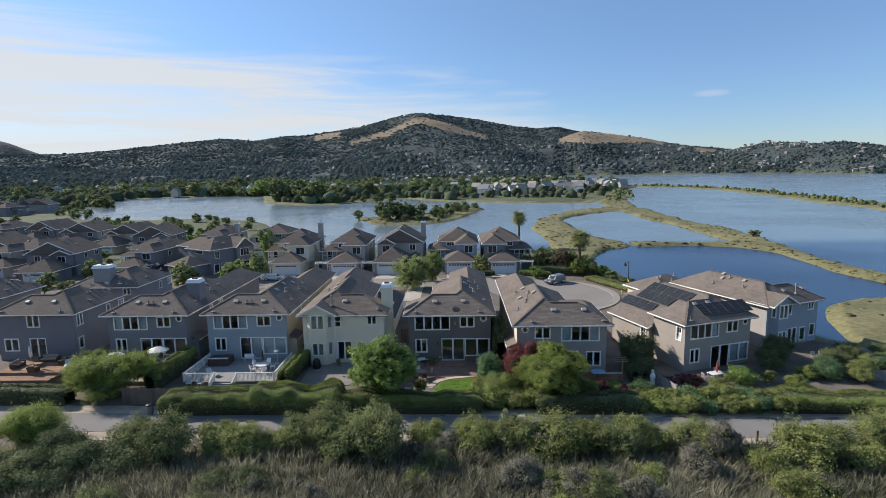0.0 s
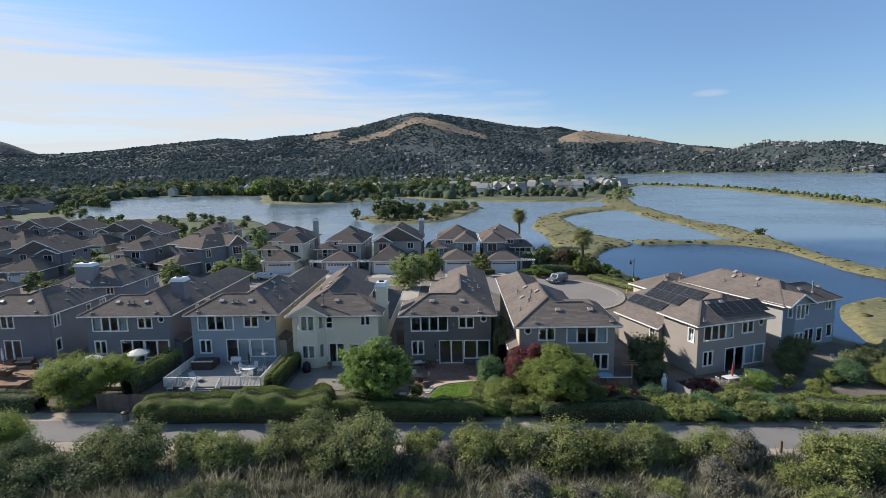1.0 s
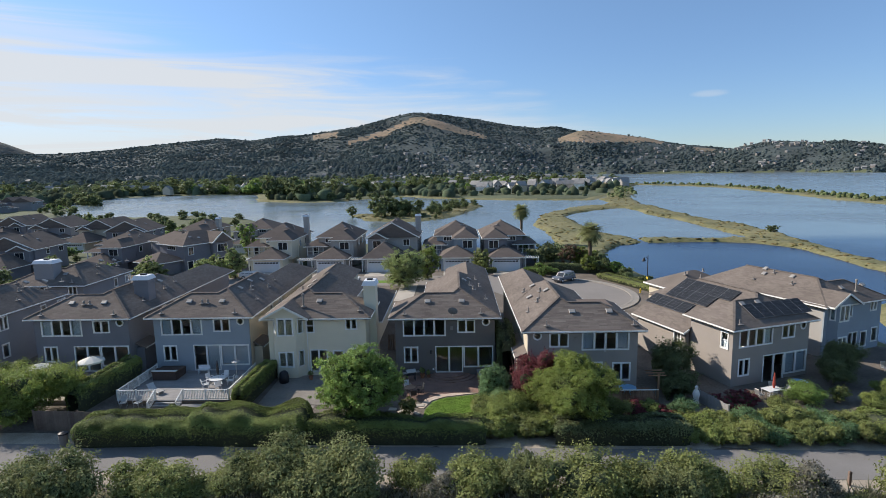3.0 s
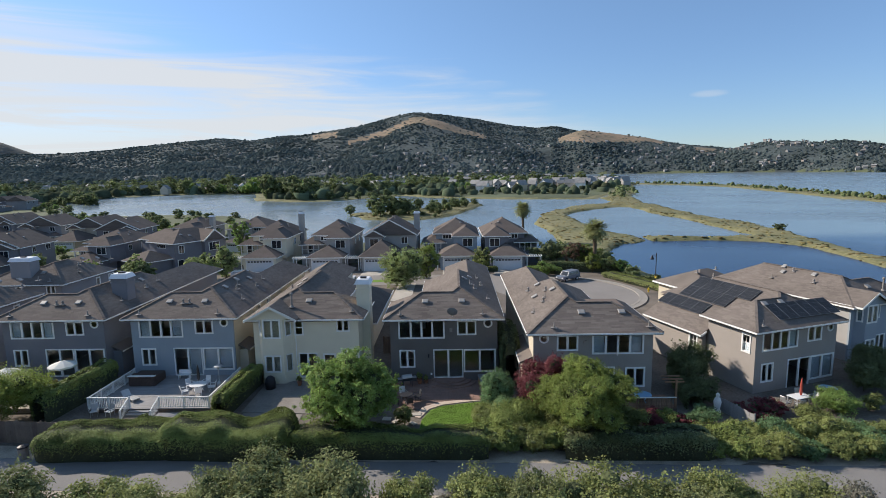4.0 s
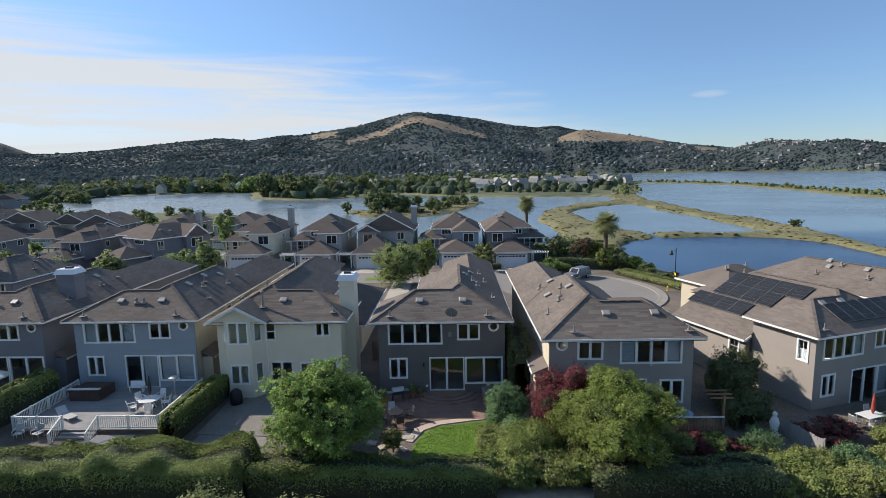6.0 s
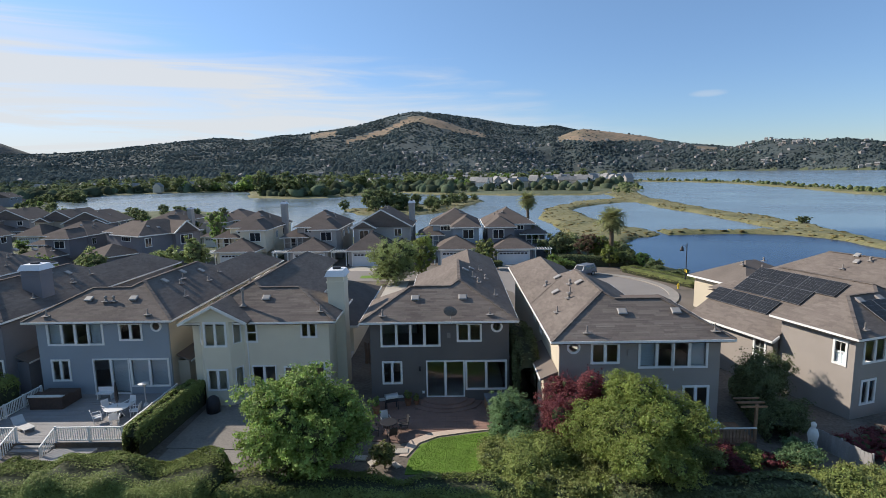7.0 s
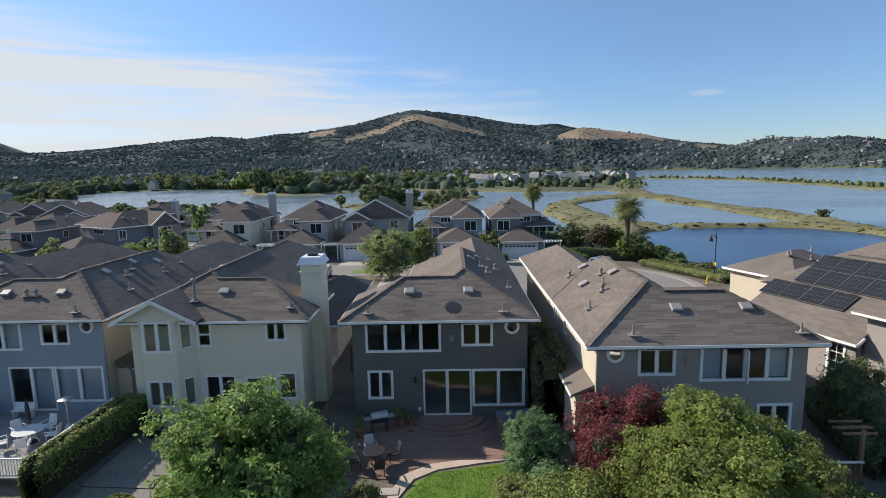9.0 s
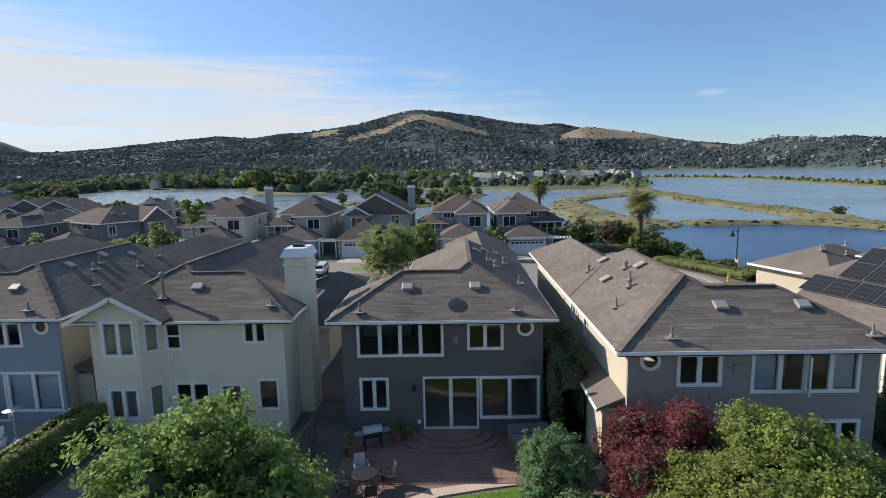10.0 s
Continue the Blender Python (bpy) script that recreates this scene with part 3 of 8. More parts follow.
BANKS = [  # strips of marsh and levee: half width, then plan points
    (8.0, [(108, 372), (135, 450), (165, 545), (205, 655)]),
    (14.0, [(205, 655), (250, 585), (262, 520), (250, 425), (240, 350), (228, 290), (205, 190), (230, 90)]),
]


def to_segment(p, a, b):
    a, b = np.array(a, float), np.array(b, float)
    t = np.clip(((p - a) @ (b - a)) / ((b - a) @ (b - a)), 0, 1)
    return np.linalg.norm(p - a - t[:, None] * (b - a), axis=1)


def to_polygon(p, poly):
    """Distance to the outline, negative inside."""
    d, ins = np.full(len(p), 1e9), np.zeros(len(p), bool)
    for i in range(len(poly)):
        a, b = poly[i], poly[(i + 1) % len(poly)]
        d = np.minimum(d, to_segment(p, a, b))
        if a[1] != b[1]:
            c = (a[1] > p[:, 1]) != (b[1] > p[:, 1])
            ins ^= c & (p[:, 0] < (b[0] - a[0]) * (p[:, 1] - a[1]) / (b[1] - a[1]) + a[0])
    return np.where(ins, -d, d)


def wobble(p, s, seed):
    """A cheap smooth unevenness in about -1..1."""
    r = np.random.default_rng(seed)
    out = np.zeros(len(p))
    for k in range(9):
        a, f = r.uniform(0, 6.28), r.uniform(0.5, 2.2) / s
        out += np.sin((p[:, 0] * math.cos(a) + p[:, 1] * math.sin(a)) * f + r.uniform(0, 6.28)) / 3.2
    return out


# three ridges: bearing in degrees and height; then distance of crest and foot
MAIN = [(-60, 102), (-39.8, 96), (-35.7, 98), (-31.9, 114), (-27.4, 138), (-22.9, 158), (-20.1, 149), (-17.2, 169), (-15.0, 172), (-11.6, 195), (-9.4, 210), (-7.0, 236), (-5.6, 252), (-3.8, 265), (-2.1, 258), (-0.1, 246), (2.8, 227), (5.7, 202), (8.8, 184), (10.2, 191), (12.2, 170), (14.7, 139), (19.4, 101), (26.7, 67), (40, 37)]
SPUR = [(5.5, 0), (7.4, 65), (8.6, 90), (10.0, 112), (11.4, 130), (13.0, 148), (15.7, 133), (19.4, 112), (20.9, 97), (22.9, 85), (26.7, 68), (30.0, 31), (34, 0)]
POINT = [(21, 0), (23.9, 31), (26.7, 64), (28.9, 79), (30.2, 82), (33.0, 72), (35.0, 76), (37.5, 62), (41.9, 49), (60, 45)]
RIDGES = [(MAIN, 2400, 1050), (SPUR, 2000, 1250), (POINT, 1800, 1150), ([(-60, 215), (-41.5, 200), (-39.8, 186), (-38.6, 152), (-37.3, 122), (-34, 0)], 3300, 2600)]
_fine = np.arange(-70, 70, 0.1)
CRESTS = []
for _tab, _far, _foot in RIDGES:
    _w = np.exp(-0.5 * (np.arange(-12, 13) / 4.0) ** 2)
    _h = np.interp(_fine, [q[0] for q in _tab], [q[1] for q in _tab])
    CRESTS.append((np.convolve(np.pad(_h, 12, mode="edge"), _w / _w.sum(), "valid"), _far, _foot))


def land(p):
    """Height of the ground at plan points, and its kind: 0 yards, 1 marsh, 2 town, 3 woods, 4 golden grass."""
    ds, dn = to_polygon(p, SOUTH), to_polygon(p, NORTH)
    db = np.full(len(p), 1e9)
    for r, line in BANKS:
        for i in range(len(line) - 1):
            db = np.minimum(db, to_segment(p, line[i], line[i + 1]) - r)
    gap = to_segment(p, (53.5, 150), (54.5, 180)) - 0.2        # a narrow cut through the dyke
    db = np.minimum(db, np.maximum(np.maximum(to_polygon(p, LEVEES), -to_polygon(p, MIDDLE_POND)), -gap))
    db = np.minimum(db, to_polygon(p, ISLAND))
    shore = wobble(p, 14, 3) * 1.0 + wobble(p, 5, 4) * 0.7 + wobble(p, 2.2, 5) * 0.4
    d = np.minimum(np.minimum(ds, dn), db) + shore * np.clip(np.hypot(p[:, 0], p[:, 1]) / 190, 0.2, 1.6)
    z = np.clip(-d * 0.5 - 1.0, -3.0, 0.0)
    kind = np.where(ds <= np.minimum(dn, db), 0, np.where(db < dn, 1, 2))
    kind = np.where((kind == 0) & (ds > -4) & (p[:, 1] > 70) & (p[:, 0] > 5), 1, kind)
    kind = np.where((kind == 0) & (p[:, 1] > 128) & (p[:, 0] < 60), 2, kind)
    kind = np.where((kind == 2) & (dn > -7) & (dn < ds) & (p[:, 1] < 800), 1, kind)
    z = np.where(kind == 1, np.minimum(z, -0.25 + 0.2 * wobble(p, 6, 7)), z)
    az, rr = np.degrees(np.arctan2(p[:, 0], p[:, 1])), np.hypot(p[:, 0], p[:, 1])
    hill, share, crest = np.zeros(len(p)), np.zeros(len(p)), np.zeros(len(p), int)
    spurs = 0.55 * wobble(p, 260, 11) + 0.45 * wobble(p, 95, 12)
    for k, (tab, far_, foot) in enumerate(CRESTS):
        top = np.interp(az, _fine, tab)
        u = np.clip((rr - foot) / (far_ - foot), 0, 1)
        q = u ** 1.35 * np.exp(-(np.clip(rr - far_, 0, None) / 420) ** 2)
        h = top * np.clip(q * (1 + 1.1 * u * (1 - u) * spurs), 0, 1.0)
        crest = np.where(h > hill, k, crest)
        share = np.where(h > hill, h / np.maximum(top, 1), share)
        hill = np.maximum(hill, h)
    hill *= np.clip(-dn / 130, 0, 1) ** 0.6
    z = np.where(hill > 0.5, np.maximum(z, 0) + hill, z)
    kind = np.where((hill > 6), 3, kind)
    # dry grass: two arms below the summit, the open crown of the spur, and a few clearings
    arm = np.interp(az, [-11, -9.4, -7, -5.9, -4.7, -3, -1.2, 0.5, 2.8, 4], [0.60, 0.62, 0.64, 0.735, 0.80, 0.80, 0.735, 0.66, 0.56, 0.53])
    fuzz = 0.5 * wobble(p, 60, 21) + 0.35 * wobble(p, 22, 22)
    dry = (crest == 0) & (az > -11) & (az < 3.4) & (np.abs(share - arm) + 0.035 * fuzz < np.interp(az, [-11, -8, -4, 0, 3.4], [0.04, 0.075, 0.10, 0.08, 0.04]))
    dry |= (crest == 1) & (az > 9.3) & (az < 20.6) & (share + 0.07 * fuzz > np.interp(az, [9.3, 11, 14, 17, 20.6], [0.85, 0.74, 0.64, 0.74, 0.9]))
    dry |= (crest == 0) & (az > -14.4) & (az < -11.8) & (np.abs(share - 0.84) + 0.06 * fuzz < 0.10)
    dry |= (np.abs(az - 24.3) < 0.9 + 0.3 * fuzz) & (np.abs(share - 0.86) < 0.10)
    kind = np.where((kind == 3) & dry, 4, kind)
    return z, kind


front = np.concatenate([np.arange(-58, 58.01, 0.25)])
back = np.linspace(58, 302, 26)[1:-1]
AZ = np.radians(np.concatenate([front, back]))
RR = np.concatenate([[0.5, 12, 20], 26 * 1.0135 ** np.arange(0, 385)])
_a, _r = np.meshgrid(AZ, RR)
gp = np.stack([(_r * np.sin(_a)).ravel(), (_r * np.cos(_a)).ravel()], 1)
gz, gk = land(gp)
na, nr = len(AZ), len(RR)
_i, _j = np.meshgrid(np.arange(nr - 1), np.arange(na), indexing="ij")
quad = np.stack([_i * na + _j, _i * na + (_j + 1) % na, (_i + 1) * na + (_j + 1) % na, (_i + 1) * na + _j], -1).reshape(-1, 4)[:, ::-1]
gme = raw_mesh("ground", np.column_stack([gp, gz]), quad, SOIL)
gk = np.where((gk == 0) & (gp[:, 1] < 43.5), 5, gk)      # the scrubby bank before the path
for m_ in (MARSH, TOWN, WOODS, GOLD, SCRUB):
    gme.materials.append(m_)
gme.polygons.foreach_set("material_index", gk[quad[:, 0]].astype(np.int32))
gme.polygons.foreach_set("use_smooth", np.ones(len(quad), bool))
tagged(new("ground", gme), "earth, marsh banks and wooded hills reaching the horizon", "ground", kind="structure")

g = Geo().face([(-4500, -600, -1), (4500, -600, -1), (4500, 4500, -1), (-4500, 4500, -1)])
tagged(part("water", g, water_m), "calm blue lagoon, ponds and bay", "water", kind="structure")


def ground_z(x, y):
    return float(land(np.array([[x, y]], float))[0][0])


# the paved path behind the gardens, and its sandy shoulder
def ribbon(y0, y1, z, xa, xb, n, slope=-0.03, seed=1, ragged=0.0):
    """A long strip of ground cover, one closed mesh."""
    r = np.random.default_rng(seed)
    g = Geo()
    xs = np.linspace(xa, xb, n)
    e0, e1 = y0 + slope * xs + ragged * r.normal(0, 1, n), y1 + slope * xs + ragged * r.normal(0, 1, n)
    for x, a, b in zip(xs, e0, e1):
        g.v += [(x, a, -0.1), (x, a, z), (x, b, z), (x, b, -0.1)]
    for i in range(n - 1):
        for q in range(3):
            k = 4 * i + q
            g.f.append((k, k + 4, k + 5, k + 1))
            g.mi.append(0)
    return g


tagged(part("path", ribbon(44.7, 48.4, 0.035, -90, 70, 60), ASPHALT), "grey asphalt footpath along the garden hedges", "path", kind="structure")
tagged(part("path_shoulder", ribbon(43.2, 44.72, 0.02, -90, 70, 160, seed=2, ragged=0.15), GRAVEL), "sandy gravel shoulder of the path", "path", kind="structure")
tagged(part("path_verge", ribbon(48.38, 50.2, 0.02, -90, 70, 160, seed=3, ragged=0.2), GRAVEL), "bare earth verge below the hedge", "path", kind="structure")

# the street with its turning circle, kerb and driveways
g = Geo()
ring = [(16.5 + 11.8 * math.cos(a), 97.5 + 11.8 * math.sin(a)) for a in np.linspace(-1.4, 1.3, 28)]
outline = ring + [(12, 113.5), (-20, 114.5), (-48, 114.0), (-48, 106.5), (-20, 106.0), (4, 104.5), (8, 97), (10, 89)]
g.face([(x, y, 0.03) for x, y in outline])
g.face([(x, y, -0.05) for x, y in reversed(outline)])
tagged(part("road", g, mat("street_asphalt", (0.235, 0.215, 0.2), rough=0.95, vary=0.1, s1=0.2, s2=12)), "pale grey asphalt street ending in a turning circle", "road", kind="structure")
g = Geo()
for i in range(len(ring) - 1):
    a, b = Vector((*ring[i], 0)), Vector((*ring[i + 1], 0))
    c = Vector((16.5, 97.5, 0))
    oa, ob_ = (a - c).normalized(), (b - c).normalized()
    g.hexa([a, b, b + ob_ * 0.35, a + oa * 0.35, a + Vector((0, 0, 0.16)), b + Vector((0, 0, 0.16)), b + ob_ * 0.35 + Vector((0, 0, 0.16)), a + oa * 0.35 + Vector((0, 0, 0.16))])
    g.hexa([a + oa * 0.35, b + ob_ * 0.35, b + ob_ * 1.2, a + oa * 1.2, a + oa * 0.35 + Vector((0, 0, 0.14)), b + ob_ * 0.35 + Vector((0, 0, 0.14)), b + ob_ * 1.2 + Vector((0, 0, 0.14)), a + oa * 1.2 + Vector((0, 0, 0.14))])
tagged(part("kerb", g, mat("worn_kerb_concrete", (0.29, 0.265, 0.235), vary=0.14, s1=0.5, s2=10)), "pale concrete kerb and pavement round the turning circle", "kerb", kind="structure")


# ---- houses ----
W, OV, PITCH, EAVE, SLOPE_RUN, EXT = 9.87, 0.6, 0.53, 6.12, 4.05, 3.35
A_WIN = [("win", 0.75, 5.02, 4.13, 5.91, 4), ("win", 6.16, 7.94, 4.44, 5.83, 2), ("round", 9.0, 5.54, 0.42), ("win", 0.79, 2.25, 1.36, 3.08, 2), ("door", 3.94, 6.70, 0.34, 3.1, 2), ("win", 6.74, 9.72, 0.87, 3.1, 2)]


def flip(items):
    out = []
    for it in items:
        out.append(("round", W - it[1], *it[2:]) if it[0] == "round" else (it[0], W - it[2], W - it[1], *it[3:]))
    return out


def roof_vent(parent, x, y, z, yaw=0, kind="vent", slope=(0, 0)):
    """Small things on a roof: a low pale skylight, a plumbing pipe with its flashing, or a capped flue."""
    m = pose(x, y, z, slope[0], slope[1], yaw)
    if kind == "vent":
        v = part("roof_vent", Geo().box(-0.24, -0.2, -0.1, 0.24, 0.2, 0.1), LEAD, parent, "low grey roof vent", m=m)
        g = Geo().hexa([(-0.3, -0.27, 0.1), (0.3, -0.27, 0.1), (0.3, 0.27, 0.1), (-0.3, 0.27, 0.1), (-0.24, -0.2, 0.15), (0.24, -0.2, 0.15), (0.24, 0.22, 0.15), (-0.24, 0.22, 0.15)])
        part("vent_hood", g, SKYLIGHT, v, "pale vent hood")
        return v
    h = {"pipe": 0.45, "flue": 1.25, "stub": 0.3}[kind]
    r = {"pipe": 0.045, "flue": 0.09, "stub": 0.07}[kind]
    g = Geo().box(-0.25, -0.25, -0.02, 0.25, 0.25, 0.02)
    g.lathe((0, 0, 0), [(r * 2.4, 0.0), (r * 1.5, 0.12), (r, 0.16), (r, h)], 10)
    if kind != "pipe":
        g.lathe((0, 0, h), [(r * 1.7, -0.08), (r * 1.7, 0.05), (r * 0.6, 0.12)], 10)
    return part("roof_pipe", g, LEAD, parent, "grey roof pipe with flashing", m=pose(x, y, z, 0, 0, yaw))


def chimney(parent, u0, u1, v0, v1, z1, material, tf=None):
    g = Geo(tf).box(u0, v0, 0, u1, v1, z1)
    g.box(u0 - 0.06, v0 - 0.06, z1 - 0.5, u1 + 0.06, v1 + 0.06, z1 - 0.4)
    ch = part("chimney", g, material, parent)
    g = Geo(tf).hexa([(u0 - 0.16, v0 - 0.16, z1), (u1 + 0.16, v0 - 0.16, z1), (u1 + 0.16, v1 + 0.16, z1), (u0 - 0.16, v1 + 0.16, z1), (u0 + 0.05, v0 + 0.05, z1 + 0.45), (u1 - 0.05, v0 + 0.05, z1 + 0.45), (u1 - 0.05, v1 - 0.05, z1 + 0.45), (u0 + 0.05, v1 - 0.05, z1 + 0.45)])
    cap = part("chimney_cap", g, mat("chimney_cap_metal", (0.72, 0.74, 0.78), rough=0.5, vary=0.05) if "chimney_cap_metal" not in bpy.data.materials else bpy.data.materials["chimney_cap_metal"], ch, "pale metal chimney cap")
    g = Geo(tf).box((u0 + u1) / 2 - 0.28, (v0 + v1) / 2 - 0.2, z1 + 0.44, (u0 + u1) / 2 + 0.28, (v0 + v1) / 2 + 0.2, z1 + 0.6)
    part("spark_arrester", g, BLACK, cap)


def facade_items(h, items, a, b, tf=None, blinds=None):
    """Windows and doors of one wall, and the holes that they need."""
    for k, it in enumerate(items):
        if it[0] == "round":
            _, s, z, r = it
            A, B = Vector((*a, 0)), Vector((*b, 0))
            d = (B - A).normalized()
            o = Vector((d.y, -d.x, 0))
            c = A + d * s + Vector((0, 0, z))
            g, n = Geo(tf), 28
            for i in range(n):
                e = d * math.cos(2 * math.pi * i / n) + Vector((0, 0, math.sin(2 * math.pi * i / n)))
                g.v += [tuple(c + e * r * 0.66 + o * -0.02), tuple(c + e * r + o * -0.02), tuple(c + e * r + o * 0.05), tuple(c + e * r * 0.66 + o * 0.07)]
                for q in range(4):
                    x0, x1 = 4 * i + q, 4 * i + (q + 1) % 4
                    y0, y1 = 4 * ((i + 1) % n) + q, 4 * ((i + 1) % n) + (q + 1) % 4
                    g.f.append((x0, x1, y1, y0))
                    g.mi.append(0)
            fr = part("window", g, WHITE, h, "round white-framed window")
            g = Geo(tf)
            ring_ = [(d * math.cos(2 * math.pi * i / n) + Vector((0, 0, math.sin(2 * math.pi * i / n)))) * r * 0.7 for i in range(n)]
            g.face([c + e + o * 0.0 for e in ring_])
            g.face([c + e + o * -0.012 for e in reversed(ring_)])
            part("pane", g, GLASS, fr).visible_shadow = False
        elif it[0] == "door":
            _, s0, s1, z0, z1, n = it[:6]
            window(h, a, b, s0, s1, z0, z1, n, tf, name="sliding_door", border=0.10, blinds=(blinds or {}).get(k, False))
        else:
            _, s0, s1, z0, z1, n = it[:6]
            window(h, a, b, s0, s1, z0, z1, n, tf, grid=it[6] if len(it) > 6 else 0, blinds=(blinds or {}).get(k, False))


def holes_of(items):
    return [(it[1] - 0.29, it[1] + 0.29, it[2] - 0.29, it[2] + 0.29) if it[0] == "round" else (it[1] + 0.05, it[2] - 0.05, it[3] + 0.05, it[4] - 0.05) for it in items]


def row_house(m, wall, side, label, items, mirror=False, depth=17.2, seed=1, vents=(), side_items=(), ext_items=(), chim=None, blinds=None, bay=None, wing=False, bump=True, block2=True, pieces=False, arm=0):
    """A two-storey house of the near row: its garden front along u at v = 0; the long roof over the high-u side, a hipped arm over the low one."""
    rng = np.random.default_rng(seed)
    h = thing("house", m, label, "house", "near row of houses")
    tf = (lambda p: (W - p[0], p[1], p[2])) if mirror else None
    D = depth - 2 * OV
    ml = W + OV - 2 * SLOPE_RUN + OV           # main block's inner wall
    # walls
    g = Geo()
    wall_panel(g, (0, 0), (W, 0), 0, EAVE - 0.18, holes_of(items))
    part("rear_wall", g, [STUCCO[wall], DARKROOM], h)
    facade_items(h, items, (0, 0), (W, 0), None, blinds)
    g = Geo(tf)
    far = D + 9 if block2 else D
    wall_panel(g, (W - 0.002, 0.181), (W - 0.002, far), 0, EAVE - 0.18, [(q[0] - 0.181, q[1] - 0.181, q[2], q[3]) for q in holes_of(side_items)])
    if block2:
        wall_panel(g, (W, D + 9), (W - 4.7, D + 9), 0, EAVE - 0.18)
        wall_panel(g, (W - 4.7, D + 9), (W - 4.7, D), 0, EAVE - 0.18)
    part("side_wall", g, [STUCCO[side], DARKROOM], h)
    facade_items(h, side_items, (W, 0), (W, D), tf)
    g = Geo(tf)
    wall_panel(g, (W, D), (ml, D), 0, EAVE - 0.18)
    wall_panel(g, (ml, D), (ml, 5.5), 0, EAVE - 0.18)
    wall_panel(g, (ml, 5.5), (0, 5.5), 0, EAVE - 0.18)
    wall_panel(g, (0.002, 5.5), (0.002, 0.181), 0, EAVE - 0.18, [(5.5 - q[1], 5.5 - q[0], q[2], q[3]) for q in holes_of(ext_items)])
    part("side_wall", g, [STUCCO[side], DARKROOM], h)
    for it in ext_items:
        window(h, (0, 5.5), (0, 0), 5.5 - it[2], 5.5 - it[1], it[3], it[4], it[5], tf, grid=it[6] if len(it) > 6 else 0)
        part("blind", Geo(tf).box(0.13, it[1] + 0.1, it[3] + 0.12, 0.15, it[2] - 0.1, it[3] * 0.45 + it[4] * 0.55), BLIND, h, "pale blind behind the lower pane")
    g = Geo(tf).box(0.2, 0.2, 0.05, W - 0.2, D, 0.25).box(0.2, 0.2, 3.3, W - 0.2, 5.3, 3.5).box(ml + 0.2, 5.3, 3.3, W - 0.2, D, 3.5)
    part("interior_floor", g, DARKROOM, h)
    # roof planes, in plan from the eave's corner
    e, p = EAVE, PITCH
    U, V = W + 2 * OV, depth

    def R(u, v, rise):
        return (u - OV, v - OV, e + rise * p)
    s, x = SLOPE_RUN, EXT
    ap, rb = R(U - s, s, s), R(U - s, V - s, s)
    p1, p2 = R(x, x, x), R(U - s - (s - x), x, x)
    q = R(U - x, x, x)
    iu = U - 2 * s
    planes = [
        [R(0, 0, 0), R(U, 0, 0), q, p1],
        [p2, q, ap],
        [R(0, 2 * x, 0), R(0, 0, 0), p1],
        [R(iu, 2 * x, 0), R(0, 2 * x, 0), p1, p2],
        [R(iu, V, 0), R(iu, 2 * x, 0), p2, ap, rb],
        [R(U, 0, 0), R(U, V, 0), rb, ap],
        [R(U, V, 0), R(iu, V, 0), rb],
    ]
    b2, v2 = 2.9, V + 9.2                        # the lower block towards the street
    planes += [] if not block2 else [
        [R(U, V - 7.0, 0), R(U, v2, 0), R(U - b2, v2 - b2, b2), R(U - b2, V - 7.0 + b2, b2)],
        [R(U - 2 * b2, v2, 0), R(U - 2 * b2, V - 7.0, 0), R(U - b2, V - 7.0 + b2, b2), R(U - b2, v2 - b2, b2)],
        [R(U, v2, 0), R(U - 2 * b2, v2, 0), R(U - b2, v2 - b2, b2)],
    ]
    if block2:
        planes[7] = [tuple(Vector(c) + Vector((0, 0, 0.03))) for c in planes[7]]
    if wing:                                     # the main slope runs on down over a side wing
        lo = -0.4 - iu
        planes.append([R(-0.4, 14.6, lo), R(-0.4, 6.0, lo), R(iu, 6.0, 0), R(iu, 14.6, 0)])
        g = Geo(tf)
        wall_panel(g, (ml, 13.6), (-0.45, 13.6), 0, EAVE - 1.6)
        wall_panel(g, (-0.45, 13.6), (-0.45, 5.7), 0, EAVE - 1.6, [(6.2, 7.2, 1.0, 4.0)])
        wall_panel(g, (-0.45, 5.7), (0.0, 5.7), 0, EAVE - 1.55)
        part("side_wall", g, [STUCCO[side], DARKROOM], h)
        window(h, (-0.45, 13.6), (-0.45, 5.7), 6.1, 7.3, 0.9, 4.1, 1, tf, grid=5, border=0.16)
    if arm:                                      # the low-u arm runs on behind its hip
        k = 1.5
        planes += [[R(0, arm, 0), R(0, x, 0), R(k, x, k), R(k, arm - k, k)], [R(iu, arm, 0), R(0, arm, 0), R(k, arm - k, k), R(iu + k, arm - k, k)], [R(k, x, k), R(iu + k, x, k), R(iu + k, arm - k, k), R(k, arm - k, k)]]
        part("side_wall", Geo(tf).box(0.002, 5.5, 0, ml, arm - 2 * OV, EAVE - 0.18), STUCCO[side], h)
        part("gutter", Geo(tf).bar(R(0, 2 * x, -0.14), R(0, arm, -0.14), 0.09, 0.14), WHITE, h, "white gutter and fascia")
        part("soffit", Geo(tf).box(-OV, 5.5, EAVE - 0.2, ml, arm - OV, EAVE - 0.17), WHITE, h)
    g = Geo(tf)
    for pl in planes:
        g.face(pl)
    for z in (-0.2,):
        g.face([(c[0], c[1], e + z) for c in (R(0, 0, 0), R(0, 2 * x, 0), R(iu, 2 * x, 0), R(iu, V, 0), R(U, V, 0), R(U, 0, 0))])
    roof = part("roof", g, ROOF, h)
    g = Geo(tf)
    for pl in planes[2 if pieces else 0:]:
        shingles(g, pl, rng)
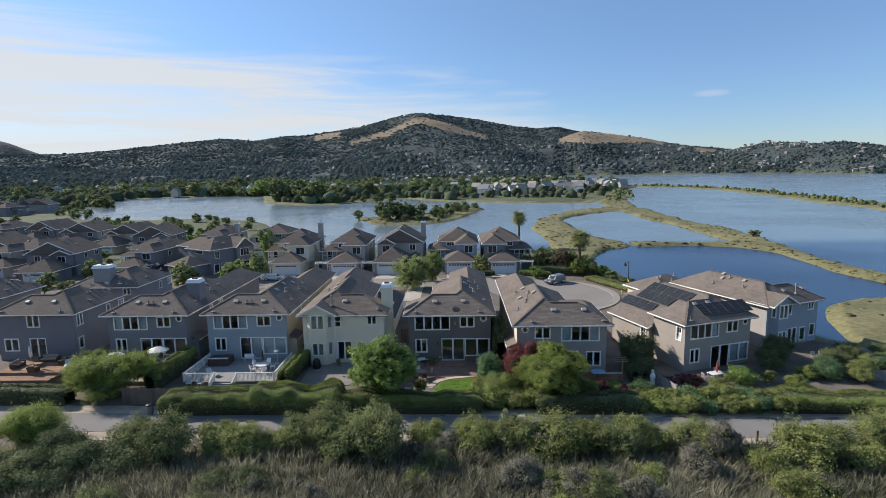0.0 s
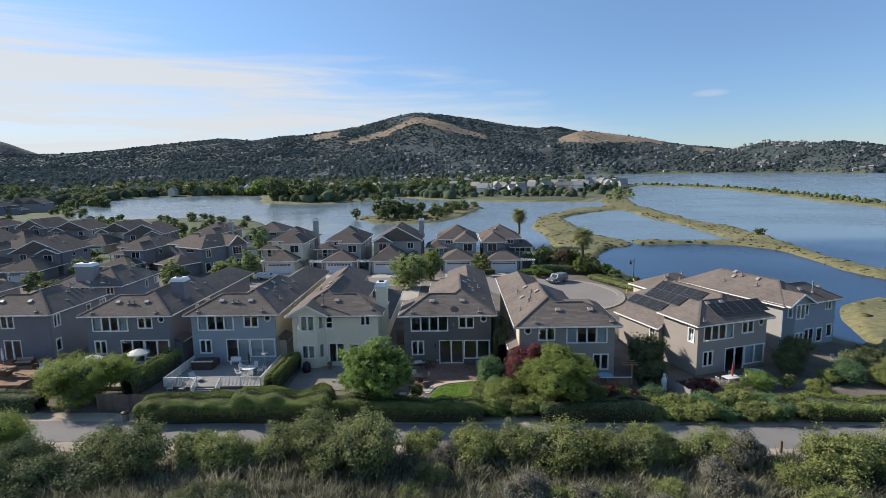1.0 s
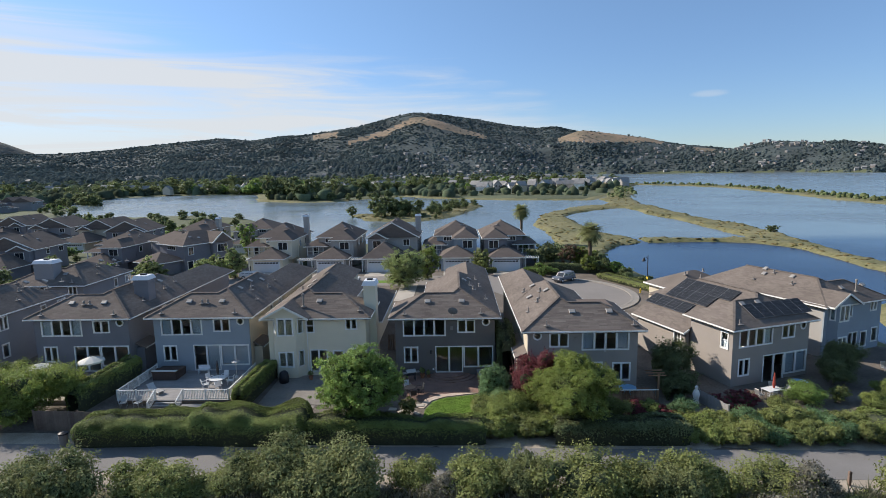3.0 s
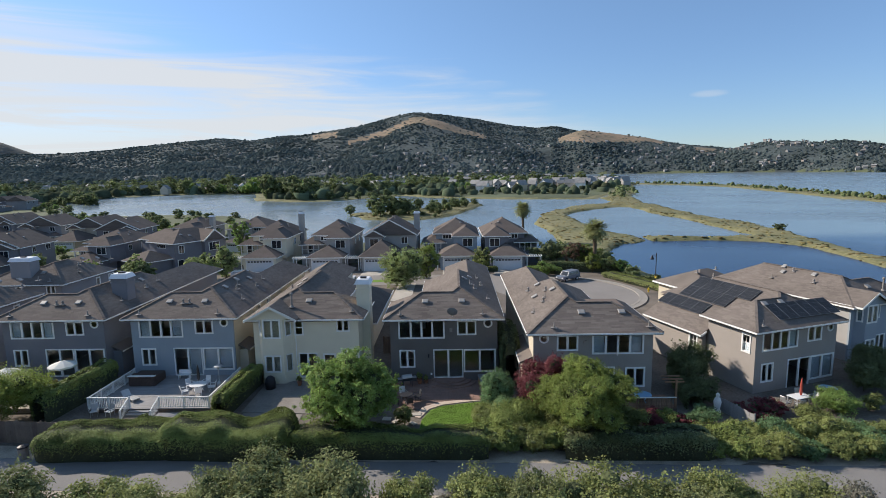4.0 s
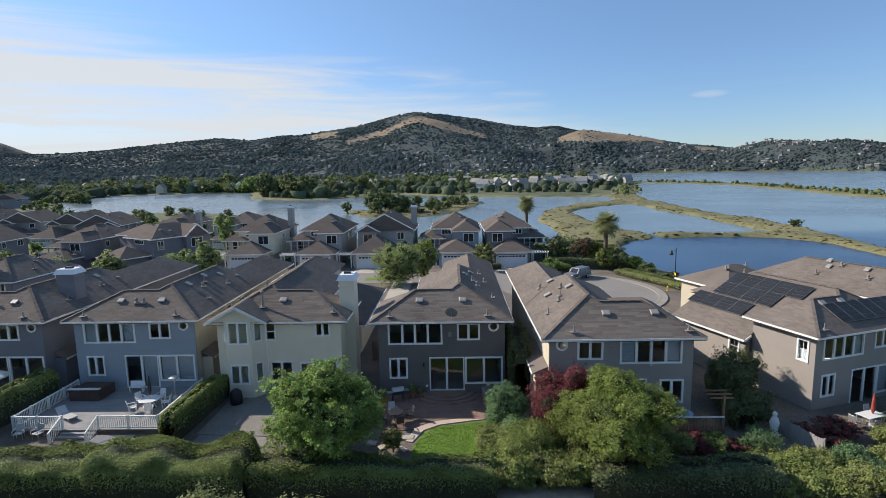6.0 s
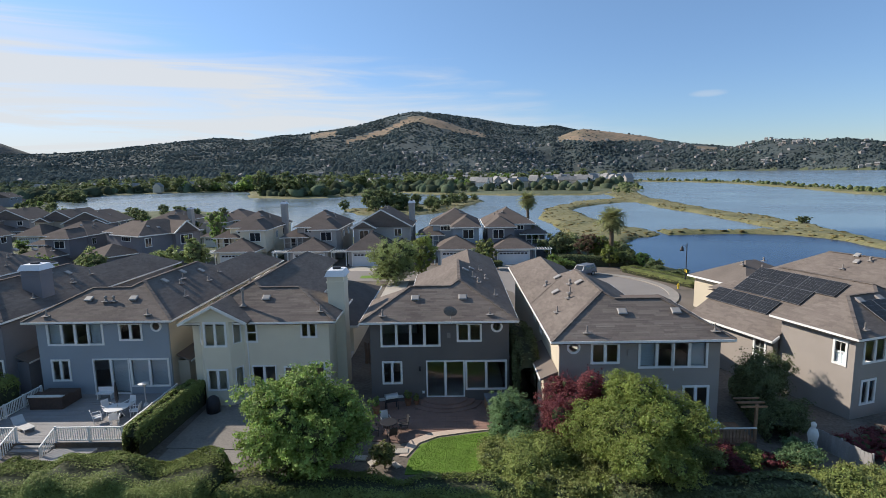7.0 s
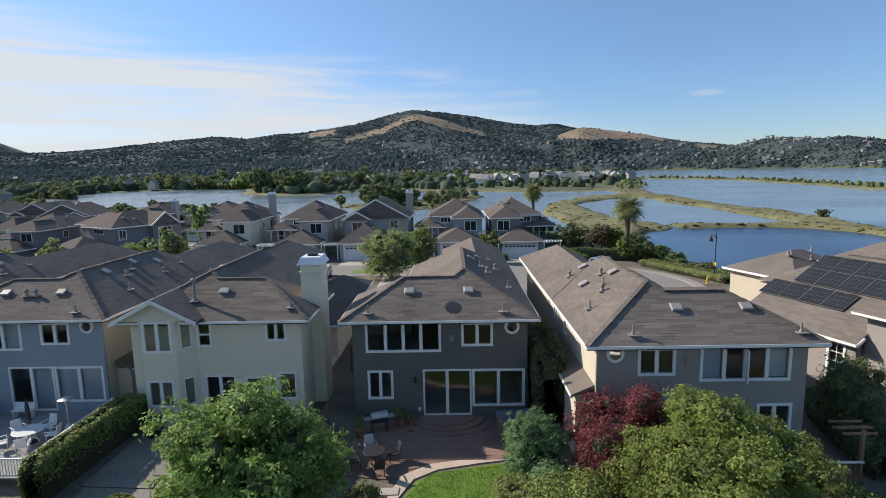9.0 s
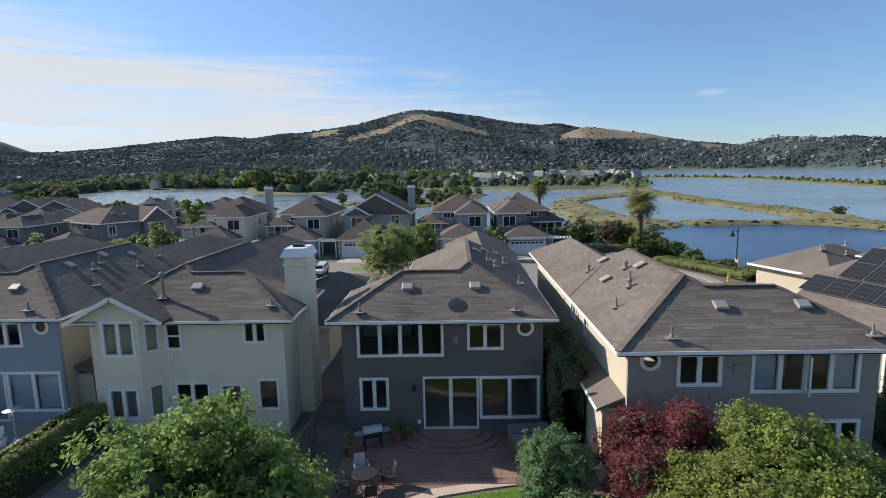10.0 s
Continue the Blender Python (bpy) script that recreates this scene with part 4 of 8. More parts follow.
    if pieces:                                   # the slope over the garden front: every shingle by itself
        one = Geo(tf)
        shingles(one, planes[0], rng, tab=0.9)
        shingles(one, planes[1], rng, tab=0.9)
        for i in range(0, len(one.f), 2):
            top, butt = one.f[i], one.f[i + 1]
            ids = sorted(set(top) | set(butt))
            k = Geo(tf)
            k.v = [one.v[j] for j in ids]
            k.f = [tuple(ids.index(j) for j in q) for q in (top, butt)]
            k.mi = [0, 0]
            part("shingle", k, SHINGLE_PIECE, roof)
    tagged(part("shingles", g, SHINGLE, roof, "brown shingle courses"), kind="stuff")
    # gutters and fascia
    g = Geo(tf)
    eaves = [((0, 0), (U, 0)), ((U, 0), (U, v2 if block2 else V)), ((0, 0), (0, 2 * x)), ((iu, 2 * x), (iu, V)), ((0, 2 * x), (iu, 2 * x))]
    for (a, b) in eaves[:5 if not wing else 3]:
        A, B = Vector(R(*a, 0)), Vector(R(*b, 0))
        part("gutter", Geo(tf).bar(A + Vector((0, 0, -0.075)), B + Vector((0, 0, -0.075)), 0.09, 0.14), WHITE, h, "white gutter and fascia")
    if wing:
        g.bar(Vector(R(-0.4, 5.95, lo)) + Vector((0, 0, -0.08)), Vector(R(-0.4, 14.6, lo)) + Vector((0, 0, -0.08)), 0.09, 0.16)
        g.bar(Vector(R(-0.4, 5.96, lo)) + Vector((0, 0, -0.12)), Vector(R(0.3, 5.96, 0.3 - iu)) + Vector((0, 0, -0.12)), 0.09, 0.18)
        part("gutter", g, WHITE, h, "white gutter and fascia")
    # ridge and hip caps
    g = Geo(tf)
    for a, b in ((R(U, 0, 0), ap), (R(0, 0, 0), p1), (p1, p2), (ap, rb), (p2, ap)):
        a, b = Vector(a) + Vector((0, 0, 0.03)), Vector(b) + Vector((0, 0, 0.03))
        n = max(2, int((b - a).length / 0.33))
        for i in range(n):
            g.bar(a + (b - a) * (i / n) + Vector((0, 0, 0.015 * (i % 2))), a + (b - a) * ((i + 1.1) / n) + Vector((0, 0, 0.015 * (i % 2))), 0.24, 0.05)
    tagged(part("ridge_cap", g, SHINGLE, roof), kind="stuff")
    # things on the roof
    for kind, u, v in vents:
        r = min(v + OV, W + OV - u, 9) if v < 3.6 else (W + OV - u)
        z = e + p * min(r, s) + 0.04
        if v < 3.6:
            roof_vent(h, W - u if mirror else u, v, z, kind=kind, slope=(math.degrees(math.atan(p)), 0))
        else:
            t = math.degrees(math.atan(p))
            roof_vent(h, W - u if mirror else u, v, z, kind=kind, slope=(0, -t if mirror else t))
    # a lean-to bump at the side of the house
    if bump:
        v0, v1, zt = (1.0, 3.4, 3.1) if bump is True else bump
        g = Geo(tf).box(W + 0.003, v0, 0, W + 0.85, v1, zt - 0.55)
        part("side_bay", g, STUCCO[side], h)
        v0, v1 = v0 - 0.2, v1 + 0.2
        g = Geo(tf).hexa([(W + 0.01, v0, zt - 0.15), (W + 1.1, v0, zt - 0.6), (W + 1.1, v1, zt - 0.6), (W + 0.01, v1, zt - 0.15), (W + 0.01, v0, zt), (W + 1.1, v0, zt - 0.48), (W + 1.1, v1, zt - 0.48), (W + 0.01, v1, zt)])
        part("side_bay_roof", g, SHINGLE, h)
        part("gutter", Geo(tf).bar((W + 1.13, v0, zt - 0.56), (W + 1.13, v1, zt - 0.56), 0.07, 0.12), WHITE, h)
    if chim:
        chimney(h, *chim, STUCCO[side], tf)
    return h


def downpipe(h, u, v0=-0.06):
    part("downpipe", Geo().box(u - 0.04, v0, 0.1, u + 0.04, v0 + 0.056, EAVE - 0.3), WHITE, h)


ROOF_BITS = [("vent", 3.2, 1.5), ("vent", 6.65, 1.5), ("pipe", 0.95, -0.05), ("pipe", 8.5, -0.05),
             ("pipe", 9.2, 4.2), ("stub", 8.0, 6.0), ("pipe", 7.6, 7.2), ("vent", 7.0, 8.4), ("stub", 8.8, 9.4), ("vent", 7.6, 10.6), ("pipe", 8.4, 12.4)]
SIDE = [("win", 6.5, 7.4, 4.3, 5.6, 1), ("win", 9.2, 10.6, 4.5, 5.6, 2), ("win", 7.5, 8.6, 1.2, 2.7, 1)]
house_a = row_house(pose(-5.85, 62.6, 0), "charcoal", "charcoal", "charcoal stucco two-storey house with brown hipped roof and satellite dish", A_WIN, seed=5, vents=ROOF_BITS, side_items=SIDE, pieces=True)
house_b = row_house(pose(6.63, 57.9, 0), "taupe", "beige", "taupe stucco two-storey house with cream side wall", flip(A_WIN[:3]) + [("win", 14.26 - 6.63, 15.93 - 6.63, 1.25, 3.0, 2), ("door", 10.74 - 6.63, 13.4 - 6.63, 0.34, 3.05, 2)], mirror=True, seed=6,
                    vents=[("vent", 5.6, 1.55), ("vent", 2.2, 1.55), ("pipe", 8.2, 0.0), ("pipe", 0.4, 0.0), ("pipe", 9.3, 3.7), ("stub", 8.2, 5.3), ("pipe", 7.9, 6.2), ("vent", 7.0, 7.4), ("stub", 7.5, 8.2), ("vent", 8.6, 8.0), ("stub", 8.8, 11.0), ("vent", 7.8, 11.5)],
                    side_items=SIDE, blinds={0: (0, 3)}, depth=16.0, pieces=True, bump=(0.45, 6.4, 3.9), arm=9.9)
# the second light of its wide window stands open
_w = flip(A_WIN[:1])[0]
_s1 = _w[1] + (_w[2] - _w[1]) * 0.5
g = Geo()
for a, b in (((0, _w[3] + 0.12), (0, _w[4] - 0.12)), ((0.62, _w[3] + 0.12), (0.62, _w[4] - 0.12)), ((0, _w[3] + 0.12), (0.62, _w[3] + 0.12)), ((0, _w[4] - 0.12), (0.62, _w[4] - 0.12))):
    g.bar((_s1 - 0.35 * a[0], -0.08 - 0.94 * a[0], a[1]), (_s1 - 0.35 * b[0], -0.08 - 0.94 * b[0], b[1]), 0.05, 0.06)
for h_, bits in ((house_a, ((3.5, 2.5, 0.07, 0.16, BLACK, "wall_lamp", "small black wall lamp"), (5.6, 4.95, 0.13, 0.19, LEAD, "meter_box", "grey meter box"), (3.72, 0.75, 0.08, 0.08, WHITE, "socket_cover", "white outdoor socket cover"))), (house_b, ((4.3, 5.15, 0.14, 0.2, STUCCO["taupe"], "meter_box", "taupe painted meter box"),))):
    for u_, z_, a_, b_, m_, n_, l_ in bits:
        part(n_, Geo().box(u_ - a_, -0.1, z_ - b_, u_ + a_, -0.002, z_ + b_).box(u_ - a_ * 0.7, -0.12, z_ - b_ * 0.6, u_ + a_ * 0.7, -0.1, z_ + b_ * 0.7), m_, h_, l_)
sash = part("open_casement", g, WHITE, house_b, "white casement standing open")
g = Geo()
g.face([(_s1, -0.1, _w[3] + 0.14), (_s1 - 0.217, -0.66, _w[3] + 0.14), (_s1 - 0.217, -0.66, _w[4] - 0.14), (_s1, -0.1, _w[4] - 0.14)])
g.face([(_s1 + 0.012, -0.105, _w[4] - 0.14), (_s1 - 0.205, -0.665, _w[4] - 0.14), (_s1 - 0.205, -0.665, _w[3] + 0.14), (_s1 + 0.012, -0.105, _w[3] + 0.14)])
part("pane", g, GLASS, sash).visible_shadow = False
row_house(pose(-30.85, 63.9, 0), "blue", "beige", "blue-grey stucco two-storey house with timber deck", A_WIN, seed=7, vents=ROOF_BITS + [("stub", 4.6, 1.3), ("stub", 5.2, 1.3), ("vent", 7.2, 5.0)], side_items=SIDE, blinds={0: (0, 3), 5: True, 4: (1,)})
row_house(pose(-43.35, 63.9, 0), "slate", "slate", "dark slate stucco two-storey house beside the blue one", A_WIN, seed=8, vents=ROOF_BITS + [("stub", 4.6, 1.3), ("stub", 5.2, 1.3)], side_items=SIDE, chim=(7.9, 9.5, 4.8, 6.2, 9.0), blinds={0: (0, 3)})
house_g = row_house(pose(25.6, 59.1, -0.5, 0, 0, 19.0) @ Matrix.Diagonal((0.95, 0.95, 1, 1)), "taupe", "taupe", "taupe stucco house with solar panels on its roof", A_WIN, seed=9, vents=[("vent", 3.2, 2.2), ("vent", 5.2, 2.2), ("pipe", 0.7, 0.0)], ext_items=[("win", 0.5, 1.5, 3.9, 5.6, 1, 2)], wing=True, bump=False, blinds={0: (3,), 5: True}, depth=16.0, block2=False)
GB = pose(13.4, 0.1, 0)
g = Geo().box(-0.6, 20.5, 0, 8.4, 28.0, 4.2)
part("garage_wall", g, STUCCO["beige"], house_g, m=GB)
g = Geo()
for pl in ([(-1.2, 19.9, 4.25), (9.0, 19.9, 4.25), (4.6, 24.2, 6.3), (3.2, 24.2, 6.3)], [(9.0, 19.9, 4.25), (9.0, 28.6, 4.25), (4.6, 24.2, 6.3)], [(9.0, 28.6, 4.25), (-1.2, 28.6, 4.25), (3.2, 24.2, 6.3), (4.6, 24.2, 6.3)], [(-1.2, 28.6, 4.25), (-1.2, 19.9, 4.25), (3.2, 24.2, 6.3)]):
    g.face(pl)
part("garage_roof", g, SHINGLE, house_g, m=GB)
g = Geo()
for a, b in (((-1.2, 19.9), (9.0, 19.9)), ((-1.2, 28.6), (-1.2, 19.9)), ((9.0, 19.9), (9.0, 28.6))):
    part("gutter", Geo().bar((*a, 4.18), (*b, 4.18), 0.09, 0.2), WHITE, house_g, m=GB)
for v_ in ((2.0, 23.5), (4.0, 22.6), (5.5, 23.8)):
    roof_vent(house_g, v_[0] + 13.4, v_[1] + 0.1, 4.25 + 0.48 * (v_[1] - 19.9), kind="stub")
C_WIN = [("win", 3.83, 4.72, 4.44, 5.94, 1), ("win", 7.81, 9.04, 4.74, 5.92, 2), ("door", 4.13, 5.91, 0.4, 2.73, 2), ("win", 6.45, 7.63, 0.8, 2.65, 1), ("win", 8.37, 9.5, 1.2, 2.9, 1)]


def bay_front(h, side, seed=3):
    """The angled two-storey bay with its own gable, at the low end of a garden front."""
    corners = [(0.5, 0.02), (1.05, -0.85), (3.0, -0.85), (3.72, 0.02)]
    g = Geo()
    up, lo = (0.17, 1.73, 4.45, 6.2), (0.2, 1.65, 1.2, 2.75)
    f_up, f_lo = (0.3, 0.85, 4.6, 6.1), (0.3, 0.85, 1.2, 2.75)
    wall_panel(g, corners[0], corners[1], 0, 6.25, [(0.25, 0.75, 4.6, 6.1)])
    wall_panel(g, corners[1], corners[2], 0, 6.25, [up, lo])
    wall_panel(g, corners[2], corners[3], 0, 6.25, [f_up, f_lo])
    g.face([(-0.3, -0.86, 6.25), (4.38, -0.86, 6.25), (2.04, -0.86, 7.43)])
    g.box(-0.3, -0.84, 6.22, 4.38, 0.3, 6.26)
    bay = part("bay", g, [STUCCO[side], DARKROOM], h)
    window(h, corners[0], corners[1], 0.2, 0.8, 4.55, 6.15, 1)
    window(h, corners[1], corners[2], up[0] - 0.05, up[1] + 0.05, up[2] - 0.05, up[3] + 0.05, 2)
    window(h, corners[1], corners[2], lo[0] - 0.05, lo[1] + 0.05, lo[2] - 0.05, lo[3] + 0.05, 2)
    window(h, corners[2], corners[3], 0.25, 0.9, 4.55, 6.15, 1, border=0.07)
    window(h, corners[2], corners[3], 0.25, 0.9, 1.15, 2.8, 1, border=0.07)
    # gable roof: two planes from an oversailing front back into the main roof
    c, zr, f, bk, half = 2.04, 7.55, -1.3, 2.6, 2.42
    ze = zr - half * PITCH
    g = Geo()
    left = [(c - half, f, ze), (c, f, zr), (c, bk, zr), (c - half, bk, ze)]
    right = [(c + half, bk, ze), (c, bk, zr), (c, f, zr), (c + half, f, ze)]
    for pl in (left, right):
        g.face(pl)
        g.face([(q[0], q[1], q[2] - 0.14) for q in reversed(pl)])
    roof = part("bay_roof", g, ROOF, h)
    g, rng = Geo(), np.random.default_rng(seed)
    shingles(g, [left[3], left[0], left[1], left[2]], rng)
    shingles(g, [right[3], right[0], right[1], right[2]], rng)
    tagged(part("shingles", g, SHINGLE, roof), kind="stuff")
    g = Geo()
    g.bar((c - half, f, ze - 0.1), (c, f, zr - 0.1), 0.07, 0.19)
    g.bar((c + half, f, ze - 0.1), (c, f, zr - 0.1), 0.07, 0.19)
    g.bar((c - half, f, ze - 0.1), (c - half, bk, ze - 0.1), 0.07, 0.18)
    part("bargeboard", g, WHITE, roof, "white bargeboards")


house_c = row_house(pose(-18.75, 63.1, 0), "cream", "cream", "cream stucco two-storey house with gabled bay and chimney", C_WIN, mirror=True, seed=10, vents=[("vent", 4.9, 1.6), ("flue", 6.4, 0.9), ("pipe", 0.6, 0.3), ("vent", 7.0, 6.0), ("stub", 8.2, 7.2), ("vent", 7.4, 9.5)], bump=False, pieces=True)
bay_front(house_c, "cream")
part("sash_rail", Geo().box(3.9, -0.02, 5.14, 4.66, 0.03, 5.24), WHITE, house_c)
chimney(house_c, W - 0.5, W + 0.75, 2.3, 3.9, 8.75, STUCCO["cream"])
downpipe(house_c, 3.95)
house_j = row_house(pose(38.9, 66.6, -0.5, 0, 0, 22.0) @ Matrix.Diagonal((0.93, 0.95, 1, 1)), "blue", "stone", "blue-grey house with gabled bay by the pond", C_WIN, mirror=True, seed=11, vents=[("vent", 4.9, 1.6), ("flue", 3.4, 0.9), ("vent", 1.2, 1.6), ("vent", 7.0, 6.0), ("stub", 8.2, 5.2), ("vent", 7.4, 9.5), ("stub", 7.0, 8.5), ("vent", 6.5, 10), ("pipe", 8.6, 10.0)], bump=False, depth=17.5, block2=False)
bay_front(house_j, "blue", 4)
row_house(pose(-58.3, 64.9, 0), "slate", "grey", "grey stucco house with low wing", [("win", 3.9, 5.6, 4.3, 5.9, 2), ("door", 4.0, 6.1, 0.3, 2.9, 2), ("win", 0.7, 2.6, 1.2, 2.9, 2)], seed=12, vents=ROOF_BITS, side_items=[("win", 0.6, 1.8, 4.2, 5.8, 2), ("win", 0.6, 1.6, 1.2, 2.8, 1)] + SIDE, bump=False, block2=False, depth=11.0)
row_house(pose(-59.5, 80.6, 0), "grey", "grey", "grey house in the second row with broad chimney", C_WIN, seed=13, vents=ROOF_BITS, side_items=SIDE, chim=(3.0, 5.6, 0.6, 2.2, 8.9), bump=False, block2=False, depth=11.0)
row_house(pose(-75.5, 72.0, 0), "taupe", "taupe", "taupe house at the end of the row", A_WIN, seed=14, vents=ROOF_BITS, bump=False, block2=False, depth=11.0)


# ---- houses across the street and in the rows behind ----
FARROOF = mat("far_brown_roof", (0.135, 0.114, 0.103), rough=0.95, vary=0.16, s1=0.5, s2=3.5, bump=0.5, spec=0.05, stretch=(1, 1, 3))
DARKPANE = mat("dark_pane", (0.02, 0.024, 0.03), rough=0.08, vary=0.1, spec=0.6, bump=0)
GARAGE = mat("white_garage_door", (0.62, 0.65, 0.69), rough=0.6, vary=0.05)


def hip(g, x0, y0, x1, y1, ze, pitch=0.53, ov=0.5, gable=False):
    """A hipped (or gabled) roof over a rectangle, with a soffit."""
    x0, y0, x1, y1 = x0 - ov, y0 - ov, x1 + ov, y1 + ov
    w, d = x1 - x0, y1 - y0
    r = min(w, d) / 2
    z = ze + r * pitch
    k = 0.0 if gable else r
    a = [(x0, y0, ze), (x1, y0, ze), (x1, y1, ze), (x0, y1, ze)]
    if d >= w:
        p, q = (x0 + r, y0 + k, z), (x0 + r, y1 - k, z)
        faces = [[a[0], a[1], p], [a[1], a[2], q, p], [a[2], a[3], q], [a[3], a[0], p, q]]
    else:
        p, q = (x0 + k, y0 + r, z), (x1 - k, y0 + r, z)
        faces = [[a[0], a[1], q, p], [a[1], a[2], q], [a[2], a[3], p, q], [a[3], a[0], p]]
    for f in faces:
        g.face(f)
    g.face([(c[0], c[1], ze - 0.02) for c in reversed(a)])


def far_window(h, x, y, z0, w, hgt, n=2, face="front"):
    g = Geo()
    if face == "front":
        g.box(x - w / 2 - 0.1, y - 0.06, z0 - 0.1, x + w / 2 + 0.1, y + 0.02, z0 + hgt + 0.1)
    else:
        s = 1 if face == "right" else -1
        g.box(x - 0.03, y - w / 2 - 0.1, z0 - 0.1, x + 0.03, y + w / 2 + 0.1, z0 + hgt + 0.1)
    f = part("window", g, WHITE, h)
    for i in range(n):
        a, b = -w / 2 + w * i / n + 0.04, -w / 2 + w * (i + 1) / n - 0.04
        g = Geo()
        if face == "front":
            g.box(x + a, y - 0.075, z0, x + b, y - 0.05, z0 + hgt)
        else:
            g.box(x + s * 0.025, y + a, z0, x + s * 0.045, y + b, z0 + hgt)
        part("pane", g, DARKPANE, f)


def fascia(h, x0, y0, x1, y1, z, ov=0.5):
    c = [(x0 - ov, y0 - ov), (x1 + ov, y0 - ov), (x1 + ov, y1 + ov), (x0 - ov, y1 + ov)]
    for i in range(4):
        part("gutter", Geo().bar((*c[i], z - 0.08), (*c[(i + 1) % 4], z - 0.08), 0.08, 0.18), WHITE, h)


# the low garage wing behind the cream house
part("garage_wall", Geo().box(5.4, 10.0, 0, 9.7, 25.5, 2.75), STUCCO["cream"], house_c)
g = Geo()
hip(g, 5.4, 10.0, 9.7, 25.5, 2.8, 0.45)
part("garage_roof", g, FARROOF, house_c)
fascia(house_c, 5.4, 10.0, 9.7, 25.5, 2.8)


def box_roof(name, h, tf, x0, y0, x1, y1, ze, pitch=0.53, gable=False, label=""):
    """A hipped or gabled roof with its white gutters, set on a block."""
    g = Geo(tf)
    hip(g, x0, y0, x1, y1, ze, pitch, gable=gable)
    r = part(name, g, FARROOF, h, label)
    c = [(x0 - 0.5, y0 - 0.5), (x1 + 0.5, y0 - 0.5), (x1 + 0.5, y1 + 0.5), (x0 - 0.5, y1 + 0.5)]
    g = Geo(tf)
    for i in range(4):
        if not (gable and i % 2 == 0):
            g.bar((*c[i], ze - 0.08), (*c[(i + 1) % 4], ze - 0.08), 0.08, 0.18)
    part("gutter", g, WHITE, r)
    if gable:
        cx, rise = (x0 + x1) / 2, (x1 - x0 + 1) / 2 * pitch
        for s in (x0 - 0.5, x1 + 0.5):
            part("bargeboard", Geo(tf).bar((s, y0 - 0.52, ze - 0.1), (cx, y0 - 0.52, ze + rise - 0.1), 0.08, 0.24), WHITE, r)
    # ridge and vents
    k = min(x1 - x0, y1 - y0) / 2 + 0.5
    if y1 - y0 > x1 - x0 + 1:
        part("ridge_cap", Geo(tf).bar(((x0 + x1) / 2, y0 - 0.5 + (0 if gable else k), ze + k * pitch + 0.03), ((x0 + x1) / 2, y1 + 0.5 - k, ze + k * pitch + 0.03), 0.3, 0.07), FARROOF, r)
    return r


